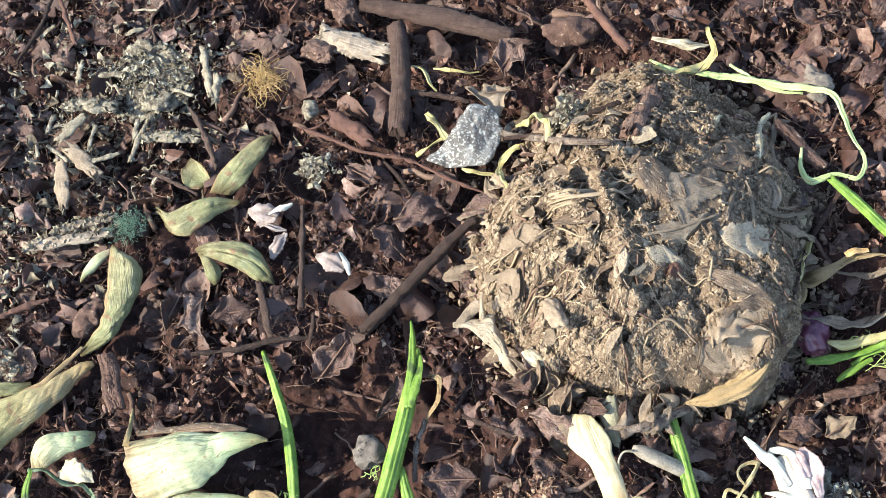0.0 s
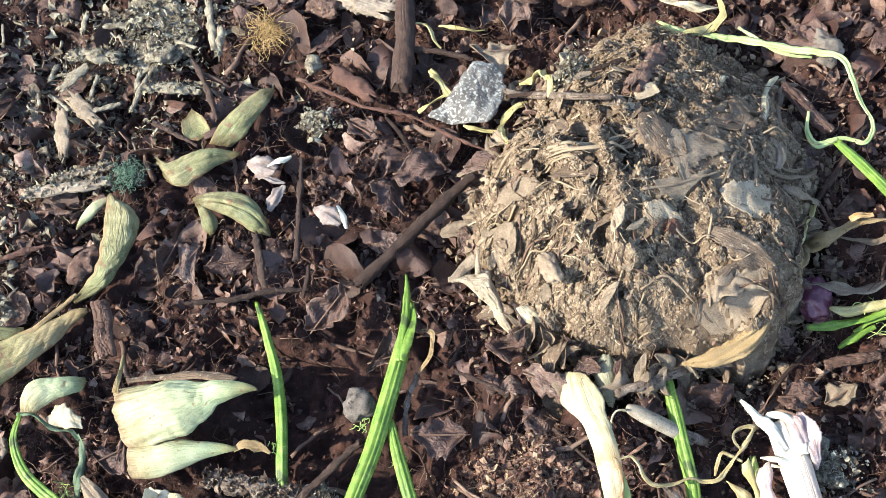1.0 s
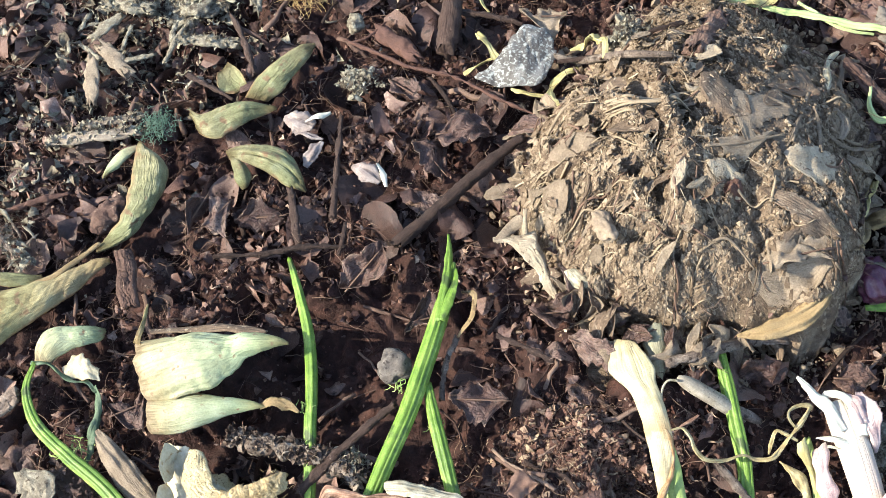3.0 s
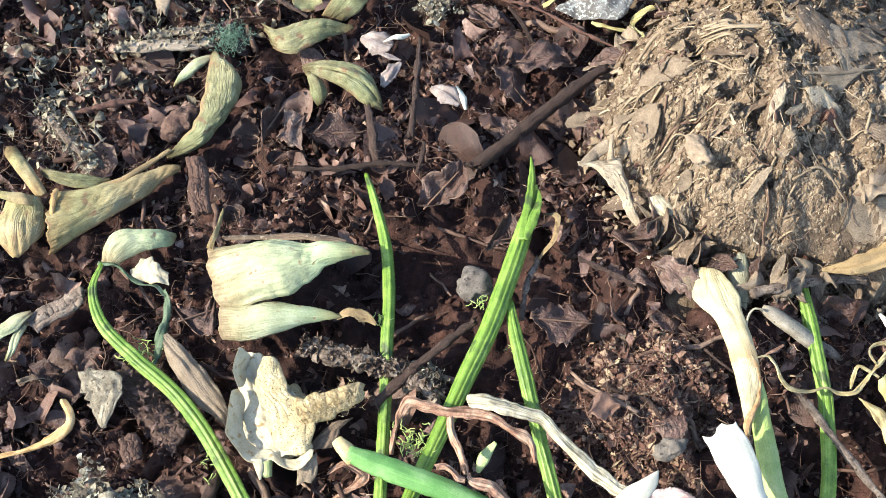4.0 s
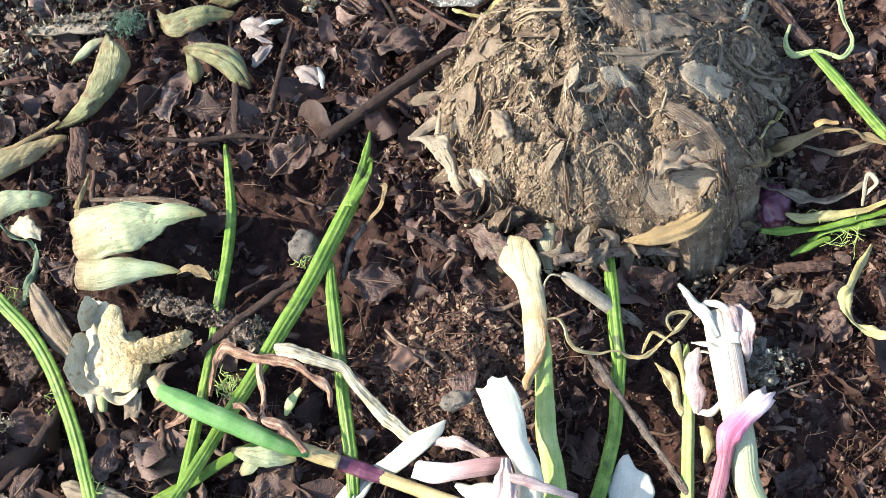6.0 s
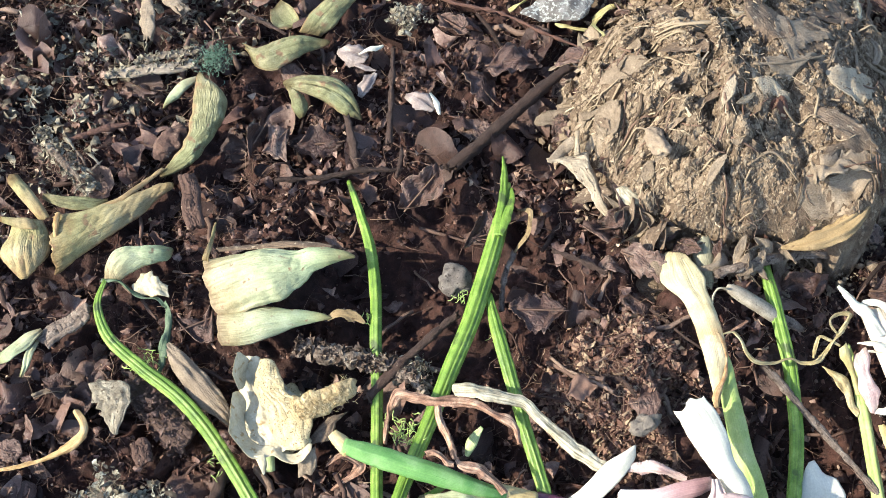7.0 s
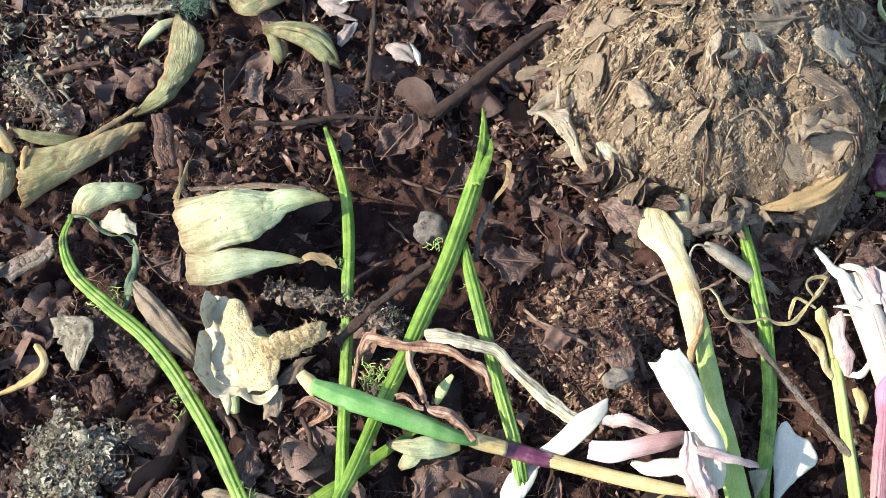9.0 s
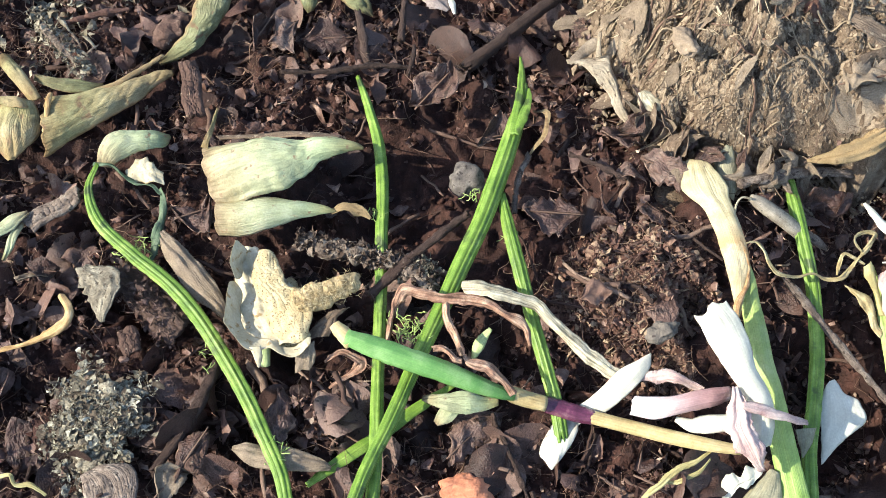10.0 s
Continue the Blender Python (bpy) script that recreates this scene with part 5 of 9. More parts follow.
single("withered_leaf_strip", spanned([((-0.0014, 0.0702, 0.0080), (0.0014, 0.0714, 0.0080), 0.06), ((0.0010, 0.0650, 0.0050), (0.0038, 0.0661, 0.0050), 0.15), ((0.0049, 0.0589, 0.0060), (0.0069, 0.0612, 0.0060), 0.15), ((0.0088, 0.0525, 0.0100), (0.0110, 0.0537, 0.0100), 0.12), ((0.0132, 0.0487, 0.0135), (0.0132, 0.0460, 0.0135), 0.15), ((0.0211, 0.0494, 0.0125), (0.0210, 0.0447, 0.0125), 0.18), ((0.0279, 0.0460, 0.0095), (0.0267, 0.0428, 0.0095), 0.18), ((0.0327, 0.0423, 0.0060), (0.0305, 0.0405, 0.0060), 0.06)], 0.2, 110, 21, 0.3, 13, 0.2, 0.4, (2.5, 2.5), fold=1.1), M["dryred"], (0.0132, 0.0484, 0.0135), "thin brown twisted leaf strip hanging on a leek leaf", "dry leaf")
single("withered_leaf_strip", spanned([((-0.0027, 0.0488, 0.0150), (-0.0013, 0.0471, 0.0150), 0.06), ((0.0039, 0.0504, 0.0155), (0.0043, 0.0477, 0.0155), 0.12), ((0.0097, 0.0478, 0.0150), (0.0090, 0.0451, 0.0150), 0.12), ((0.0138, 0.0472, 0.0140), (0.0138, 0.0453, 0.0140), 0.06)], 0.2, 50, 21, 0.3, 14, 0.2, 0.4, (2.5, 2.5), fold=1.1), M["dryred"], (0.0096, 0.0475, 0.015), "crinkled red-brown leaf edge along a green leaf", "dry leaf")
strip("withered_leaf_strip", "pinkish crumpled dry leaf bits under a green leaf", [((-0.0411, 0.0446, -0.0066), 1.9, 0, 20), ((-0.0353, 0.0484, -0.0043), 4.5, 40, 12), ((-0.0271, 0.0466, -0.0045), 4.1, -20, 12), ((-0.0303, 0.0410, -0.0068), 3.8, 20, 12), ((-0.0365, 0.0347, -0.0090), 1.5, 0, 20)], "dryred", seed=15, wrinkle=0.1)
strip("dry_curl", "thin pale tan curl leaning on a broad stalk", [((0.0167, 0.1660, 0.0080), 1.9, 0, 20), ((0.0225, 0.1636, 0.0090), 2.8, 30, 30), ((0.0223, 0.1550, 0.0070), 3.2, 20, 40), ((0.0186, 0.1478, 0.0039), 2.0, 10, 30), ((0.0158, 0.1436, 0.0018), 0.9, 0, 20)], "ochre", seed=16)
single("orange_leaf_curl", spanned([((-0.1474, 0.0462, -0.0010), (-0.1452, 0.0480, -0.0005), 0.2), ((-0.1440, 0.0423, -0.0010), (-0.1406, 0.0438, 0.0000), 0.5), ((-0.1434, 0.0391, -0.0010), (-0.1388, 0.0397, -0.0010), 0.8), ((-0.1463, 0.0358, -0.0020), (-0.1404, 0.0343, -0.0020), 0.8), ((-0.1506, 0.0305, -0.0030), (-0.1464, 0.0291, -0.0030), 0.6), ((-0.1563, 0.0265, -0.0045), (-0.1537, 0.0257, -0.0045), 0.4), ((-0.1643, 0.0233, -0.0060), (-0.1635, 0.0214, -0.0060), 0.3), ((-0.1739, 0.0200, -0.0080), (-0.1734, 0.0187, -0.0080), 0.1)], 0.25, 90, 17, 0.2, 17, 0.5, 0.4, (1.5, 0), fold=0.6), M["orange"], (-0.1446, 0.0312, -0.0060), "orange-tan curled dry leaf strip on dark litter", "dry leaf")

strip("green_leaf_strip", "narrow yellow-green leaf strip by onion peel", [((0.1070, 0.0389, -0.0049), 1.2, 0, 30), ((0.0994, 0.0324, -0.0040), 2.9, 10, 30), ((0.0918, 0.0255, -0.0050), 3.3, 10, 30), ((0.0847, 0.0164, -0.0070), 2.8, 0, 30)], "yellow", seed=18, wild=0.5)
strip("green_leaf_strip", "thin curved yellow-green leaf strip", [((0.1061, 0.0364, -0.0060), 1.0, 0, 30), ((0.1027, 0.0299, -0.0060), 1.8, 10, 30), ((0.0962, 0.0258, -0.0071), 2.0, 10, 30), ((0.0893, 0.0247, -0.0081), 1.0, 0, 30)], "yellow", seed=19, wild=0.5)

# ---- pale bracts ----
def bract(label, lobes, at, material="bract", seed=0):
    ob = thing("fleshy_bract", at, label, "plant bract", "pale bracts")
    for n, rows in enumerate(lobes):
        part("lobe", sheet(rows, 1.0, 90, 29, 0.03, 0.014, seed + n, wild=0.16, crumple=1.1), M[material], ob)
    return ob


big = thing("fleshy_bract", (-0.0890, 0.1134, -0.0045), "large pale green two-lobed bract with a reddish base", "plant bract", "pale bracts")
lobe = part("lobe", spanned([((-0.1108, 0.1225, 0.0015), (-0.0984, 0.0967, 0.0030), 6.5), ((-0.1020, 0.1249, 0.0035), (-0.0888, 0.0981, 0.0070), 9.5), ((-0.0933, 0.1270, 0.0050), (-0.0807, 0.1006, 0.0100), 10.5), ((-0.0859, 0.1287, 0.0060), (-0.0730, 0.1033, 0.0120), 10.5), ((-0.0780, 0.1288, 0.0085), (-0.0673, 0.1085, 0.0130), 8.5), ((-0.0700, 0.1283, 0.0115), (-0.0633, 0.1139, 0.0140), 5.5), ((-0.0628, 0.1287, 0.0160), (-0.0595, 0.1189, 0.0150), 4), ((-0.0558, 0.1288, 0.0175), (-0.0540, 0.1222, 0.0160), 3), ((-0.0495, 0.1285, 0.0180), (-0.0491, 0.1253, 0.0165), 1.5), ((-0.0456, 0.1277, 0.0170), (-0.0453, 0.1271, 0.0165), 0.3)], 1.0, 100, 51, 0.03, 30, 1.0, 0.7, (1.2, 0)), M["bract"], big)
part("torn_fin", sheet([((-0.1080, 0.1345, 0.0154), 0.9, 40, 10), ((-0.1085, 0.1265, 0.0125), 2.4, 50, 10), ((-0.1096, 0.1190, 0.0084), 2.6, 40, 10)], 0.5, 30, 9, 0.10, 0.05, 50, wild=0.4), M["bracttan"], lobe, "tan torn fin")
# top edge: the dark mud colour stands in for shadow along the lobe
part("dry_top_edge", spanned([((-0.1075, 0.1262, 0.0070), (-0.1050, 0.1240, 0.0080), 0.3), ((-0.0920, 0.1300, 0.0080), (-0.0900, 0.1270, 0.0100), 0.5), ((-0.0760, 0.1328, 0.0100), (-0.0740, 0.1278, 0.0135), 1), ((-0.0640, 0.1325, 0.0120), (-0.0640, 0.1275, 0.0160), 1), ((-0.0560, 0.1310, 0.0150), (-0.0565, 0.1290, 0.0160), 0.5)], 0.6, 50, 13, 0.06, 51, 0.4, 0.5, (0, 1)), M["clodmud"], lobe, "folded edge coloured grey-brown for its shade")
part("lobe", spanned([((-0.0987, 0.0980, 0.0032), (-0.0943, 0.0850, 0.0010), 3.5), ((-0.0909, 0.0995, 0.0052), (-0.0852, 0.0864, 0.0020), 4.5), ((-0.0831, 0.1022, 0.0062), (-0.0779, 0.0892, 0.0030), 4.5), ((-0.0761, 0.1036, 0.0060), (-0.0712, 0.0932, 0.0040), 4), ((-0.0690, 0.1038, 0.0060), (-0.0650, 0.0969, 0.0045), 3), ((-0.0623, 0.1045, 0.0055), (-0.0595, 0.0996, 0.0045), 2), ((-0.0563, 0.1044, 0.0050), (-0.0547, 0.1015, 0.0045), 1), ((-0.0515, 0.1035, 0.0045), (-0.0511, 0.1030, 0.0045), 0.2)], 1.0, 80, 33, 0.02, 31, 0.35, 0.6, (0.6, 0)), M["bract"], big)
part("dry_tip", sheet([((-0.0530, 0.1030, 0.0045), 2.5, 0, 30), ((-0.0470, 0.1052, 0.0060), 5.0, 20, 40), ((-0.0415, 0.1050, 0.0050), 4.0, -20, 40), ((-0.0375, 0.1035, 0.0035), 1.0, 0, 30)], 0.5, 30, 11, 0.12, 0.05, 52, wild=0.6), M["ochre"], big, "frayed tan tip")
ob = thing("fleshy_bract", (-0.1300, 0.1840, -0.0011), "curved olive-green bract tapering to a thin stem", "plant bract", "pale bracts")
part("lobe", spanned([((-0.1394, 0.2103, 0.0110), (-0.1376, 0.2118, 0.0100), 0.2), ((-0.1367, 0.2006, 0.0130), (-0.1273, 0.2080, 0.0060), 2.5), ((-0.1345, 0.1892, 0.0130), (-0.1232, 0.2000, 0.0040), 3.5), ((-0.1343, 0.1782, 0.0110), (-0.1241, 0.1870, 0.0030), 3.5), ((-0.1367, 0.1701, 0.0080), (-0.1285, 0.1744, 0.0020), 2.5), ((-0.1403, 0.1647, 0.0050), (-0.1354, 0.1653, 0.0020), 1.2), ((-0.1442, 0.1604, 0.0030), (-0.1430, 0.1596, 0.0020), 0.2)], 0.8, 80, 31, 0.05, 34, 0.4, 0.8, (0, 0), grit=0.04, fold=3.4), M["bractdry"], ob)
part("curled_arm", spanned([((-0.1397, 0.2101, 0.0110), (-0.1382, 0.2093, 0.0100), 0.2), ((-0.1456, 0.2068, 0.0100), (-0.1432, 0.2033, 0.0080), 1.2), ((-0.1506, 0.2018, 0.0070), (-0.1468, 0.2005, 0.0050), 1.2), ((-0.1534, 0.1952, 0.0040), (-0.1517, 0.1969, 0.0040), 0.2)], 0.8, 40, 13, 0.05, 35, 0.35, 0.8, (0, 0), grit=0.08), M["bract"], ob, "pale curled arm")
ob = thing("fleshy_bract", (-0.1635, 0.1353, -0.0025), "pale trumpet-shaped bract with a brown-rimmed mouth", "plant bract", "pale bracts")
lobe = part("lobe", spanned([((-0.1821, 0.1329, 0.0040), (-0.1761, 0.1045, 0.0010), 6.5), ((-0.1756, 0.1347, 0.0040), (-0.1711, 0.1090, 0.0010), 6.5), ((-0.1691, 0.1372, 0.0040), (-0.1664, 0.1164, 0.0010), 6), ((-0.1622, 0.1417, 0.0040), (-0.1604, 0.1239, 0.0010), 5), ((-0.1558, 0.1468, 0.0030), (-0.1536, 0.1316, 0.0010), 4.2), ((-0.1489, 0.1515, 0.0030), (-0.1469, 0.1401, 0.0010), 3.2), ((-0.1433, 0.1565, 0.0020), (-0.1418, 0.1490, 0.0010), 2), ((-0.1373, 0.1581, 0.0010), (-0.1364, 0.1560, 0.0010), 0.4)], 0.8, 80, 31, 0.05, 36, 0.35, 0.8, (1.5, 0), grit=0.08), M["bracttan"], ob)
part("brown_rim", spanned([((-0.1815, 0.1312, 0.0080), (-0.1796, 0.1313, 0.0080), 0.4), ((-0.1799, 0.1261, 0.0110), (-0.1770, 0.1248, 0.0110), 0.6), ((-0.1782, 0.1196, 0.0090), (-0.1765, 0.1177, 0.0090), 0.6), ((-0.1795, 0.1160, 0.0050), (-0.1776, 0.1141, 0.0050), 0.4)], 0.8, 40, 9, 0.2, 37, 0.3, 0.8, (0, 0), grit=0.08), M["orange"], lobe, "orange-brown curled rim")
part("side_thread", spanned([((-0.1439, 0.1635, 0.0040), (-0.1422, 0.1632, 0.0040), 0.2), ((-0.1500, 0.1560, 0.0040), (-0.1476, 0.1552, 0.0040), 0.5), ((-0.1569, 0.1454, 0.0050), (-0.1549, 0.1440, 0.0050), 0.5), ((-0.1664, 0.1393, 0.0050), (-0.1648, 0.1378, 0.0050), 0.4)], 0.8, 50, 7, 0.25, 38, 0.3, 0.6, (0, 0), grit=0.08), M["ochre"], lobe, "thin tan side thread")
ob = thing("fleshy_bract", (-0.1850, 0.1120, -0.0042), "rounded pale bract lying beside a trumpet-shaped one", "plant bract", "pale bracts")
lobe = part("lobe", spanned([((-0.2006, 0.1264, 0.0050), (-0.1870, 0.1278, 0.0050), 2), ((-0.2005, 0.1188, 0.0040), (-0.1835, 0.1238, 0.0040), 5), ((-0.2018, 0.1118, 0.0020), (-0.1809, 0.1175, 0.0040), 5.5), ((-0.1982, 0.1071, 0.0010), (-0.1812, 0.1113, 0.0030), 4.5), ((-0.1923, 0.1025, 0.0010), (-0.1843, 0.1046, 0.0020), 2.5), ((-0.1892, 0.1008, 0.0010), (-0.1869, 0.1012, 0.0010), 0.4)], 0.8, 80, 31, 0.05, 39, 0.7, 1.2, (0, 0), grit=0.08), M["bracttan"], ob)
part("curled_lip", spanned([((-0.2067, 0.1267, 0.0060), (-0.2052, 0.1243, 0.0060), 0.3), ((-0.1984, 0.1253, 0.0100), (-0.1952, 0.1208, 0.0100), 0.8), ((-0.1929, 0.1253, 0.0110), (-0.1884, 0.1196, 0.0120), 0.8), ((-0.1889, 0.1246, 0.0100), (-0.1861, 0.1211, 0.0100), 0.2)], 0.8, 40, 15, 0.1, 40, 0.4, 0.8, (0, 0), grit=0.08), M["bracttan"], lobe)
ob = thing("fleshy_bract", (-0.1993, 0.1405, -0.0022), "narrow rolled pale bract tube on the litter", "plant bract", "pale bracts")
part("lobe", spanned([((-0.2100, 0.1445, 0.0040), (-0.2073, 0.1498, 0.0040), 1.5), ((-0.2007, 0.1369, 0.0050), (-0.1978, 0.1424, 0.0050), 2.8), ((-0.1928, 0.1309, 0.0050), (-0.1893, 0.1350, 0.0050), 2.8), ((-0.1888, 0.1282, 0.0040), (-0.1851, 0.1307, 0.0040), 1.8)], 0.8, 80, 31, 0.05, 41, 0.4, 0.6, (1, 0.5), grit=0.08), M["bracttan"], ob)
ob = thing("fleshy_bract", (-0.1451, 0.1150, -0.0036), "small hooked olive bract curling over a torn white scrap", "plant bract", "pale bracts")
part("lobe", spanned([((-0.1529, 0.1063, 0.0010), (-0.1457, 0.1069, 0.0010), 1.5), ((-0.1532, 0.1114, 0.0030), (-0.1445, 0.1072, 0.0030), 3), ((-0.1520, 0.1172, 0.0050), (-0.1399, 0.1109, 0.0040), 4.5), ((-0.1472, 0.1213, 0.0050), (-0.1358, 0.1141, 0.0040), 5), ((-0.1396, 0.1230, 0.0050), (-0.1309, 0.1171, 0.0040), 4.5), ((-0.1322, 0.1248, 0.0040), (-0.1273, 0.1201, 0.0030), 3), ((-0.1280, 0.1254, 0.0030), (-0.1268, 0.1238, 0.0030), 0.4)], 0.8, 80, 31, 0.05, 42, 0.5, 1.0, (0, 0), grit=0.08), M["bract"], ob)
ob = thing("torn_white_scrap", (-0.1344, 0.1056, -0.0024), "torn cream-white scrap with brown-spotted edge", "plant scrap")
part("scrap", spanned([((-0.1387, 0.1044, 0.0000), (-0.1375, 0.1112, 0.0010), 0.3), ((-0.1344, 0.1030, 0.0010), (-0.1326, 0.1124, 0.0030), 1), ((-0.1291, 0.1028, 0.0020), (-0.1288, 0.1100, 0.0030), 1), ((-0.1240, 0.1033, 0.0010), (-0.1243, 0.1083, 0.0010), 0.2)], 0.6, 40, 19, 0.45, 43, 0.6, 2.2, (3, 3), grit=0.1), M["creampale"], ob)
ob = thing("fleshy_bract", (-0.0870, 0.2130, -0.0020), "folded pale green bract with a hanging dry tip", "plant bract", "pale bracts")
part("lobe", spanned([((-0.1001, 0.2163, 0.0060), (-0.0974, 0.2126, 0.0050), 0.5), ((-0.0931, 0.2188, 0.0080), (-0.0900, 0.2118, 0.0060), 2.5), ((-0.0850, 0.2205, 0.0090), (-0.0823, 0.2096, 0.0060), 3.5), ((-0.0763, 0.2199, 0.0090), (-0.0744, 0.2063, 0.0060), 3.5), ((-0.0698, 0.2167, 0.0070), (-0.0689, 0.2039, 0.0050), 2.5), ((-0.0645, 0.2107, 0.0050), (-0.0651, 0.2041, 0.0030), 1.2), ((-0.0612, 0.2048, 0.0020), (-0.0615, 0.2032, 0.0020), 0.2)], 0.8, 80, 31, 0.07, 44, 1.0, 1.0, (0, 0), grit=0.08), M["bractdry"], ob)
part("hanging_tip", spanned([((-0.0977, 0.2127, 0.0060), (-0.0945, 0.2137, 0.0060), 0.4), ((-0.0951, 0.2073, 0.0050), (-0.0890, 0.2102, 0.0050), 1.5), ((-0.0934, 0.2035, 0.0030), (-0.0869, 0.2070, 0.0030), 1.5), ((-0.0897, 0.2008, 0.0010), (-0.0878, 0.2027, 0.0010), 0.3)], 0.8, 50, 19, 0.1, 45, 0.7, 1.0, (0, 0), grit=0.08), M["bractdry"], ob)
ob = thing("fleshy_bract", (-0.0901, 0.2620, -0.0020), "slender olive bract standing over another dry one", "plant bract", "pale bracts")
part("lobe", spanned([((-0.0753, 0.2776, 0.0090), (-0.0747, 0.2764, 0.0090), 0.2), ((-0.0822, 0.2736, 0.0110), (-0.0762, 0.2698, 0.0080), 1.8), ((-0.0899, 0.2637, 0.0110), (-0.0805, 0.2606, 0.0070), 2.5), ((-0.0965, 0.2553, 0.0090), (-0.0844, 0.2525, 0.0050), 2.5), ((-0.1000, 0.2455, 0.0060), (-0.0902, 0.2467, 0.0030), 1)], 0.8, 80, 31, 0.05, 46, 0.5, 0.9, (0, 0), grit=0.08), M["bractdry"], ob)
ob = thing("fleshy_bract", (-0.1030, 0.2370, -0.0020), "twisted grey-green bract with a dark dry fringe", "plant bract", "pale bracts")
part("lobe", spanned([((-0.1256, 0.2376, 0.0030), (-0.1160, 0.2246, 0.0030), 0.8), ((-0.1164, 0.2332, 0.0060), (-0.1075, 0.2223, 0.0050), 2.5), ((-0.1075, 0.2383, 0.0080), (-0.1000, 0.2276, 0.0060), 3), ((-0.0972, 0.2424, 0.0080), (-0.0937, 0.2348, 0.0050), 2.2), ((-0.0853, 0.2428, 0.0050), (-0.0843, 0.2417, 0.0050), 0.2)], 0.8, 80, 31, 0.08, 47, 0.6, 1.1, (1, 0), grit=0.08), M["bractdry"], ob)
ob = thing("fleshy_bract", (-0.1111, 0.2560, -0.0021), "small cupped olive bract on dark litter", "plant bract", "pale bracts")
part("lobe", spanned([((-0.1171, 0.2574, 0.0050), (-0.1135, 0.2633, 0.0050), -1), ((-0.1163, 0.2523, 0.0040), (-0.1079, 0.2598, 0.0060), -2.5), ((-0.1132, 0.2487, 0.0030), (-0.1033, 0.2557, 0.0060), -2.5), ((-0.1069, 0.2481, 0.0030), (-0.1016, 0.2522, 0.0040), -0.8)], 0.8, 80, 31, 0.06, 48, 0.4, 0.8, (0, 0), grit=0.08), M["bractdry"], ob)
bract("flattened dull bract half hidden under a trumpet-shaped one", [
    [((-0.1916, 0.1411, 0.0028), 3.8, 0, 20), ((-0.1795, 0.1388, 0.0047), 7.1, 0, 30), ((-0.1697, 0.1400, 0.0048), 6.1, 0, 30), ((-0.1630, 0.1440, 0.0029), 1.9, 0, 20)]], (-0.1811, 0.1432, -0.0021), seed=48, material="bractdry")
# brown leaf colour instead of pale green paints the shade on this bract
bract("dry bract under a long green stalk, browned for its shade", [
    [((-0.1183, 0.0827, -0.0025), 3.2, 0, 30), ((-0.1083, 0.0739, -0.0017), 8.9, 0, 45), ((-0.0975, 0.0652, -0.0027), 10.6, 0, 45), ((-0.0879, 0.0586, -0.0055), 6.6, 0, 40), ((-0.0836, 0.0544, -0.0078), 1.8, 0, 30)]], (-0.1029, 0.0706, -0.0101), seed=49, material="clodleaf")
bract("pale split bract among the litter", [
    [((-0.1729, 0.0799, -0.0009), 2.3, 0, 40), ((-0.1769, 0.0750, -0.0006), 5.9, 0, 50), ((-0.1828, 0.0681, -0.0014), 6.7, 0, 50), ((-0.1891, 0.0642, -0.0039), 4.5, 0, 40)],
    [((-0.1742, 0.0759, -0.0024), 1.8, 0, 40), ((-0.1757, 0.0682, -0.0034), 3.6, 0, 50), ((-0.1774, 0.0598, -0.0064), 1.3, 0, 40)]], (-0.1819, 0.0746, -0.0096), seed=50)
bract("tan dry bract between leaf litter and a stalk", [
    [((-0.0660, 0.0048, -0.0090), 2.1, 0, 30), ((-0.0569, 0.0030, -0.0070), 8.3, 0, 40), ((-0.0462, 0.0034, -0.0060), 9.9, 0, 45), ((-0.0337, 0.0043, -0.0071), 5.4, 0, 40), ((-0.0285, 0.0044, -0.0090), 1.7, 0, 30)]], (-0.0499, 0.0057, -0.0141), seed=51, material="clodleaf")
bract("pale shrivelled bract scraps under a leek stem", [
    [((-0.0013, 0.0372, -0.0059), 1.7, 0, 30), ((0.0069, 0.0364, -0.0030), 7.1, 20, 50), ((0.0163, 0.0377, -0.0029), 8.4, 0, 50), ((0.0264, 0.0407, -0.0048), 2.9, 0, 40)],
    [((0.0056, 0.0295, -0.0081), 2.1, 0, 40), ((0.0091, 0.0331, -0.0050), 7.1, 0, 50), ((0.0136, 0.0382, -0.0039), 3.4, 0, 40)]], (0.0117, 0.0390, -0.0139), seed=52)

# ---- the cream flower head ----
head = thing("cream_flower_head", (-0.0686, 0.0623, -0.0111), "torn cream flower head with a pitted dry base", "flower head")


part("base", lump((-0.0655, 0.0600, -0.0075), (0.0125, 0.0135, 0.0052), 20, 0.15, 33), M["cream"], head)
part("cup_floor", spanned([((-0.0856, 0.0822, 0.0010), (-0.0697, 0.0803, 0.0020), 0.3), ((-0.0847, 0.0743, -0.0010), (-0.0638, 0.0720, 0.0020), 0.5), ((-0.0832, 0.0648, -0.0020), (-0.0574, 0.0675, 0.0010), 0.5), ((-0.0813, 0.0551, -0.0020), (-0.0524, 0.0597, 0.0010), 0.5), ((-0.0759, 0.0488, -0.0020), (-0.0485, 0.0509, 0.0005), 0.5), ((-0.0684, 0.0433, -0.0010), (-0.0490, 0.0469, 0.0000), 0.3)], 0.5, 60, 41, 0.08, 60, 0.5, 1.6, (1, 1), grit=0.12), M["creampale"], head, "pale cream floor of the cup")
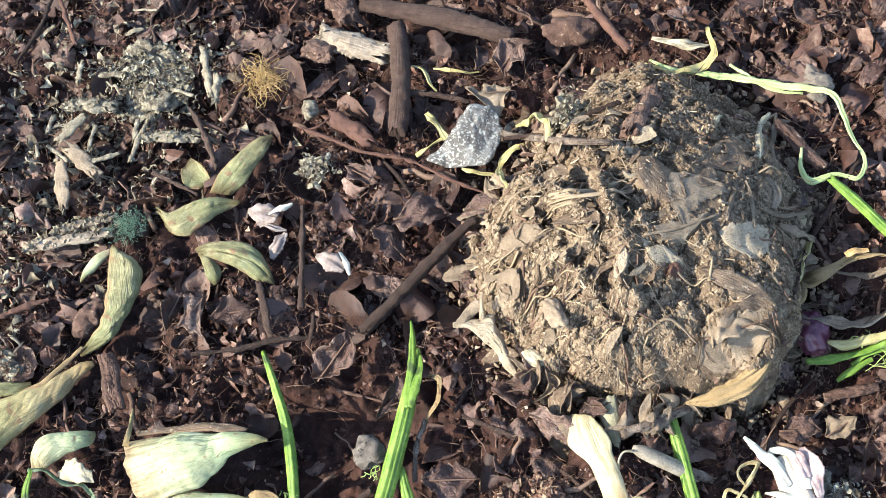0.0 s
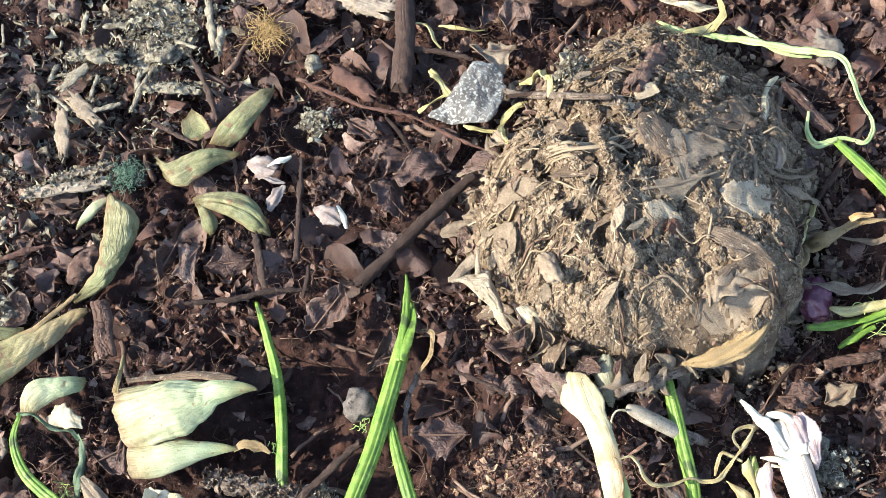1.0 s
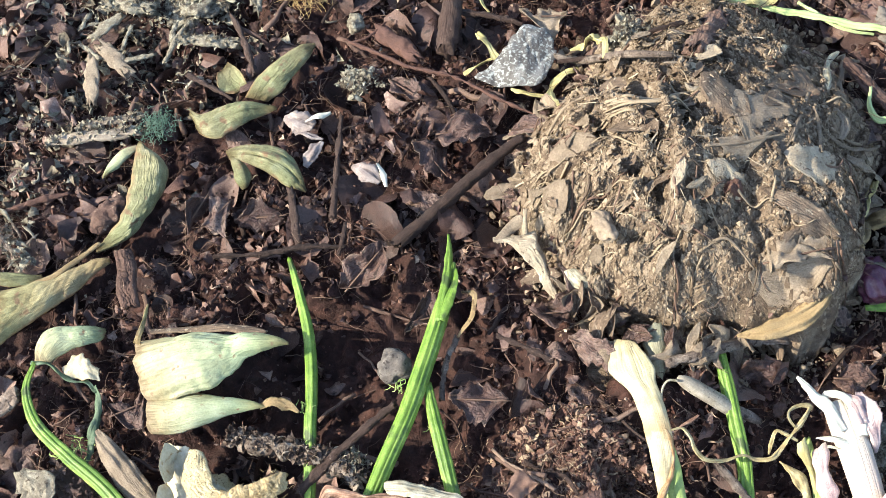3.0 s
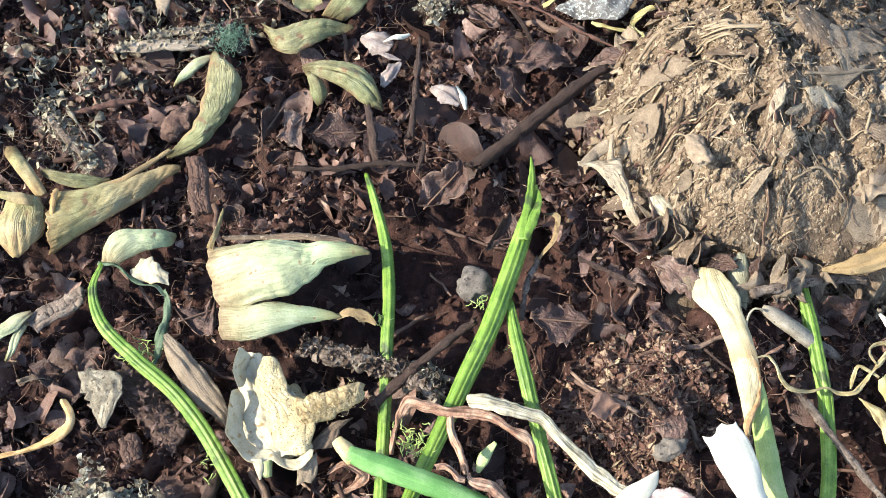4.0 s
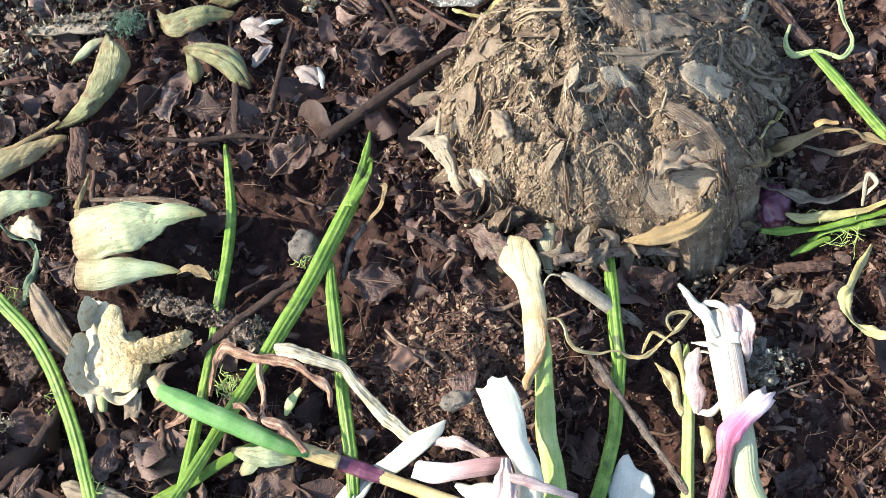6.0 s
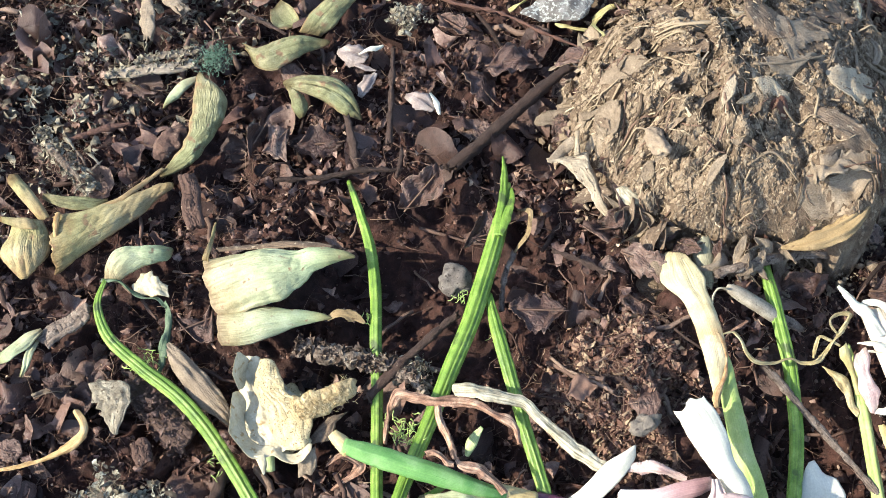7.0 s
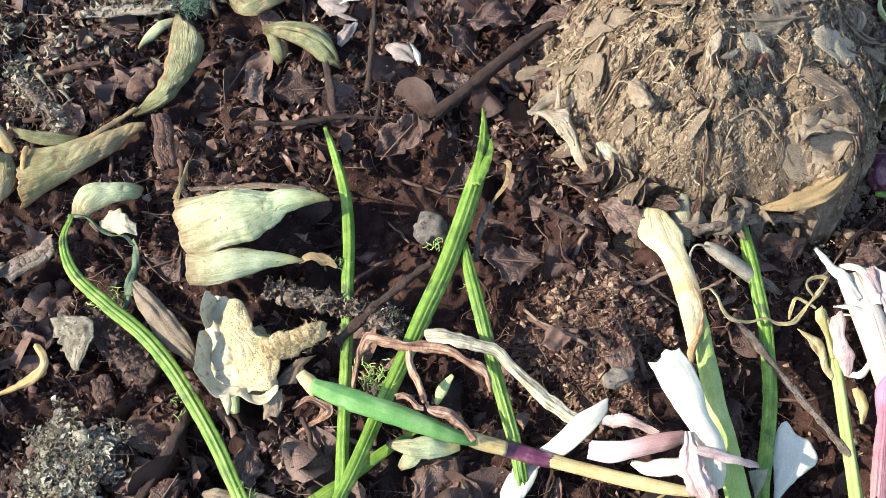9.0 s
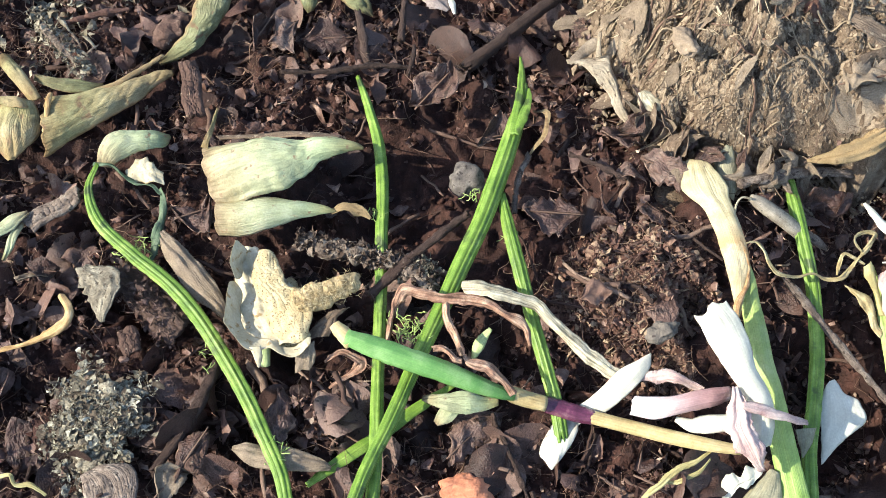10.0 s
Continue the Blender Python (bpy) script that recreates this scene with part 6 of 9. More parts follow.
part("pitted_face", spanned([((-0.0758, 0.0797, 0.0035), (-0.0702, 0.0798, 0.0040), 0.5), ((-0.0767, 0.0744, 0.0030), (-0.0643, 0.0728, 0.0050), 1.4), ((-0.0754, 0.0682, 0.0020), (-0.0603, 0.0670, 0.0055), 1.8), ((-0.0713, 0.0618, 0.0015), (-0.0529, 0.0648, 0.0055), 2), ((-0.0661, 0.0556, 0.0010), (-0.0490, 0.0589, 0.0050), 2), ((-0.0629, 0.0498, 0.0005), (-0.0478, 0.0519, 0.0030), 1.5), ((-0.0578, 0.0465, 0.0005), (-0.0492, 0.0481, 0.0010), 0.5)], 0.8, 100, 61, 0.14, 64, 0.3, 1.0, (1.5, 1.5), grit=0.16), M["cream"], head, "brushed tan face with brown pits")
part("pale_wall", spanned([((-0.0855, 0.0795, 0.0100), (-0.0843, 0.0806, 0.0080), 0.1), ((-0.0853, 0.0759, 0.0100), (-0.0810, 0.0797, 0.0030), -0.4), ((-0.0846, 0.0709, 0.0090), (-0.0816, 0.0759, 0.0010), -0.5), ((-0.0827, 0.0673, 0.0080), (-0.0807, 0.0715, 0.0010), -0.3), ((-0.0809, 0.0647, 0.0060), (-0.0801, 0.0685, 0.0020), 0.1)], 0.3, 50, 21, 0.10, 61, 0.15, 0.4, (0.5, 0.8)), M["creampale"], head, "thin cream wall of the cup")
part("pale_wall", spanned([((-0.0828, 0.0632, 0.0070), (-0.0822, 0.0660, 0.0020), 0.2), ((-0.0817, 0.0574, 0.0080), (-0.0786, 0.0622, 0.0000), -0.3), ((-0.0804, 0.0503, 0.0080), (-0.0773, 0.0560, -0.0010), -0.4), ((-0.0803, 0.0466, 0.0070), (-0.0747, 0.0505, -0.0010), -0.5), ((-0.0751, 0.0424, 0.0060), (-0.0708, 0.0469, -0.0010), -0.4), ((-0.0694, 0.0388, 0.0040), (-0.0669, 0.0458, -0.0010), -0.3), ((-0.0647, 0.0400, 0.0020), (-0.0634, 0.0461, 0.0000), -0.2), ((-0.0603, 0.0419, 0.0020), (-0.0596, 0.0464, 0.0000), 0.1)], 0.3, 80, 21, 0.10, 62, 0.15, 0.4, (0.5, 0.8)), M["creampale"], head, "thin cream wall of the cup")
part("pale_wall", spanned([((-0.0624, 0.0414, 0.0020), (-0.0625, 0.0458, 0.0010), 0.2), ((-0.0556, 0.0400, 0.0030), (-0.0576, 0.0441, 0.0005), 0.3), ((-0.0502, 0.0407, 0.0030), (-0.0521, 0.0448, 0.0010), 0.3), ((-0.0463, 0.0449, 0.0030), (-0.0503, 0.0479, 0.0010), 0.2), ((-0.0461, 0.0488, 0.0020), (-0.0496, 0.0495, 0.0010), 0.1)], 0.3, 60, 15, 0.25, 63, 0.2, 0.9, (0.8, 0.8)), M["creampale"], head, "torn lower lip of the cup")
part("hanging_tip", spanned([((-0.0686, 0.0401, 0.0030), (-0.0643, 0.0415, 0.0030), 0.4), ((-0.0661, 0.0373, 0.0010), (-0.0632, 0.0384, 0.0010), 0.4), ((-0.0639, 0.0343, -0.0010), (-0.0633, 0.0347, -0.0010), 0.1)], 0.3, 30, 11, 0.15, 66, 0.2, 0.4), M["creampale"], head, "pointed white tip")
part("dry_skirt", spanned([((-0.0513, 0.0435, 0.0005), (-0.0461, 0.0476, 0.0010), 0.5), ((-0.0517, 0.0398, -0.0020), (-0.0438, 0.0439, -0.0010), 0.8), ((-0.0508, 0.0375, -0.0040), (-0.0456, 0.0396, -0.0040), 0.3)], 0.3, 30, 17, 0.25, 67, 0.5, 1.0, (1, 1.5), grit=0.1), M["clodleaf"], head, "grey-tan torn skirt")
part("dry_skirt", spanned([((-0.0438, 0.0616, 0.0010), (-0.0359, 0.0658, 0.0010), 0.5), ((-0.0472, 0.0564, -0.0010), (-0.0396, 0.0605, 0.0000), 1), ((-0.0500, 0.0498, -0.0020), (-0.0417, 0.0524, -0.0020), 0.5)], 0.3, 30, 17, 0.2, 68, 0.4, 0.8, (1, 1), grit=0.1), M["clodmud"], head, "brown papery skirt")
part("curled_arm", spanned([((-0.0598, 0.0649, 0.0050), (-0.0518, 0.0564, 0.0020), 2.5), ((-0.0530, 0.0678, 0.0060), (-0.0466, 0.0600, 0.0030), 3.5), ((-0.0475, 0.0710, 0.0060), (-0.0417, 0.0645, 0.0030), 3.5), ((-0.0425, 0.0751, 0.0055), (-0.0372, 0.0680, 0.0025), 3), ((-0.0388, 0.0780, 0.0040), (-0.0347, 0.0718, 0.0015), 2), ((-0.0368, 0.0785, 0.0020), (-0.0345, 0.0746, 0.0015), 0.6)], 0.8, 110, 51, 0.30, 65, 0.7, 1.8, (0, 3), grit=0.3), M["creamarm"], head, "ruffled tan arm")
arm = [(-0.0550, 0.0596, 0.0075), (-0.0488, 0.0622, 0.0090), (-0.0435, 0.0658, 0.0090), (-0.0392, 0.0697, 0.0080), (-0.0364, 0.0736, 0.0050)]
for n in range(len(arm) - 1):
    part("bristles", hairs(tuple((np.array(arm[n]) + arm[n + 1]) / 2), 80, 5, 3.2, 0.2, seed=70 + n, curly=0.4, up=0.7), M["bristle"], head, "cream bristles")
part("stub", tube([((-0.0632, 0.0388, -0.0088), 3.4), ((-0.0647, 0.0430, -0.0057), 4.7), ((-0.0660, 0.0464, -0.0035), 5.1)], 0.9, 0, 0, 8, 12, 0.05, 4), M["stalkpale"], head, "short green stem stub")

# ---- onion remains ----
ob = thing("straw_onion_leaf", (0.1166, 0.0985, -0.0069), "flattened onion leaf, straw at its mouth and green below", "onion leaf")
leaf = part("leaf_tube", spanned([((0.1031, 0.1206, 0.0030), (0.1097, 0.1174, 0.0040), 1), ((0.1058, 0.1084, 0.0030), (0.1136, 0.1087, 0.0040), 1.5), ((0.1091, 0.0996, 0.0015), (0.1162, 0.1009, 0.0025), 1.5), ((0.1124, 0.0884, 0.0005), (0.1202, 0.0898, 0.0015), 1.5), ((0.1165, 0.0756, -0.0020), (0.1248, 0.0772, -0.0010), 1.5), ((0.1221, 0.0639, -0.0060), (0.1300, 0.0673, -0.0050), 1.5), ((0.1263, 0.0518, -0.0090), (0.1350, 0.0557, -0.0080), 1.5), ((0.1326, 0.0363, -0.0140), (0.1419, 0.0399, -0.0130), 1.5), ((0.1378, 0.0225, -0.0170), (0.1476, 0.0262, -0.0160), 1.5)], 1.0, 90, 23, 0.03, 70, 0.25, 0.3), M["strawgreen"], ob, "bright green leaf tube")
sheath = part("dry_sheath", spanned([((0.0815, 0.1546, 0.0060), (0.0886, 0.1566, 0.0080), 0.5), ((0.0802, 0.1449, 0.0055), (0.0964, 0.1484, 0.0080), 1.2), ((0.0836, 0.1399, 0.0050), (0.0993, 0.1423, 0.0080), 1.6), ((0.0899, 0.1356, 0.0050), (0.1012, 0.1375, 0.0075), 2), ((0.0945, 0.1283, 0.0055), (0.1046, 0.1303, 0.0075), 2.2), ((0.0986, 0.1184, 0.0060), (0.1087, 0.1199, 0.0075), 2.2), ((0.1022, 0.1089, 0.0060), (0.1107, 0.1112, 0.0070), 2), ((0.1047, 0.1021, 0.0055), (0.1108, 0.1034, 0.0060), 1.5), ((0.1073, 0.0942, 0.0050), (0.1098, 0.0958, 0.0050), 0.6), ((0.1086, 0.0905, 0.0045), (0.1095, 0.0906, 0.0045), 0.1)], 0.5, 110, 31, 0.04, 69, 0.3, 0.4, (1.5, 0)), M["straw"], ob, "straw-coloured papery sheath")
part("curled_lip", spanned([((0.0746, 0.1546, 0.0040), (0.0818, 0.1558, 0.0060), 0.4), ((0.0758, 0.1490, 0.0030), (0.0820, 0.1504, 0.0050), 0.8), ((0.0808, 0.1458, 0.0030), (0.0839, 0.1458, 0.0050), 0.3)], 0.3, 30, 17, 0.2, 74, 0.4, 0.7, (1, 1)), M["clodleaf"], sheath, "brown torn lip")
part("torn_fin", spanned([((0.0952, 0.1660, 0.0080), (0.0977, 0.1671, 0.0060), 0.5), ((0.0920, 0.1594, 0.0040), (0.1012, 0.1599, 0.0040), 2), ((0.0956, 0.1520, 0.0020), (0.1032, 0.1518, 0.0010), 2.5), ((0.0999, 0.1460, 0.0000), (0.1021, 0.1451, -0.0010), 1)], 0.6, 40, 15, 0.06, 71, 0.4, 0.6, (1, 0)), M["greygreen"], leaf, "grey-green outer sheath")
part("dry_edge", spanned([((0.1030, 0.1218, 0.0085), (0.1081, 0.1209, 0.0085), 0.2), ((0.1072, 0.1165, 0.0090), (0.1096, 0.1163, 0.0080), 0.3), ((0.1098, 0.1093, 0.0080), (0.1109, 0.1107, 0.0075), 0.3), ((0.1089, 0.1024, 0.0075), (0.1109, 0.1030, 0.0070), 0.4), ((0.1072, 0.0970, 0.0070), (0.1101, 0.0982, 0.0065), 0.5), ((0.1066, 0.0922, 0.0065), (0.1095, 0.0934, 0.0060), 0.4), ((0.1081, 0.0902, 0.0050), (0.1094, 0.0909, 0.0050), 0.1)], 0.25, 50, 13, 0.4, 72, 0.4, 0.6), M["drybrown"], sheath, "orange-brown dry edge")

ob = thing("white_onion_peel", (0.1091, 0.0774, -0.0074), "bright white papery onion peel with a pink frilled base", "onion peel")
part("peel", spanned([((0.0901, 0.0820, 0.0170), (0.1018, 0.0885, 0.0190), 1), ((0.0945, 0.0777, 0.0150), (0.1078, 0.0831, 0.0170), 2), ((0.1004, 0.0700, 0.0130), (0.1129, 0.0754, 0.0150), 2.5), ((0.1068, 0.0637, 0.0110), (0.1163, 0.0677, 0.0120), 2.5), ((0.1120, 0.0594, 0.0080), (0.1203, 0.0639, 0.0090), 3), ((0.1150, 0.0550, 0.0050), (0.1245, 0.0584, 0.0060), 3), ((0.1169, 0.0484, 0.0010), (0.1269, 0.0514, 0.0020), 2), ((0.1180, 0.0430, -0.0030), (0.1270, 0.0450, -0.0030), 1)], 0.4, 80, 31, 0.04, 73, 0.35, 0.45, (2.2, 1)), M["paper"], ob)
part("pink_frill", sheet([((0.1101, 0.0588, 0.0110), 2.9, 0, 30), ((0.1120, 0.0507, 0.0098), 8.1, 20, 45), ((0.1160, 0.0431, 0.0060), 10.1, 10, 45), ((0.1209, 0.0376, 0.0016), 7.3, -10, 40), ((0.1255, 0.0351, -0.0030), 2.0, 0, 30)], 0.5, 34, 15, 0.12, 0.06, 74, wild=0.5, crumple=1.0), M["pinkpeel"], ob, "pink crinkled frill")
part("pink_finger", sheet([((0.1129, 0.0525, 0.0107), 4.5, 0, 60), ((0.1199, 0.0526, 0.0090), 4.1, 0, 60), ((0.1288, 0.0535, 0.0050), 3.7, 0, 60), ((0.1388, 0.0559, -0.0012), 2.1, 0, 40)], 0.6, 30, 9, 0.06, 0.03, 75, wild=0.4), M["pinkpeel"], ob, "pale pink finger")
part("side_flap", sheet([((0.1137, 0.0505, 0.0003), 6.2, 0, 30), ((0.1052, 0.0479, -0.0003), 7.0, 10, 30), ((0.0980, 0.0467, -0.0025), 5.8, 0, 30), ((0.0918, 0.0480, -0.0034), 2.1, 0, 20)], 0.5, 16, 7, 0.05, 0.03, 76), M["paper"], ob)
ob = single("white_onion_peel", spanned([((0.0792, 0.0728, -0.0040), (0.0795, 0.0722, -0.0040), 0.1), ((0.0734, 0.0672, -0.0030), (0.0797, 0.0666, -0.0040), 0.8), ((0.0683, 0.0626, -0.0030), (0.0760, 0.0583, -0.0040), 1), ((0.0638, 0.0560, -0.0040), (0.0714, 0.0520, -0.0050), 1), ((0.0580, 0.0500, -0.0085), (0.0660, 0.0475, -0.0095), 0.8), ((0.0506, 0.0449, -0.0125), (0.0583, 0.0427, -0.0125), 0.6), ((0.0462, 0.0350, -0.0120), (0.0575, 0.0385, -0.0115), 1), ((0.0451, 0.0272, -0.0110), (0.0565, 0.0337, -0.0105), 1), ((0.0476, 0.0245, -0.0110), (0.0530, 0.0260, -0.0110), 0.6), ((0.0503, 0.0221, -0.0120), (0.0507, 0.0227, -0.0120), 0.1)], 0.4, 80, 23, 0.03, 77, 0.45, 0.4), M["paper"], (0.0640, 0.0530, -0.0080), "pointed white onion peel strip under a tan stem", "onion peel")
ob = single("pink_onion_peel", spanned([((0.0754, 0.0522, 0.0010), (0.0746, 0.0446, 0.0000), 0.8), ((0.0828, 0.0528, 0.0020), (0.0833, 0.0446, 0.0000), 1.6), ((0.0896, 0.0542, 0.0030), (0.0914, 0.0478, 0.0010), 1.8), ((0.0974, 0.0582, 0.0030), (0.0992, 0.0516, 0.0010), 1.8), ((0.1038, 0.0607, 0.0030), (0.1051, 0.0544, 0.0010), 1.5), ((0.1088, 0.0627, 0.0020), (0.1102, 0.0584, 0.0000), 0.8)], 0.6, 50, 21, 0.03, 78, 0.3, 0.35, (0.8, 0.8)), M["pinkroll"], (0.0920, 0.0530, 0.0000), "rolled pink and white onion peel beside a stem", "onion peel")
ob = strip("pink_onion_peel", "thin pink onion peel sliver lying flat", [((0.0764, 0.0615, -0.0047), 2.1, 0, 20), ((0.0855, 0.0638, -0.0034), 5.5, 0, 30), ((0.0941, 0.0631, -0.0038), 3.8, 0, 30), ((0.1008, 0.0622, -0.0050), 1.7, 0, 20)], "pinkpeel", 0.5, 79, "onion peel")
ob = single("white_onion_peel", spanned([((0.1495, 0.0834, -0.0200), (0.1517, 0.0847, -0.0200), 0.3), ((0.1479, 0.0795, -0.0210), (0.1562, 0.0803, -0.0210), 1), ((0.1476, 0.0747, -0.0220), (0.1612, 0.0787, -0.0220), 1.5), ((0.1479, 0.0690, -0.0230), (0.1646, 0.0724, -0.0230), 1.5), ((0.1487, 0.0625, -0.0240), (0.1607, 0.0653, -0.0240), 1.2), ((0.1498, 0.0565, -0.0260), (0.1556, 0.0595, -0.0260), 0.8), ((0.1508, 0.0520, -0.0280), (0.1513, 0.0526, -0.0280), 0.1)], 0.4, 60, 25, 0.12, 80, 0.3, 0.6), M["paper"], (0.1540, 0.0690, -0.0250), "torn white onion peel beside a green stalk", "onion peel")
ob = single("white_onion_peel", spanned([((0.1135, 0.0319, -0.0100), (0.1203, 0.0386, -0.0100), 0.6), ((0.1114, 0.0280, -0.0110), (0.1260, 0.0373, -0.0110), 1), ((0.1130, 0.0240, -0.0120), (0.1224, 0.0308, -0.0120), 0.6)], 0.4, 40, 25, 0.16, 81, 0.6, 1.2, (2, 2)), M["paper"], (0.1180, 0.0310, -0.0130), "crumpled greyish white peel scrap at a leaf's foot", "onion peel")
ob = single("onion_leaf", spanned([((0.1291, 0.0396, -0.0120), (0.1327, 0.0385, -0.0120), 0.5), ((0.1254, 0.0341, -0.0130), (0.1340, 0.0336, -0.0130), 1.5), ((0.1210, 0.0282, -0.0150), (0.1356, 0.0290, -0.0150), 2), ((0.1172, 0.0219, -0.0170), (0.1374, 0.0235, -0.0170), 2)], 0.5, 40, 21, 0.04, 82, 0.3, 0.4), M["greygreen"], (0.1280, 0.0300, -0.0180), "pale grey-green leaf blade under onion peel", "onion leaf")
ob = single("pale_leaf_scrap", spanned([((0.1379, 0.0593, -0.0170), (0.1461, 0.0623, -0.0180), 0.6), ((0.1394, 0.0551, -0.0180), (0.1450, 0.0567, -0.0190), 0.8), ((0.1415, 0.0490, -0.0190), (0.1421, 0.0495, -0.0190), 0.1)], 0.4, 30, 15, 0.08, 83, 0.3, 0.5), M["greygreen"], (0.1420, 0.0560, -0.0220), "small grey-green peel scrap beside a stalk", "onion peel")

ob = thing("sprouting_onion", (0.1860, 0.1267, -0.0271), "white and pink onion neck with shredded papery top", "onion")
part("neck", tube([(p, w * 1.12) for p, w in [((0.1719, 0.1519, -0.0130), 10.9), ((0.1774, 0.1391, -0.0123), 11.9), ((0.1833, 0.1250, -0.0133), 11.3), ((0.1888, 0.1117, -0.0157), 10.5), ((0.1943, 0.0989, -0.0183), 10.0), ((0.1991, 0.0858, -0.0201), 9.4), ((0.2075, 0.0727, -0.0218), 9.0), ((0.2135, 0.0513, -0.0241), 8.4)]], 0.7, 11, 0.03, 30, 26, 0.012, 9), M["onion"], ob)
def shred(n, rows, m):
    part("peel_shred", sheet([(p, w, a, c * 0.45) for p, w, a, c in rows], 0.35, 36, 11, 0.08, 0.03, 90 + n, wild=0.5, crumple=0.7), M[m], ob)


shred(0, [((0.1541, 0.1570, -0.0038), 1.0, 0, 20), ((0.1605, 0.1524, -0.0057), 3.9, 20, 40), ((0.1683, 0.1465, -0.0070), 5.7, 20, 50), ((0.1746, 0.1391, -0.0083), 4.8, 0, 50)], "paper")
part("peel_shred", spanned([((0.1646, 0.1519, -0.0090), (0.1659, 0.1549, -0.0090), 0.2), ((0.1700, 0.1522, -0.0080), (0.1703, 0.1558, -0.0080), 0.5), ((0.1733, 0.1510, -0.0070), (0.1748, 0.1543, -0.0070), 0.6), ((0.1758, 0.1472, -0.0080), (0.1786, 0.1515, -0.0070), 0.8), ((0.1763, 0.1408, -0.0090), (0.1820, 0.1452, -0.0080), 1.2), ((0.1764, 0.1360, -0.0100), (0.1843, 0.1403, -0.0090), 1.5)], 0.3, 60, 17, 0.12, 91, 0.35, 0.5, (0.5, 1)), M["paper"], ob)
shred(2, [((0.1792, 0.1567, -0.0091), 2.9, 0, 30), ((0.1831, 0.1481, -0.0081), 8.1, -20, 50), ((0.1866, 0.1405, -0.0103), 5.2, -20, 50), ((0.1886, 0.1350, -0.0145), 1.4, 0, 30)], "pinkpeel")
shred(3, [((0.1650, 0.1350, -0.0115), 1.2, 0, 20), ((0.1720, 0.1348, -0.0085), 3.3, 10, 50), ((0.1794, 0.1356, -0.0085), 3.8, 0, 50)], "paper")
shred(4, [((0.1684, 0.1329, -0.0126), 1.2, 0, 20), ((0.1749, 0.1323, -0.0097), 2.8, 10, 50), ((0.1806, 0.1328, -0.0086), 2.8, 0, 50)], "paper")
shred(5, [((0.1732, 0.1563, -0.0101), 1.9, 0, 20), ((0.1781, 0.1509, -0.0060), 4.8, 30, 40), ((0.1820, 0.1432, -0.0072), 5.2, 20, 40)], "pinkpeel")
part("hooked_sprout", tube([((0.1985, 0.1190, -0.0095), 8.2), ((0.1965, 0.1158, -0.0090), 9.4), ((0.1935, 0.1112, -0.0095), 9.0), ((0.1905, 0.1060, -0.0100), 9.2), ((0.1882, 0.1005, -0.0110), 9.8), ((0.1876, 0.0960, -0.0128), 7.2), ((0.1884, 0.0915, -0.0150), 5.8), ((0.1888, 0.0850, -0.0170), 6.0), ((0.1888, 0.0780, -0.0190), 6.2), ((0.1892, 0.0700, -0.0215), 6.2), ((0.1896, 0.0600, -0.0245), 6.0)], 0.7, 7, 0.07, 60, 30, 0.025, 10, snap=0.25, gnarl=0.3), M["magenta"], ob, "magenta hooked sprout")
ob = thing("shrivelled_onion_shoot", (0.1643, 0.1344, -0.0265), "shrivelled pink and yellow onion shoot with curled tips", "onion shoot")
def withered(n, rows, m, label):
    part("withered_blade", spanned(rows, 0.35, 44, 17, 0.18, 100 + n, 0.5, 0.5, (0.8, 0.8)), M[m], ob, label)


withered(0, [((0.1575, 0.1317, -0.0100), (0.1601, 0.1349, -0.0100), 0.8), ((0.1582, 0.1283, -0.0110), (0.1620, 0.1312, -0.0110), 1.4), ((0.1609, 0.1254, -0.0130), (0.1636, 0.1275, -0.0130), 0.9), ((0.1640, 0.1211, -0.0160), (0.1661, 0.1220, -0.0160), 0.6), ((0.1665, 0.1147, -0.0180), (0.1692, 0.1153, -0.0180), 0.6)], "yellow", "yellow-green shrunken bud")
withered(1, [((0.1637, 0.1301, -0.0130), (0.1685, 0.1354, -0.0120), 0.8), ((0.1638, 0.1249, -0.0130), (0.1707, 0.1300, -0.0120), 1.8), ((0.1659, 0.1214, -0.0135), (0.1707, 0.1247, -0.0130), 1.5), ((0.1668, 0.1156, -0.0140), (0.1735, 0.1195, -0.0140), 1.8), ((0.1698, 0.1114, -0.0160), (0.1754, 0.1147, -0.0150), 1.4), ((0.1728, 0.1078, -0.0180), (0.1749, 0.1072, -0.0180), 0.3)], "pinkpeel", "pink and white shrivelled sheath")
withered(2, [((0.1516, 0.1259, -0.0170), (0.1526, 0.1248, -0.0170), 0.1), ((0.1552, 0.1214, -0.0160), (0.1571, 0.1236, -0.0160), 0.4), ((0.1582, 0.1173, -0.0160), (0.1626, 0.1214, -0.0160), 0.8), ((0.1619, 0.1141, -0.0170), (0.1643, 0.1169, -0.0170), 0.6), ((0.1640, 0.1095, -0.0190), (0.1665, 0.1116, -0.0190), 0.4), ((0.1682, 0.1059, -0.0200), (0.1696, 0.1100, -0.0200), 0.2)], "dryyellow", "jagged dry yellow curl")
withered(3, [((0.1756, 0.1037, -0.0190), (0.1781, 0.1042, -0.0190), 0.3), ((0.1777, 0.0985, -0.0200), (0.1818, 0.1017, -0.0190), 1), ((0.1797, 0.0941, -0.0210), (0.1834, 0.0972, -0.0200), 0.8), ((0.1809, 0.0898, -0.0220), (0.1820, 0.0902, -0.0220), 0.1)], "yellow", "small yellow leaf")
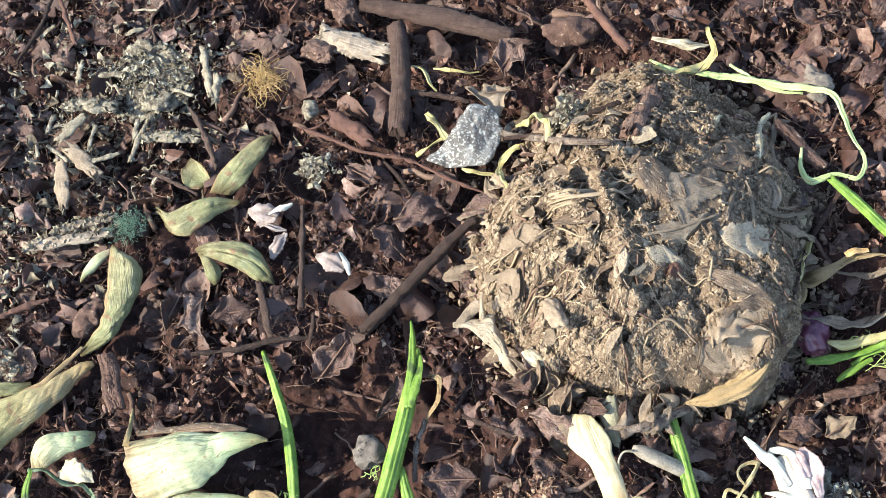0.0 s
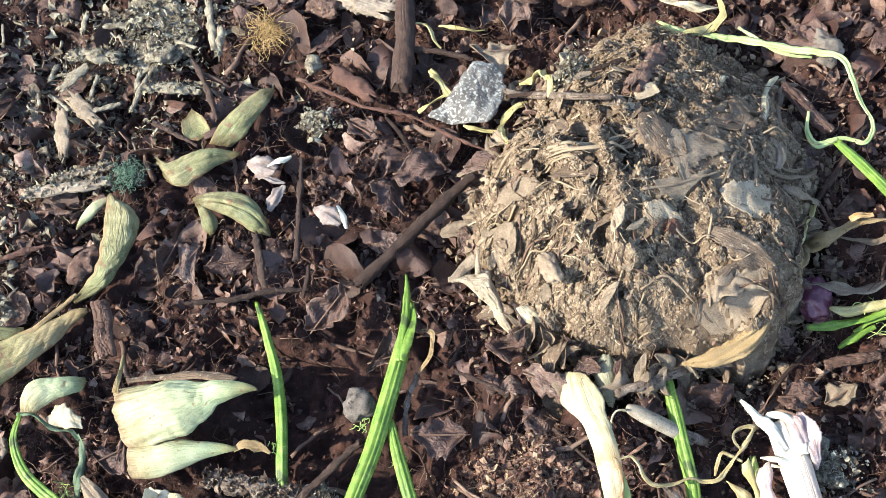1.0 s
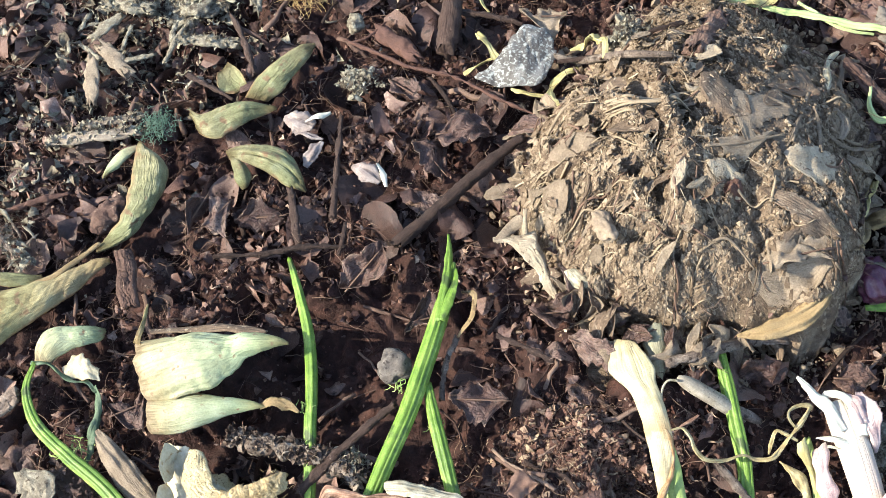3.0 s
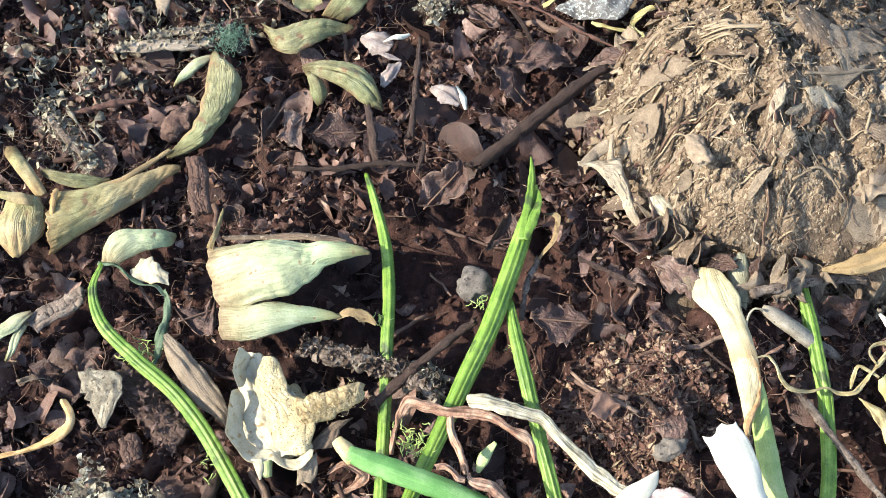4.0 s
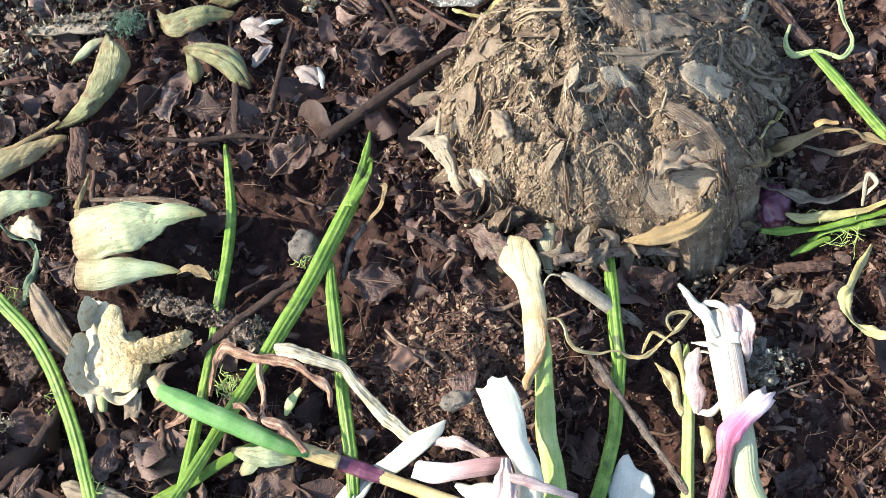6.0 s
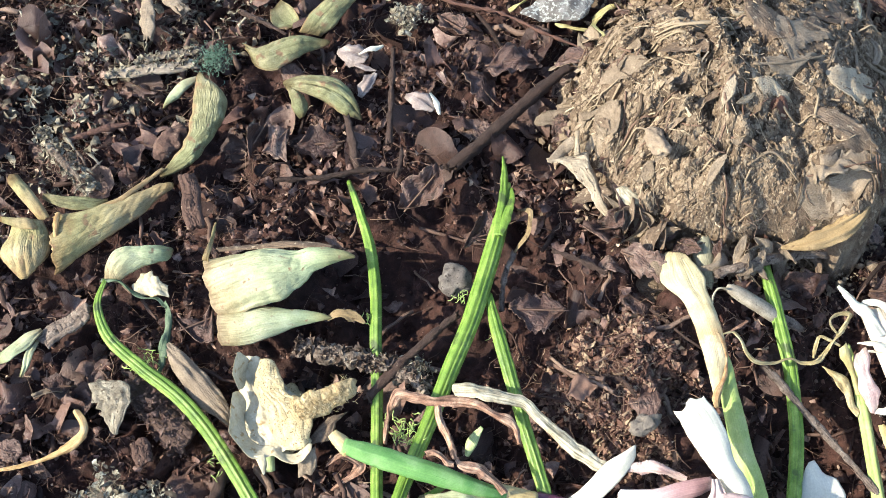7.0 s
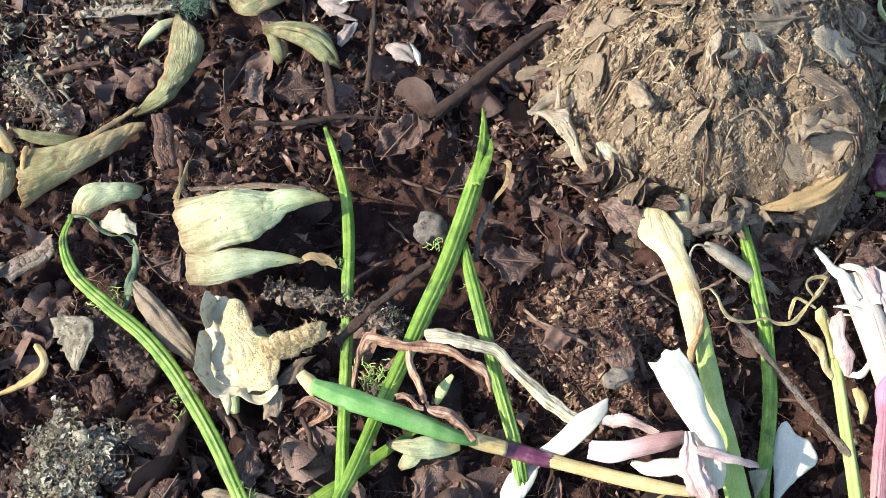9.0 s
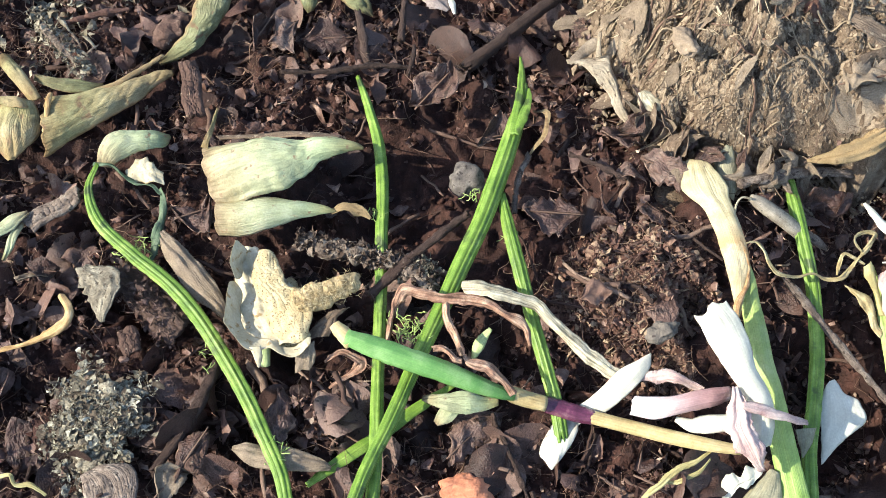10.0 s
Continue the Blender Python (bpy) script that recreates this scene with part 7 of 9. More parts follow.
withered(4, [((0.1747, 0.1079, -0.0180), (0.1759, 0.1105, -0.0180), 0.2), ((0.1797, 0.1087, -0.0180), (0.1785, 0.1113, -0.0175), 0.5), ((0.1824, 0.1134, -0.0170), (0.1808, 0.1151, -0.0170), 0.5), ((0.1833, 0.1193, -0.0160), (0.1817, 0.1192, -0.0160), 0.2)], "paper", "papery white arc")
strip("curly_dry_thread", "long curly yellow-tan dry leaf thread", [((0.1077, 0.1214, 0.0073), 0.8, 0, 25), ((0.1122, 0.1238, 0.0064), 1.6, 40, 25), ((0.1155, 0.1209, 0.0057), 2.2, 60, 25), ((0.1186, 0.1162, 0.0038), 2.2, 20, 25), ((0.1233, 0.1145, 0.0010), 2.0, -30, 25), ((0.1310, 0.1170, -0.0030), 1.8, 30, 25), ((0.1376, 0.1211, -0.0061), 2.4, 60, 25), ((0.1430, 0.1210, -0.0079), 2.6, 10, 25), ((0.1484, 0.1227, -0.0079), 2.4, -30, 25), ((0.1519, 0.1280, -0.0087), 2.4, 20, 25), ((0.1550, 0.1338, -0.0095), 2.8, 60, 25), ((0.1581, 0.1399, -0.0102), 2.6, 0, 25), ((0.1609, 0.1455, -0.0104), 3.0, -40, 25), ((0.1615, 0.1483, -0.0104), 2.4, 0, 25), ((0.1573, 0.1476, -0.0100), 2.0, 30, 25), ((0.1535, 0.1442, -0.0091), 2.0, 60, 25), ((0.1534, 0.1410, -0.0091), 1.8, 20, 25), ((0.1560, 0.1380, -0.0097), 1.2, 0, 25)], "dryyellow", 0.25, 110, nu=90, wild=0.35)
strip("curly_dry_thread", "short kinked yellow-tan thread over a longer one", [((0.1470, 0.1244, -0.0083), 1.0, 0, 25), ((0.1474, 0.1291, -0.0082), 2.2, 40, 25), ((0.1487, 0.1341, -0.0080), 1.8, 20, 25), ((0.1526, 0.1339, -0.0089), 1.8, -20, 25), ((0.1575, 0.1324, -0.0100), 1.4, 0, 25)], "dryyellow", 0.25, 112, wild=0.3)
strip("curly_dry_thread", "thin brown dry thread by a straw leaf", [((0.1043, 0.1164, 0.0061), 1.0, 0, 30), ((0.1089, 0.1195, 0.0069), 1.7, 30, 30), ((0.1133, 0.1267, 0.0055), 1.9, 20, 30), ((0.1173, 0.1307, 0.0034), 0.9, 0, 30)], "dryred", 0.4, 111)
ob = thing("grey_stem_capsule", (0.1231, 0.1410, -0.0039), "pale grey hollow stem piece with a dark broken end", "stem piece")
part("tube", tube([((0.1080, 0.1439, 0.0057), 3.1), ((0.1123, 0.1433, 0.0038), 5.8), ((0.1213, 0.1415, -0.0009), 6.3), ((0.1300, 0.1403, -0.0070), 6.4), ((0.1368, 0.1391, -0.0125), 3.7)], 0.8, 12, 0.04, 20, 24, 0.02, 11), M["greypale"], ob)
part("broken_end", tube([((0.1278, 0.1406, -0.0047), 2.7), ((0.1372, 0.1400, -0.0106), 4.6), ((0.1434, 0.1401, -0.0155), 2.3)], 0.7, 0, 0, 10, 10, 0.1, 12), M["twiggrey"], ob, "dark broken end")
part("side_thread", tube([((0.1082, 0.1422, 0.0076), 1.1), ((0.1041, 0.1411, 0.0088), 0.9), ((0.1025, 0.1373, 0.0076), 0.9), ((0.1029, 0.1336, 0.0054), 0.7)], 1, 0, 0, 12, 6, 0.05, 13), M["dry"], ob)

# ---- the purple bulb and green blades by the clod ----
single("purple_onion_bulb", lump((0.1834, 0.2128, -0.0179), (0.0072, 0.0100, 0.0072), 10, 0.06, 3), M["purple"], (0.1840, 0.2145, -0.0222), "small glossy purple onion bulb in shade", "onion")
ob = thing("green_leaf_tuft", (0.2092, 0.2092, -0.0212), "limp green and yellow leaf tuft beside the clod", "leaf tuft")
def tuft_blade(n, rows, m):
    part("blade", sheet(rows, 0.5, 40, 9, 0.06, 0.03, 120 + n, wild=0.5), M[m], ob)


tuft_blade(0, [((0.1808, 0.1982, -0.0173), 2.5, 0, 30), ((0.1907, 0.2001, -0.0159), 4.0, 0, 40), ((0.2022, 0.2039, -0.0150), 4.0, 10, 40), ((0.2176, 0.2113, -0.0135), 3.4, 0, 40), ((0.2377, 0.2236, -0.0102), 2.9, 0, 30)], "stalk")
tuft_blade(1, [((0.1893, 0.2079, -0.0137), 1.2, 0, 30), ((0.1964, 0.2070, -0.0131), 4.5, 10, 40), ((0.2055, 0.2096, -0.0121), 4.9, 0, 40), ((0.2191, 0.2145, -0.0112), 3.4, 0, 40), ((0.2336, 0.2241, -0.0079), 2.4, 0, 30)], "yellow")
tuft_blade(2, [((0.2010, 0.2007, -0.0208), 2.0, 0, 30), ((0.2115, 0.2072, -0.0169), 3.5, 0, 40), ((0.2248, 0.2127, -0.0150), 3.4, 0, 40), ((0.2402, 0.2188, -0.0133), 2.5, 0, 30)], "stalk")
tuft_blade(3, [((0.1954, 0.1930, -0.0229), 1.5, 0, 30), ((0.2016, 0.1982, -0.0213), 3.5, 0, 40), ((0.2100, 0.2037, -0.0191), 2.0, 0, 30)], "stalk")
tuft_blade(4, [((0.2196, 0.2218, -0.0080), 1.5, 0, 30), ((0.2230, 0.2261, -0.0039), 2.5, 40, 30), ((0.2188, 0.2286, -0.0027), 2.0, 20, 30), ((0.2196, 0.2172, -0.0101), 1.5, 0, 30)], "dry")
part("shreds", hairs((0.2165, 0.2081, -0.0186), 30, 10, 14, 0.5, seed=12), M["moss"], ob)
strip("yellow_dry_leaf", "tan and yellow dry leaf with a folded orange tip", [((0.1722, 0.2065, 0.0175), 1.9, 0, 20), ((0.1747, 0.2284, -0.0039), 8.0, 20, 30), ((0.1831, 0.2336, 0.0008), 8.5, 10, 40), ((0.1915, 0.2388, 0.0041), 5.5, 20, 40), ((0.1991, 0.2426, 0.0059), 5.4, 0, 40), ((0.2138, 0.2427, 0.0050), 3.9, 20, 30), ((0.2322, 0.2422, 0.0027), 3.4, 0, 30)], "ochre", 0.5, 130)
strip("orange_leaf_tip", "crumpled orange leaf tip on a dry leaf", [((0.1932, 0.2408, 0.0071), 2.5, 0, 30), ((0.1967, 0.2429, 0.0090), 4.4, 20, 40), ((0.2020, 0.2444, 0.0087), 2.5, 0, 30)], "orange", 0.5, 131)
strip("brown_dry_leaf", "long brown withered leaf behind the purple bulb", [((0.1762, 0.2200, -0.0138), 2.5, 0, 30), ((0.1891, 0.2176, -0.0129), 6.5, 10, 40), ((0.2038, 0.2179, -0.0118), 7.5, 0, 40), ((0.2145, 0.2240, -0.0090), 4.9, -10, 40), ((0.2200, 0.2314, -0.0064), 2.0, 0, 30)], "clodleaf", 0.5, 132)
strip("brown_dry_leaf", "faded brown leaf strip in the shade", [((0.1903, 0.2376, -0.0044), 1.5, 0, 30), ((0.1991, 0.2364, -0.0039), 3.0, 10, 40), ((0.2117, 0.2401, -0.0022), 3.0, 0, 40), ((0.2213, 0.2467, -0.0014), 2.0, 0, 30)], "clodleaf", 0.5, 133)
strip("yellow_leaf_end", "short yellow-green leaf end beside the clod", [((0.1723, 0.2230, 0.0176), 1.9, 0, 30), ((0.1743, 0.2355, 0.0103), 4.0, 10, 40), ((0.1767, 0.2471, 0.0028), 3.0, 0, 30)], "yellow", 0.5, 134)
strip("pale_green_leaf_curl", "pale green curved leaf strip on bare soil", [((0.2279, 0.2036, -0.0180), 1.5, 0, 30), ((0.2229, 0.1892, -0.0180), 4.4, 20, 40), ((0.2207, 0.1752, -0.0170), 5.3, 30, 40), ((0.2261, 0.1670, -0.0180), 5.3, 20, 40), ((0.2368, 0.1635, -0.0191), 4.7, 10, 40), ((0.2511, 0.1615, -0.0201), 4.2, 0, 30)], "yellow", 0.5, 135)

# ---- strips and leaf along the clod's far side ----
strip("long_green_leaf_strip", "long pale green leaf strip bent into a yellow loop", [((0.1003, 0.3339, 0.0080), 1.6, 0, 30), ((0.1098, 0.3255, 0.0155), 2.9, 10, 30), ((0.1219, 0.3280, 0.0089), 2.9, 0, 30), ((0.1403, 0.3270, 0.0089), 4.6, 0, 40), ((0.1638, 0.3246, 0.0089), 4.4, 0, 40), ((0.1844, 0.3220, 0.0090), 3.8, 0, 40), ((0.1902, 0.3122, 0.0089), 2.9, 20, 30), ((0.1949, 0.2992, 0.0089), 2.6, 30, 30), ((0.2001, 0.2880, 0.0090), 2.6, 10, 30), ((0.1972, 0.2791, 0.0089), 2.5, 20, 30), ((0.1873, 0.2801, 0.0090), 2.6, 0, 30), ((0.1768, 0.2752, 0.0089), 3.6, 0, 30), ((0.1724, 0.2811, 0.0090), 2.8, 30, 30), ((0.1721, 0.2928, 0.0080), 1.6, 20, 30)], "stalkpale", 0.5, 140, nu=80, wild=0.3)
strip("yellow_leaf_strip", "curled yellow leaf strip with a brown tip", [((0.0977, 0.3337, 0.0060), 2.2, 0, 30), ((0.1099, 0.3237, 0.0153), 3.7, 20, 30), ((0.1230, 0.3300, 0.0100), 4.8, 10, 40), ((0.1296, 0.3374, 0.0110), 4.8, 30, 40), ((0.1286, 0.3462, 0.0109), 3.8, 30, 40), ((0.1261, 0.3538, 0.0099), 1.4, 0, 30)], "yellow", 0.5, 141)
strip("pale_leaf_scrap", "flat pale tan leaf scrap on soil", [((0.1006, 0.3493, 0.0050), 2.2, 0, 20), ((0.1116, 0.3456, 0.0060), 6.5, 0, 30), ((0.1237, 0.3459, 0.0050), 4.9, 0, 30), ((0.1296, 0.3483, 0.0040), 1.6, 0, 20)], "dry", 0.5, 142)
strip("thin_green_thread", "thin pale green leaf thread", [((0.1376, 0.3356, 0.0060), 1.6, 0, 20), ((0.1456, 0.3306, 0.0069), 2.1, 0, 20), ((0.1590, 0.3229, 0.0070), 1.9, 0, 20), ((0.1722, 0.3234, 0.0049), 1.3, 0, 20)], "stalkpale", 0.4, 143)
strip("yellow_leaf_strip", "folded yellow-green leaf bit over a twig", [((0.0401, 0.2945, 0.0060), 2.1, 0, 30), ((0.0471, 0.2961, 0.0089), 4.8, 20, 40), ((0.0563, 0.2847, 0.0290), 5.1, 20, 40), ((0.0592, 0.2730, 0.0321), 2.5, 10, 40)], "yellow", 0.5, 144)
strip("yellow_leaf_strip", "narrow yellow leaf strip under a mouldy leaf", [((0.0445, 0.2867, 0.0040), 2.7, 0, 30), ((0.0381, 0.2796, 0.0049), 5.3, 0, 40), ((0.0354, 0.2715, 0.0049), 3.7, 0, 40), ((0.0415, 0.2547, 0.0203), 1.5, 0, 30)], "yellow", 0.5, 145)
strip("yellow_leaf_strip", "small pale yellow leaf sliver", [((0.0181, 0.2710, 0.0030), 1.3, 0, 30), ((0.0262, 0.2670, 0.0039), 3.2, 0, 40), ((0.0347, 0.2678, 0.0040), 1.6, 0, 30)], "yellow", 0.5, 146)
strip("yellow_leaf_strip", "bright yellow leaf chip beside a mouldy leaf", [((-0.0031, 0.2988, 0.0050), 3.8, 0, 30), ((0.0020, 0.2912, 0.0059), 5.4, 0, 30), ((0.0078, 0.2842, 0.0050), 3.8, 0, 30)], "yellow", 0.5, 147)
strip("yellow_leaf_strip", "dull yellow leaf sliver on litter", [((-0.0054, 0.2756, 0.0030), 2.2, 0, 30), ((0.0007, 0.2799, 0.0039), 3.8, 0, 30), ((0.0067, 0.2853, 0.0039), 2.2, 0, 30)], "yellow", 0.5, 148)
strip("dry_thread", "thin curled yellow-tan thread", [((-0.0281, 0.3281, 0.0030), 1.1, 0, 20), ((-0.0184, 0.3237, 0.0050), 1.7, 20, 20), ((-0.0097, 0.3225, 0.0050), 2.2, 20, 20), ((-0.0047, 0.3161, 0.0040), 1.9, 20, 20), ((-0.0000, 0.3123, 0.0030), 1.1, 0, 20)], "yellow", 0.4, 149)
strip("dry_thread", "short tan leaf thread", [((-0.0036, 0.3236, 0.0030), 1.4, 0, 20), ((0.0079, 0.3226, 0.0049), 2.5, 20, 20), ((0.0188, 0.3235, 0.0029), 1.4, 0, 20)], "yellow", 0.4, 150)
strip("ochre_pointed_leaf", "pointed ochre leaf propped against the clod", [((0.1285, 0.1661, 0.0059), 1.4, 0, 20), ((0.1395, 0.1684, 0.0090), 8.1, -10, 30), ((0.1502, 0.1741, 0.0120), 10.0, -15, 35), ((0.1577, 0.1812, 0.0149), 8.1, -20, 35), ((0.1619, 0.1874, 0.0180), 1.4, -10, 20)], "ochre", 0.6, 151, nv=11, wild=0.25)
ob = thing("crumpled_dry_leaf", (0.0450, 0.1830, 0.0050), "cream folded dry leaf leaning on the clod's foot", "dry leaf")
part("leaf_blade", spanned([((0.0264, 0.1888, 0.0160), (0.0274, 0.1862, 0.0160), 0.2), ((0.0317, 0.1906, 0.0160), (0.0329, 0.1866, 0.0160), 0.5), ((0.0371, 0.1915, 0.0160), (0.0372, 0.1841, 0.0145), 1), ((0.0422, 0.1948, 0.0150), (0.0403, 0.1819, 0.0130), 1.6), ((0.0447, 0.1899, 0.0130), (0.0431, 0.1811, 0.0110), 1.6), ((0.0476, 0.1870, 0.0100), (0.0456, 0.1788, 0.0090), 1.2), ((0.0507, 0.1818, 0.0070), (0.0477, 0.1761, 0.0070), 0.9), ((0.0534, 0.1765, 0.0050), (0.0505, 0.1731, 0.0050), 0.6), ((0.0557, 0.1722, 0.0030), (0.0548, 0.1709, 0.0030), 0.1)], 0.3, 90, 21, 0.14, 152, 0.3, 0.6, (1, 1), fold=0.9), M["clodpale"], ob)
part("torn_flap", spanned([((0.0267, 0.1875, 0.0155), (0.0283, 0.1865, 0.0150), 0.2), ((0.0300, 0.1946, 0.0170), (0.0334, 0.1915, 0.0160), 0.8), ((0.0331, 0.1974, 0.0180), (0.0366, 0.1938, 0.0170), 0.8), ((0.0353, 0.1978, 0.0190), (0.0376, 0.1956, 0.0180), 0.3)], 0.3, 40, 15, 0.2, 154, 0.4, 0.8, (1, 1.5)), M["clodleaf"], ob, "tan torn flap")
part("torn_flap", spanned([((0.0362, 0.2006, 0.0210), (0.0378, 0.2010, 0.0210), 0.2), ((0.0369, 0.1953, 0.0190), (0.0386, 0.1958, 0.0190), 0.5), ((0.0367, 0.1908, 0.0165), (0.0401, 0.1927, 0.0165), 0.6)], 0.3, 30, 9, 0.2, 155, 0.3, 0.5), M["clodpale"], ob, "narrow upright shred")
single("crumpled_dry_leaf", spanned([((0.0560, 0.1789, 0.0140), (0.0589, 0.1815, 0.0140), 0.3), ((0.0577, 0.1754, 0.0110), (0.0666, 0.1802, 0.0120), 1.5), ((0.0635, 0.1741, 0.0070), (0.0725, 0.1782, 0.0080), 1.5), ((0.0711, 0.1732, 0.0050), (0.0757, 0.1749, 0.0050), 0.3)], 0.6, 50, 19, 0.14, 153, 0.7, 1.6, (1.5, 1)), M["dry"], (0.0650, 0.1770, 0.0040), "cream torn leaf scrap under the clod's rim", "dry leaf")
ob = thing("mouldy_grey_leaf", (0.0183, 0.2883, 0.0010), "grey leaf dusted with white mould on a twig stalk", "dead leaf")
part("leaf_blade", spanned([((0.0009, 0.2728, 0.0050), (0.0019, 0.2715, 0.0050), 0.1), ((0.0078, 0.2811, 0.0070), (0.0136, 0.2692, 0.0060), 1), ((0.0117, 0.2883, 0.0090), (0.0240, 0.2706, 0.0070), 1.4), ((0.0143, 0.2959, 0.0100), (0.0310, 0.2727, 0.0070), 1.4), ((0.0185, 0.3014, 0.0090), (0.0342, 0.2854, 0.0060), 1), ((0.0255, 0.3022, 0.0070), (0.0354, 0.2933, 0.0060), 0.3)], 0.7, 60, 35, 0.07, 154, 0.3, 1.3, (0.5, 2)), M["mould"], ob)
part("leaf_stalk", tube([((0.0335, 0.2895, 0.0060), 2.9), ((0.0458, 0.2880, 0.0069), 3.2), ((0.0671, 0.2665, 0.0452), 3.2), ((0.0869, 0.2625, 0.0545), 2.6)], 1, 0, 0, 18, 8, 0.06, 14), M["twiggrey"], ob, "straight grey-brown leaf stalk")
part("second_stalk", tube([((0.0354, 0.2878, 0.0040), 2.1), ((0.0518, 0.2847, 0.0153), 2.4), ((0.0718, 0.2690, 0.0435), 2.0)], 1, 0, 0, 14, 8, 0.06, 15), M["twig"], ob)

# ---- white petals and pale scraps ----
def petals(label, sheets, at, m="pinkpeel", name="withered_petals"):
    ob = thing(name, at, label, "petals")
    for n, rows in enumerate(sheets):
        part("petal", sheet(rows, 0.4, 24, 11, 0.14, 0.06, 160 + n, wild=0.5, crumple=0.8), M["petal" if n != 1 else "paper"], ob)


petals("withered pinkish white petals on dark litter", [
    [((-0.0802, 0.2392, 0.0040), 3.2, 0, 30), ((-0.0728, 0.2377, 0.0050), 11.2, 0, 30), ((-0.0657, 0.2359, 0.0040), 5.3, 0, 30)],
    [((-0.0687, 0.2364, 0.0059), 2.1, 0, 30), ((-0.0641, 0.2388, 0.0080), 4.8, 20, 40), ((-0.0588, 0.2428, 0.0070), 1.6, 0, 30)],
    [((-0.0697, 0.2321, 0.0050), 2.6, 0, 30), ((-0.0642, 0.2304, 0.0060), 3.2, 0, 40), ((-0.0595, 0.2301, 0.0050), 1.3, 0, 30)],
    [((-0.0648, 0.2160, 0.0029), 2.6, 0, 30), ((-0.0622, 0.2220, 0.0050), 6.3, 0, 40), ((-0.0601, 0.2289, 0.0049), 2.6, 0, 30)]], (-0.0688, 0.2354, -0.0001))
petals("single pink-white withered petal", [
    [((-0.0436, 0.2194, 0.0039), 2.6, 0, 30), ((-0.0360, 0.2164, 0.0059), 8.8, 10, 40), ((-0.0295, 0.2128, 0.0040), 3.6, 0, 30)],
    [((-0.0329, 0.2206, 0.0049), 2.1, 0, 30), ((-0.0286, 0.2154, 0.0059), 3.1, 0, 40), ((-0.0263, 0.2104, 0.0050), 1.5, 0, 30)]], (-0.0360, 0.2182, -0.0001))

# ---- golden root tangle, green fuzz ----
ob = thing("golden_root_tangle", (-0.0890, 0.3104, 0.0020), "tangle of golden hair-like dry roots", "root tangle")
part("root_hairs", hairs((-0.0870, 0.3097, 0.0050), 130, 9, 20, 0.34, seed=20, curly=1.9, up=0.8), M["hair"], ob)
KEEP.append((*(-0.0868, 0.3088, 0.0050)[:2], 0.012))
ob = thing("green_mould_tuft", (-0.1373, 0.2264, 0.0020), "dark blue-green fuzzy mould tuft", "mould tuft")
part("fuzz", hairs((-0.1363, 0.2250, 0.0040), 300, 8, 5, 0.26, seed=21, curly=2, up=1), M["fuzz"], ob)
KEEP.append((*(-0.1363, 0.2250, 0.0040)[:2], 0.008))

# ---- stones ----
def stone(label, at, size, turn=0, seed=0, m="stone", rough=0.1, name="pebble"):
    return single(name, lump(at, size, turn, rough, seed), M[m], at, label, "stone")


stone("round grey speckled pebble beside a green stalk", (-0.0041, 0.1307, 0.0022), (0.0066, 0.0070, 0.006), 0, 1, "shadedstone", 0.04)
stone("orange-red brick fragment half buried in litter", (0.0206, 0.0070, -0.0101), (0.009, 0.006, 0.005), 10, 2, "brick", 0.15, "brick_fragment")
stone("small white mouldy pebble", (-0.0613, 0.2966, 0.0019), (0.0042, 0.0048, 0.004), 0, 3, "crust")
stone("grey oval pebble on the crumbly hump", (0.0817, 0.0802, 0.0006), (0.0065, 0.0032, 0.003), 32, 4)
stone("dull brown pebble on the bed", (0.1789, 0.3307, 0.0020), (0.007, 0.009, 0.005), 20, 5)
stone("dark oval stone under a curved bract", (-0.1438, 0.1788, 0.0020), (0.006, 0.010, 0.006), -30, 6, "bark")
stone("tan buried pebble on the bed", (0.0606, 0.3512, 0.0029), (0.013, 0.007, 0.006), 8, 8, "bark")
stone("small pinkish root bulb stuck in the clod", (0.0709, 0.1883, 0.0396), (0.0042, 0.008, 0.004), 35, 7, "clodleaf")

# ---- wood chips and bark ----
def chip(label, a, b, w, high=0.35, m="chip", seed=0, name="wood_chip"):
    """A splinter or bark piece from a to b, w mm wide."""
    a, b = np.array(a), np.array(b)
    mid = (a + b) / 2
    if name == "bark_slab":
        d = (b - a) / np.linalg.norm(b - a)
        n = np.array([-d[1], d[0], 0]) * w / 2000
        rows = [(tuple(a * (1 - k) + b * k + n * f), tuple(a * (1 - k) + b * k - n * g), w * 0.12) for k, f, g in ((0, 0.8, 0.9), (0.3, 1.0, 0.9), (0.6, 0.9, 1.1), (1, 0.85, 0.8))]
        return single(name, spanned(rows, w * high * 0.6, 50, 23, 0.12, seed, 1.0, 1.2, (0.16 * w, 0.16 * w), grit=0.35), M[m], tuple(mid), label, "wood piece", "wood pieces")
    rows = [(tuple(a), w * 0.85), (tuple(a * 0.8 + b * 0.2), w), (tuple(mid + (0, 0, 0.0006)), w * 1.05), (tuple(a * 0.25 + b * 0.75), w * 0.95), (tuple(b), w * 0.88)]
    return single(name, tube([(p, v * (0.88 + 0.24 * ((seed * 7 + n * 5) % 10) / 10)) for n, (p, v) in enumerate(rows)], high, 3, 0.07, 44, 24, 0.012, seed, snap=0.4, gnarl=(0.26 if m == "crustdark" else 0.15) * w), M[m], tuple(mid), label, "wood piece", "wood pieces")


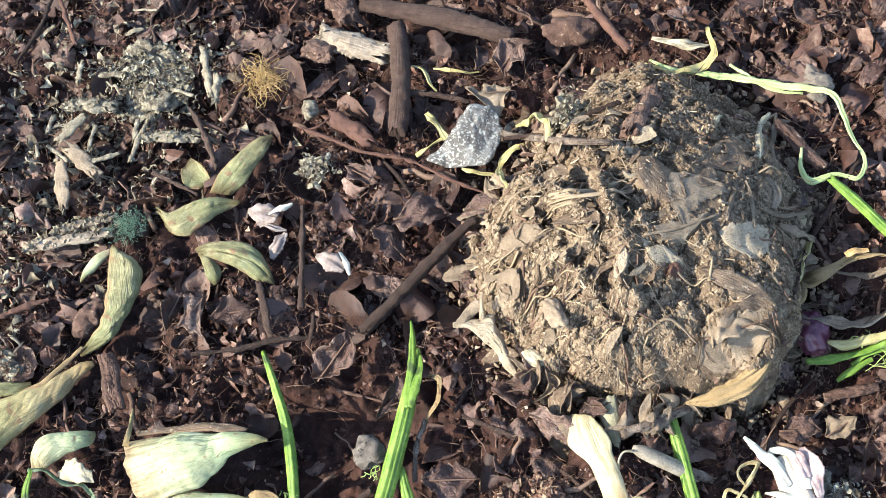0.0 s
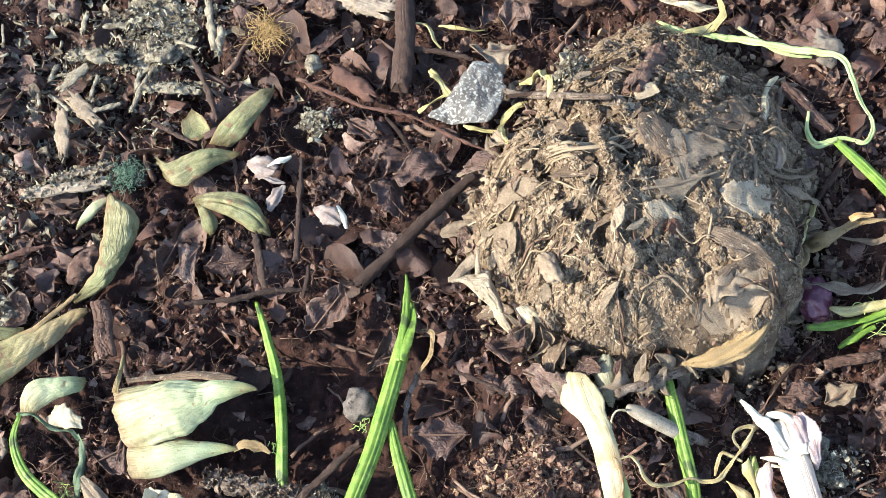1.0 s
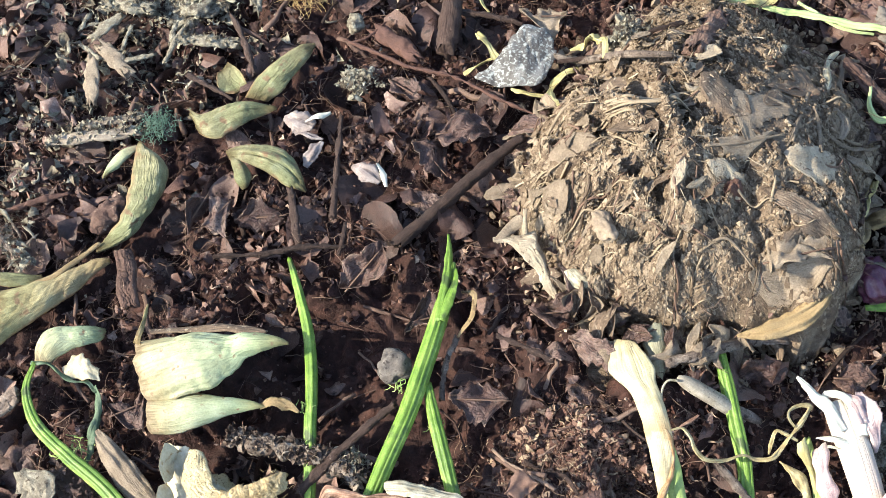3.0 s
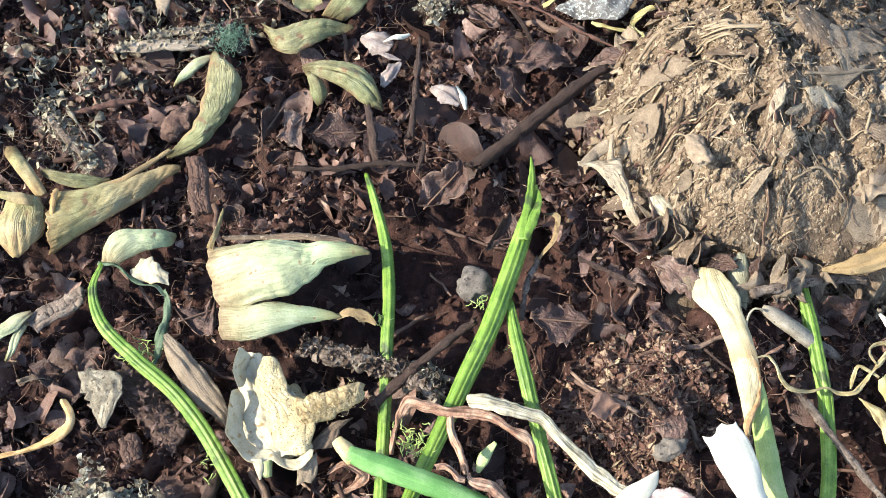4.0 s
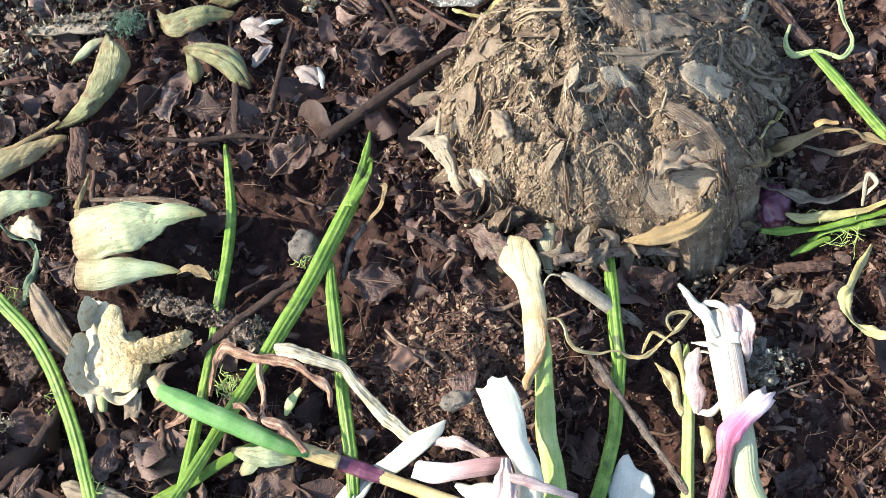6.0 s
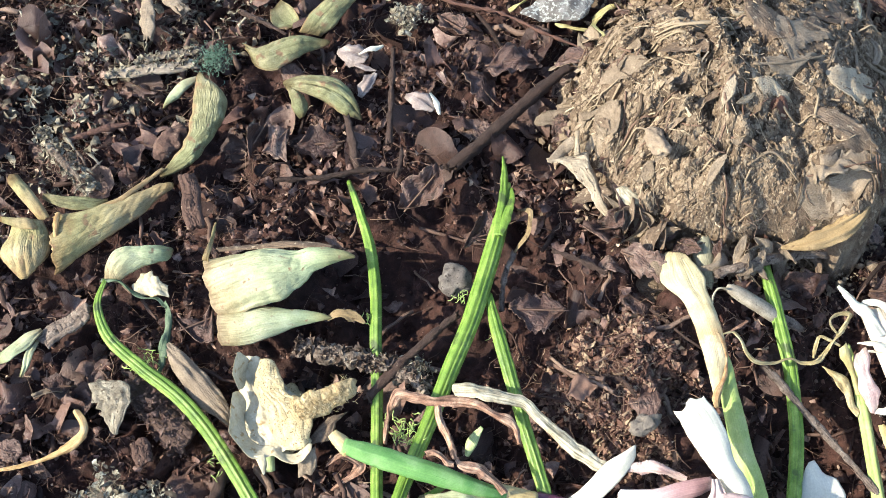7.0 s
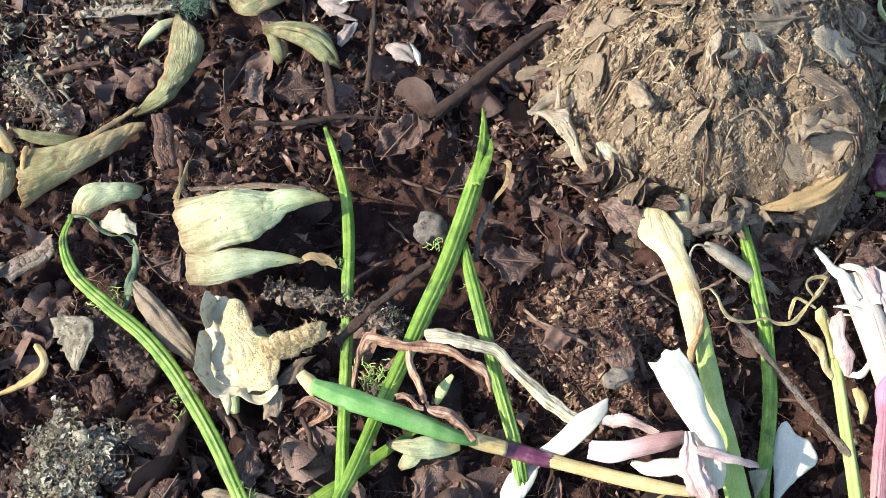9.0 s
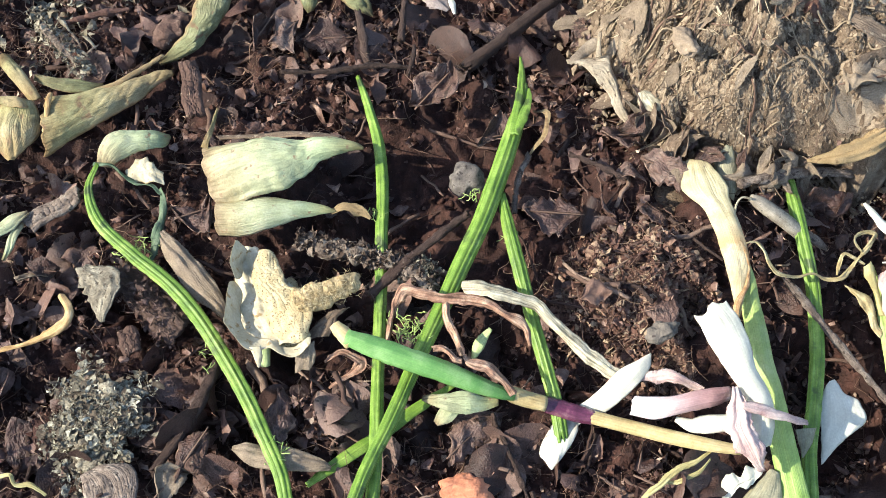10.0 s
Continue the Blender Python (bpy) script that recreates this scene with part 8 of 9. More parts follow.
def flaked(ob, a, b, w, n, m, seed):
    """Crumbling flakes and shreds all over a rotten piece from a to b."""
    r = np.random.default_rng(seed)
    k, g = r.uniform(-0.04, 1.04, n)[:, None], r.uniform(0, np.pi, n)
    a, b = np.array(a), np.array(b)
    d = (b - a) / np.linalg.norm(b - a)
    p = a * (1 - k) + b * k + np.outer(np.cos(g) * w / 1900, (-d[1], d[0], 0)) + np.outer(np.sin(g) * w / 2600, (0, 0, 1)) - np.array(ob.parent.location if ob.parent else ob.location)
    V, T = scatter([flake(r, 8, 0.9) for _ in range(10)] + [stick(r, 4, 3, 0.13, 0.5) for _ in range(4)], p, spread(r, n, 0.55) * np.full((1, 3), 0.0021), turns(r, n, 38), r)
    o2 = new("shreds", heap("shreds", V, T, M[m], True))
    o2.parent = ob
    tagged(o2, "crumbling flakes", kind="stuff")


chip("pale weathered wood chip on dark soil", (-0.0626, 0.3388, 0.0040), (-0.0286, 0.3295, 0.0049), 12.5, 0.4, "chip", 1)
chip("pinkish bark chip beside a pale one", (-0.0617, 0.3627, 0.0040), (-0.0500, 0.3498, 0.0040), 12, 0.5, "bark", 2)
chip("reddish-brown bark piece stuck in the clod's edge", (0.1041, 0.3073, 0.0254), (0.0948, 0.2719, 0.0448), 9.5, 0.8, "bark", 3)
flaked(chip("white lichened stick end", (-0.1817, 0.2876, 0.0049), (-0.1579, 0.2877, 0.0060), 6.5, 0.8, "lichenpale", 4), (-0.1817, 0.2876, 0.0049), (-0.1579, 0.2877, 0.0060), 6.5, 120, "lichenpale", 120)
flaked(chip("white crusted stick on litter", (-0.1402, 0.2729, 0.0050), (-0.1129, 0.2755, 0.0039), 5, 0.7, "lichenpale", 5), (-0.1402, 0.2729, 0.0050), (-0.1129, 0.2755, 0.0039), 5, 120, "lichenpale", 120)
chip("white crusted upright stick", (-0.1215, 0.3259, 0.0050), (-0.1115, 0.2981, 0.0059), 3.6, 0.8, "lichenpale", 6)
chip("white crusted twig end", (-0.1103, 0.3095, 0.0060), (-0.1089, 0.2956, 0.0050), 4, 0.8, "lichenpale", 7)
chip("bleached bark strip on litter", (-0.1833, 0.2681, 0.0039), (-0.1731, 0.2825, 0.0050), 5, 0.5, "lichenpale", 8)
flaked(chip("pale woody strip lying flat", (-0.1839, 0.2102, 0.0030), (-0.1446, 0.2212, 0.0040), 5.5, 0.4, "chip", 9), (-0.1839, 0.2102, 0.0030), (-0.1446, 0.2212, 0.0040), 5.5, 110, "lichenpale", 110)
flaked(chip("pale woody strip lying flat", (-0.1730, 0.2196, 0.0029), (-0.1453, 0.2292, 0.0039), 4.5, 0.4, "chip", 10), (-0.1730, 0.2196, 0.0029), (-0.1453, 0.2292, 0.0039), 4.5, 110, "lichenpale", 110)
chip("tan curved bark flake", (-0.1769, 0.2642, 0.0040), (-0.1588, 0.2508, 0.0039), 7, 0.4, "clodleaf", 11)
chip("tan bark flake on litter", (-0.1790, 0.2568, 0.0040), (-0.1716, 0.2337, 0.0040), 6, 0.4, "clodleaf", 12)
flaked(chip("dark thick bark slab under a long stalk", (-0.1303, 0.0654, -0.0075), (-0.0993, 0.0454, -0.0085), 15, 0.25, "twig", 13, "bark_slab"), (-0.1303, 0.0654, -0.0075), (-0.0993, 0.0454, -0.0066), 17, 260, "mat", 260)
chip("short dark bark piece", (-0.1198, 0.0411, -0.0067), (-0.1124, 0.0313, -0.0070), 8, 0.6, "bark", 14, "bark_slab")
chip("dark upright bark piece beside a bract", (-0.1306, 0.1607, 0.0040), (-0.1197, 0.1361, 0.0035), 8.5, 0.6, "bark", 15, "bark_slab")
ob = thing("splintered_bark", (-0.1860, 0.1590, 0.0010), "splintered pale grey bark with torn fibres", "wood piece")
flaked(part("spine", tube([((-0.2039, 0.1716, 0.0060), 0.8), ((-0.1996, 0.1673, 0.0075), 2.2), ((-0.1927, 0.1619, 0.0080), 2.8), ((-0.1859, 0.1564, 0.0080), 3.0), ((-0.1794, 0.1521, 0.0070), 2.8), ((-0.1751, 0.1486, 0.0050), 2.4), ((-0.1714, 0.1468, 0.0030), 1.0)], 0.6, 3, 0.1, 60, 14, 0.08, 200, snap=0.6, gnarl=1.1), M["crustdark"], ob, "pale crusted spine"), (-0.2037, 0.1711, 0.0060), (-0.1711, 0.1468, 0.0040), 7, 330, "lichenpale", 201)
for n, (a, b, w) in enumerate([((-0.1929, 0.1718, 0.0050), (-0.1853, 0.1664, 0.0040), 1.6), ((-0.1854, 0.1574, 0.0050), (-0.1793, 0.1478, 0.0040), 1.2), ((-0.1848, 0.1658, 0.0050), (-0.1768, 0.1577, 0.0040), 1.5), ((-0.1795, 0.1653, 0.0050), (-0.1725, 0.1610, 0.0040), 1.2), ((-0.1747, 0.1563, 0.0050), (-0.1717, 0.1630, 0.0040), 1.3), ((-0.1950, 0.1656, 0.0050), (-0.1961, 0.1586, 0.0040), 1.0), ((-0.1790, 0.1574, 0.0050), (-0.1730, 0.1556, 0.0040), 1.4)]):
    a, b = np.array(a), np.array(b)
    part("splinter", tube([(tuple(a), w * 0.6), (tuple(a * 0.6 + b * 0.4 + (0.0005, 0, 0.0012)), w), (tuple(b), w * 0.5)], 0.6, 3, 0.1, 24, 8, 0.1, 202 + n, snap=0.6, gnarl=0.3), M["crustdark" if n % 3 else "lichenpale"], ob)
part("frayed_fibres", hairs((-0.1850, 0.1560, 0.0050), 46, 12, 10, 0.35, seed=33, curly=0.7), M["fibre"], ob, "brown torn fibres")
chip("grey bark piece half in soil", (-0.1718, 0.0769, -0.0053), (-0.1557, 0.0915, -0.0013), 9, 0.5, "twiggrey", 18, "bark_slab")
chip("dark rolled bark on litter", (-0.0794, 0.0065, -0.0080), (-0.0768, -0.0087, -0.0081), 9, 0.6, "bark", 19, "bark_slab")
flaked(chip("knobbly lichened twig piece crossing a stalk", (-0.0626, 0.0904, -0.0005), (-0.0265, 0.0886, -0.0007), 7, 0.7, "crustdark", 20), (-0.0626, 0.0904, -0.0005), (-0.0265, 0.0886, -0.0007), 7, 520, "rotten", 420)
flaked(chip("grey rotten twig piece", (-0.0247, 0.0902, -0.0005), (-0.0081, 0.0830, -0.0025), 7, 0.6, "twiggrey", 21), (-0.0247, 0.0902, -0.0005), (-0.0081, 0.0830, -0.0025), 7, 200, "rotten", 160)
chip("reddish bark chip on the litter", (-0.0504, 0.2938, 0.0030), (-0.0287, 0.2815, 0.0029), 8, 0.5, "rootred", 22)
chip("dark bark block beside a chip", (-0.0698, 0.3295, 0.0030), (-0.0550, 0.3274, 0.0030), 11, 0.7, "bark", 23, "bark_slab")
chip("brown bark lying by the bulb", (0.1899, 0.1848, -0.0241), (0.2129, 0.1921, -0.0230), 5, 0.5, "bark", 24, "bark_slab")
chip("brown bark by loose leaves", (0.1612, 0.3060, 0.0050), (0.1824, 0.2852, 0.0030), 7, 0.6, "bark", 25, "bark_slab")

# short lichened sticks strewn on the west of the bed
rs = np.random.default_rng(51)
for n in range(16):
    sx, sy = rs.normal(-0.172, 0.030), rs.normal(0.292, 0.026)
    g, L = rs.uniform(0, 6.283), rs.uniform(0.004, 0.010)
    z = float(base(sx, sy)) + rs.uniform(0.002, 0.006)
    dz = rs.normal() * 0.0012
    chip("short grey-white lichened bit of stick", (sx - L * math.cos(g), sy - L * math.sin(g), z - dz), (sx + L * math.cos(g), sy + L * math.sin(g), z + dz), rs.uniform(1.2, 3.0), rs.uniform(0.4, 0.9), "lichenpale" if n % 3 else "crust", 40 + n, "lichened_stick")

# ---- twigs ----
def twig(label, rows, m="twig", seed=0, shoots=(), name="twig"):
    at = rows[len(rows) // 2][0]
    ob = thing(name, at, label, "twig", "twigs")
    stem = part("stem", tube(rows, 0.95, 0, 0, 64, 14, 0.05, seed, snap=0.3, gnarl=0.55), M[m], ob)
    for n, sh in enumerate(shoots):
        part("side_shoot", tube(sh, 1, 0, 0, 10, 7, 0.07, seed + n), M[m], stem)


twig("dark straight twig resting against the clod", [((-0.0159, 0.1842, 0.0039), 5.1), ((-0.0077, 0.1944, 0.0059), 5.9), ((0.0033, 0.2088, 0.0080), 5.9), ((0.0151, 0.2254, 0.0090), 5.7), ((0.0278, 0.2418, 0.0100), 4.3)], seed=1)
twig("slim brown twig lying across the litter", [((-0.0913, 0.1657, 0.0039), 1.9), ((-0.0714, 0.1697, 0.0049), 2.3), ((-0.0534, 0.1755, 0.0060), 2.6), ((-0.0371, 0.1793, 0.0049), 2.3)], seed=2, shoots=[[((-0.0389, 0.1752, 0.0040), 1.9), ((-0.0384, 0.1841, 0.0060), 2.3), ((-0.0396, 0.1905, 0.0049), 1.4)]])
twig("slim upright brown twig", [((-0.0460, 0.1927, 0.0040), 2.6), ((-0.0493, 0.2133, 0.0060), 2.7), ((-0.0521, 0.2316, 0.0060), 2.4), ((-0.0545, 0.2433, 0.0050), 1.7)], seed=3)
twig("short dark twig below a folded bract", [((-0.0570, 0.1768, 0.0039), 3.3), ((-0.0611, 0.1876, 0.0060), 4.0), ((-0.0669, 0.2015, 0.0060), 3.1)], seed=4)
twig("brown twig passing under a broad green stalk", [((-0.0297, 0.0742, -0.0027), 4.3), ((-0.0238, 0.0835, -0.0005), 3.9), ((-0.0140, 0.0969, 0.0024), 3.2), ((-0.0002, 0.1142, 0.0036), 3.1)], seed=5)
twig("thin dark twig among leaf scraps", [((0.0345, 0.1506, 0.0039), 2.0), ((0.0454, 0.1473, 0.0049), 2.4), ((0.0586, 0.1433, 0.0039), 2.0)], seed=6)
twig("grey twig at the foot of the clod", [((0.1031, 0.1499, 0.0049), 3.6), ((0.1166, 0.1576, 0.0034), 4.5), ((0.1339, 0.1700, -0.0063), 4.2), ((0.1502, 0.1765, -0.0121), 3.1)], "twiggrey", 7)
twig("grey-brown twig lying across a green stalk", [((0.1255, 0.1171, -0.0051), 2.1), ((0.1335, 0.1113, -0.0078), 3.2), ((0.1490, 0.1002, -0.0156), 3.2), ((0.1685, 0.0845, -0.0213), 2.9), ((0.1778, 0.0758, -0.0225), 2.5)], "twiggrey", 8)
twig("dark rough twig beside a pale crust lump", [((-0.0915, -0.0114, -0.0080), 3.3), ((-0.0857, 0.0054, -0.0060), 4.2), ((-0.0819, 0.0224, -0.0060), 4.7), ((-0.0812, 0.0361, -0.0070), 3.4)], seed=9)
twig("thin brown twig under a leek stem", [((0.0248, 0.0382, -0.0079), 1.7), ((0.0325, 0.0262, -0.0081), 1.9), ((0.0444, 0.0081, -0.0090), 1.8)], seed=10)
twig("reddish root winding over the litter", [((-0.0642, 0.2854, 0.0040), 1.4), ((-0.0461, 0.2795, 0.0049), 1.9), ((-0.0299, 0.2741, 0.0050), 1.9), ((-0.0090, 0.2720, 0.0050), 1.6), ((0.0111, 0.2642, 0.0049), 1.6), ((0.0313, 0.2572, 0.0050), 1.3)], "rootred", 11, [[((-0.0610, 0.2837, 0.0040), 1.4), ((-0.0531, 0.2876, 0.0050), 1.1), ((-0.0468, 0.2982, 0.0040), 0.8)]], "root")
twig("thick dark stick half buried in soil", [((-0.0456, 0.3583, 0.0040), 6.8), ((-0.0215, 0.3540, 0.0060), 9.6), ((0.0019, 0.3504, 0.0059), 10.1), ((0.0321, 0.3447, 0.0040), 8.3)], seed=12, name="stick")
twig("thick dark upright stick among litter", [((-0.0257, 0.3463, 0.0039), 9.0), ((-0.0204, 0.3249, 0.0059), 10.0), ((-0.0174, 0.3059, 0.0059), 9.8), ((-0.0165, 0.2872, 0.0030), 8.7)], seed=13, name="stick")
twig("pinkish smooth twig leaning to the clod", [((0.0641, 0.3727, 0.0060), 4.2), ((0.0753, 0.3562, 0.0070), 4.4), ((0.0896, 0.3401, 0.0059), 3.5)], "rootred", 14)
twig("thin brown twig over a small bract", [((-0.1206, 0.2908, 0.0049), 2.5), ((-0.1095, 0.2759, 0.0059), 3.0), ((-0.0998, 0.2587, 0.0049), 2.4)], seed=15)
twig("thin brown twig crossing leaf litter", [((-0.1316, 0.2548, 0.0040), 1.9), ((-0.1186, 0.2494, 0.0049), 2.2), ((-0.1066, 0.2449, 0.0039), 1.6)], seed=16)
twig("thin brown twig reaching to the clod", [((0.0715, 0.2840, 0.0351), 2.0), ((0.0859, 0.2915, 0.0368), 2.3), ((0.1017, 0.3019, 0.0315), 1.5)], seed=17)
twig("short brown twig beside a stick", [((-0.0148, 0.3089, 0.0039), 2.7), ((0.0022, 0.3081, 0.0049), 2.7), ((0.0161, 0.3067, 0.0039), 1.9)], seed=18)
twig("thin twig behind a yellow leaf", [((0.1695, 0.2141, 0.0239), 1.7), ((0.1784, 0.2491, 0.0015), 2.3), ((0.1903, 0.2729, 0.0080), 2.5), ((0.1992, 0.2924, 0.0069), 1.8)], seed=19)
twig("thin grey twig below a curl", [((0.0171, 0.1207, 0.0003), 1.6), ((0.0162, 0.1351, 0.0035), 2.1), ((0.0185, 0.1464, 0.0040), 1.9)], "twiggrey", 20)
twig("dark thin twig at the bed's edge", [((-0.2180, 0.3111, 0.0030), 1.7), ((-0.2105, 0.3309, 0.0050), 2.3), ((-0.2090, 0.3503, 0.0050), 2.1)], seed=21)
twig("pinkish thin twig on the litter", [((-0.1893, 0.3236, 0.0029), 2.0), ((-0.1969, 0.3361, 0.0040), 2.3), ((-0.2056, 0.3512, 0.0039), 2.1)], "rootred", 22)
twig("reddish twig lying between bracts", [((-0.1907, 0.1716, 0.0029), 2.2), ((-0.1798, 0.1781, 0.0039), 2.9), ((-0.1658, 0.1853, 0.0030), 2.0)], "rootred", 23)

# ---- pale crusts ----
def crust(label, at, rx, ry, high, seed, n=350, size=0.0016):
    ob = thing("pale_crust_clump", at, label, "crust clump")
    r = np.random.default_rng(seed)
    for k in range(6):
        g = r.uniform(0, 6.283)
        c = np.array(at) + (rx * r.uniform(0.2, 0.8) * math.cos(g + k * 1.05), ry * r.uniform(0.2, 0.8) * math.sin(g + k * 1.05), -0.001)
        V, F, uv = lump(tuple(c), (rx * r.uniform(0.3, 0.5), ry * r.uniform(0.3, 0.5), high * r.uniform(0.6, 1.0)), 40 * k, 0.35, seed + k, 4)
        d = V - c
        w = 1 + (0.0022 * lattice(V[:, 0] + V[:, 2], V[:, 1], 0.004, 81) + 0.0014 * lattice(V[:, 0], V[:, 1] + V[:, 2], 0.0018, 82)) / min(rx, ry)
        part("lump", (c + d * w[:, None], F, uv), M["crust"], ob)
    a, q = r.uniform(0, 6.283, n), np.sqrt(r.uniform(0, 1, n)) * 1.25 * (1 + 0.2 * np.sin(np.arange(n)))
    q = q * (0.95 + 0.55 * lattice(np.cos(a) * 2.2, np.sin(a) * 2.2 + seed, 1.0, 83))
    p = np.stack([rx * q * np.cos(a), ry * q * np.sin(a), high * np.sqrt(np.clip(1 - q**2, 0, 1)) * 0.8 + 0.0004 + r.uniform(0, 0.0015, n)], 1)
    s = spread(r, n, 0.6) * size * np.ones((1, 3))
    V, T = scatter([flake(r, 8, 0.5) for _ in range(8)] + [stick(r, 5, 3, 0.12, 0.5) for _ in range(5)], p, s, turns(r, n, 22), r)
    o2 = new("crust_scraps", heap("crust_scraps", V, T, M["lichen"], True))
    o2.parent = ob
    tagged(o2, "whitish flakes and threads", kind="stuff")
    KEEP.append((at[0], at[1], max(rx, ry) * 0.8))


crust("pale grey-green crusted lump with white flakes", (-0.1180, 0.0054, -0.0101), 0.0185, 0.016, 0.006, 3, 2600, 0.0020)
crust("grey-white crusted mass with broken sticks", (-0.1451, 0.3111, -0.0010), 0.024, 0.020, 0.005, 4, 1100, 0.0022)
crust("small whitish crusted leaf scrap", (-0.0522, 0.2640, 0.0020), 0.008, 0.006, 0.003, 5)
crust("pale crusted lump by an onion neck", (0.1955, 0.1397, -0.0263), 0.011, 0.010, 0.006, 6)
crust("pale crusted patch beside a twig", (-0.0166, 0.0889, -0.0037), 0.008, 0.005, 0.004, 8)
crust("pale lichened scrap near the clod", (0.0661, 0.2871, 0.0289), 0.007, 0.010, 0.005, 9)

# ---- single dead leaves ----
def dead_leaf(label, at, length, width, turn, tilt=(0, 0), curl=25, teeth=0, m="leaf", seed=0, rib=True):
    ob = thing("dead_leaf", at, label, "dead leaf", "dead leaves")
    leaf = part("leaf_blade", blade(at, length, width, turn, tilt, curl, teeth, seed), M[m], ob)
    if rib:
        d = np.array(Euler((radians(tilt[0]), radians(tilt[1]), radians(turn))).to_matrix()) @ np.array([length / 2000, 0, 0])
        c = np.array(at) + (0, 0, 0.0006)
        part("midrib", tube([(tuple(c - d), 0.8), (tuple(c), 0.9), (tuple(c + d * 1.1), 0.5)], 0.8, 0, 0, 10, 5, 0.05, seed, False), M["fibre"], leaf)
    KEEP.append((at[0], at[1], min(length, width) / 2200))


dead_leaf("grey-brown pointed dead leaf", (-0.0258, 0.1704, 0.0050), 26, 18, 60, (10, -12), 40, seed=1)
dead_leaf("reddish toothed dead leaf scrap", (0.0321, 0.1222, 0.0024), 24, 13, 10, (8, 5), 25, 5, seed=2)
dead_leaf("rounded reddish-brown leaf scrap", (0.0042, 0.1524, 0.0040), 18, 13, 30, (-8, 10), 30, seed=3)
dead_leaf("curled reddish-brown torn leaf", (-0.0959, 0.1847, 0.0050), 19, 12, 65, (20, 8), 45, 3, seed=4)
dead_leaf("curled dark leaf standing on edge", (-0.1051, 0.1840, 0.0050), 20, 9, 75, (35, 0), 50, seed=5)
dead_leaf("brown dead leaf beside the straw leaf", (0.0749, 0.1509, 0.0040), 24, 12, -10, (5, 8), 35, seed=6)
dead_leaf("dull red leaf scrap under the clod", (0.0544, 0.1640, 0.0039), 18, 15, 20, (-10, 10), 20, seed=7)
dead_leaf("grey flat leaf scrap in a bract's shade", (-0.1079, 0.0945, -0.0019), 17, 15, 40, (0, 10), 12, seed=8)
dead_leaf("brown upright leaf beside the long stalk", (-0.0525, 0.0176, -0.0071), 28, 13, -75, (10, -10), 25, seed=9)
dead_leaf("small pale leaf scrap with dark edge", (-0.1639, 0.0550, -0.0048), 12, 9, 60, (10, 20), 45, m="clodleaf", seed=10)
dead_leaf("dark lobed leaf among scraps", (0.0199, 0.0288, -0.0090), 30, 14, 60, (8, 10), 30, 3, seed=11)
dead_leaf("brown leaf scrap on dark soil", (-0.0774, 0.1875, 0.0030), 22, 10, 15, (15, 0), 40, 3, seed=12)
dead_leaf("dark brown broad leaf lying flat", (0.0016, 0.2451, 0.0030), 26, 20, 20, (10, 5), 20, seed=13)
dead_leaf("dark mottled leaf by a twig", (-0.0106, 0.2294, 0.0030), 22, 15, -40, (-10, 8), 20, seed=14)
dead_leaf("grey torn leaf near the clod", (0.0258, 0.3122, 0.0040), 22, 14, 10, (8, 0), 25, 3, m="clodleaf", seed=15)
dead_leaf("brown pointed leaf standing by a stick", (0.0181, 0.3302, 0.0050), 18, 8, 85, (20, 20), 40, seed=16)
dead_leaf("brown-grey leaf near the sticks", (0.0334, 0.3337, 0.0039), 22, 14, 60, (10, 0), 30, seed=17)
dead_leaf("dark leaf chip with pale rim", (-0.0297, 0.2630, 0.0030), 18, 11, -20, (5, 10), 30, seed=18)
dead_leaf("tan leaf scrap on bare soil", (0.1975, 0.1719, -0.0231), 16, 12, 40, (10, 0), 30, m="clodleaf", seed=19)
dead_leaf("reddish leaf scrap on bare soil", (0.1799, 0.1684, -0.0231), 18, 11, 10, (5, 5), 30, seed=20)
dead_leaf("pale brown leaf scrap by litter", (-0.1600, 0.0584, -0.0055), 13, 10, 10, (10, 10), 40, seed=21)
dead_leaf("pale leaf scrap standing up", (-0.0844, -0.0140, -0.0071), 16, 10, 70, (30, 10), 30, m="clodleaf", seed=22)
dead_leaf("reddish-brown leaf scrap on the hump", (0.0550, 0.0909, 0.0013), 14, 9, 30, (12, 5), 20, m="redcrumb", seed=23, rib=False)
dead_leaf("dull brown leaf above the purple bulb", (0.1449, 0.1914, 0.0316), 26, 14, 25, (0, 0), 20, m="clodleaf", seed=24)

single("crumpled_dry_leaf", spanned([((-0.1427, 0.0580, 0.0000), (-0.1392, 0.0615, 0.0010), 0.3), ((-0.1402, 0.0533, 0.0000), (-0.1316, 0.0607, 0.0020), 0.5), ((-0.1358, 0.0504, 0.0000), (-0.1255, 0.0568, 0.0020), 0.5), ((-0.1343, 0.0464, -0.0010), (-0.1264, 0.0498, 0.0010), 0.5), ((-0.1323, 0.0439, -0.0030), (-0.1271, 0.0443, -0.0020), 0.8), ((-0.1301, 0.0430, -0.0040), (-0.1284, 0.0434, -0.0040), 0.2)], 0.5, 70, 35, 0.35, 210, 0.3, 1.2, (3, 2), grit=0.3), M["greyleaf"], (-0.1370, 0.0500, -0.0050), "dusty grey-green crumpled leaf scrap", "dry leaf")
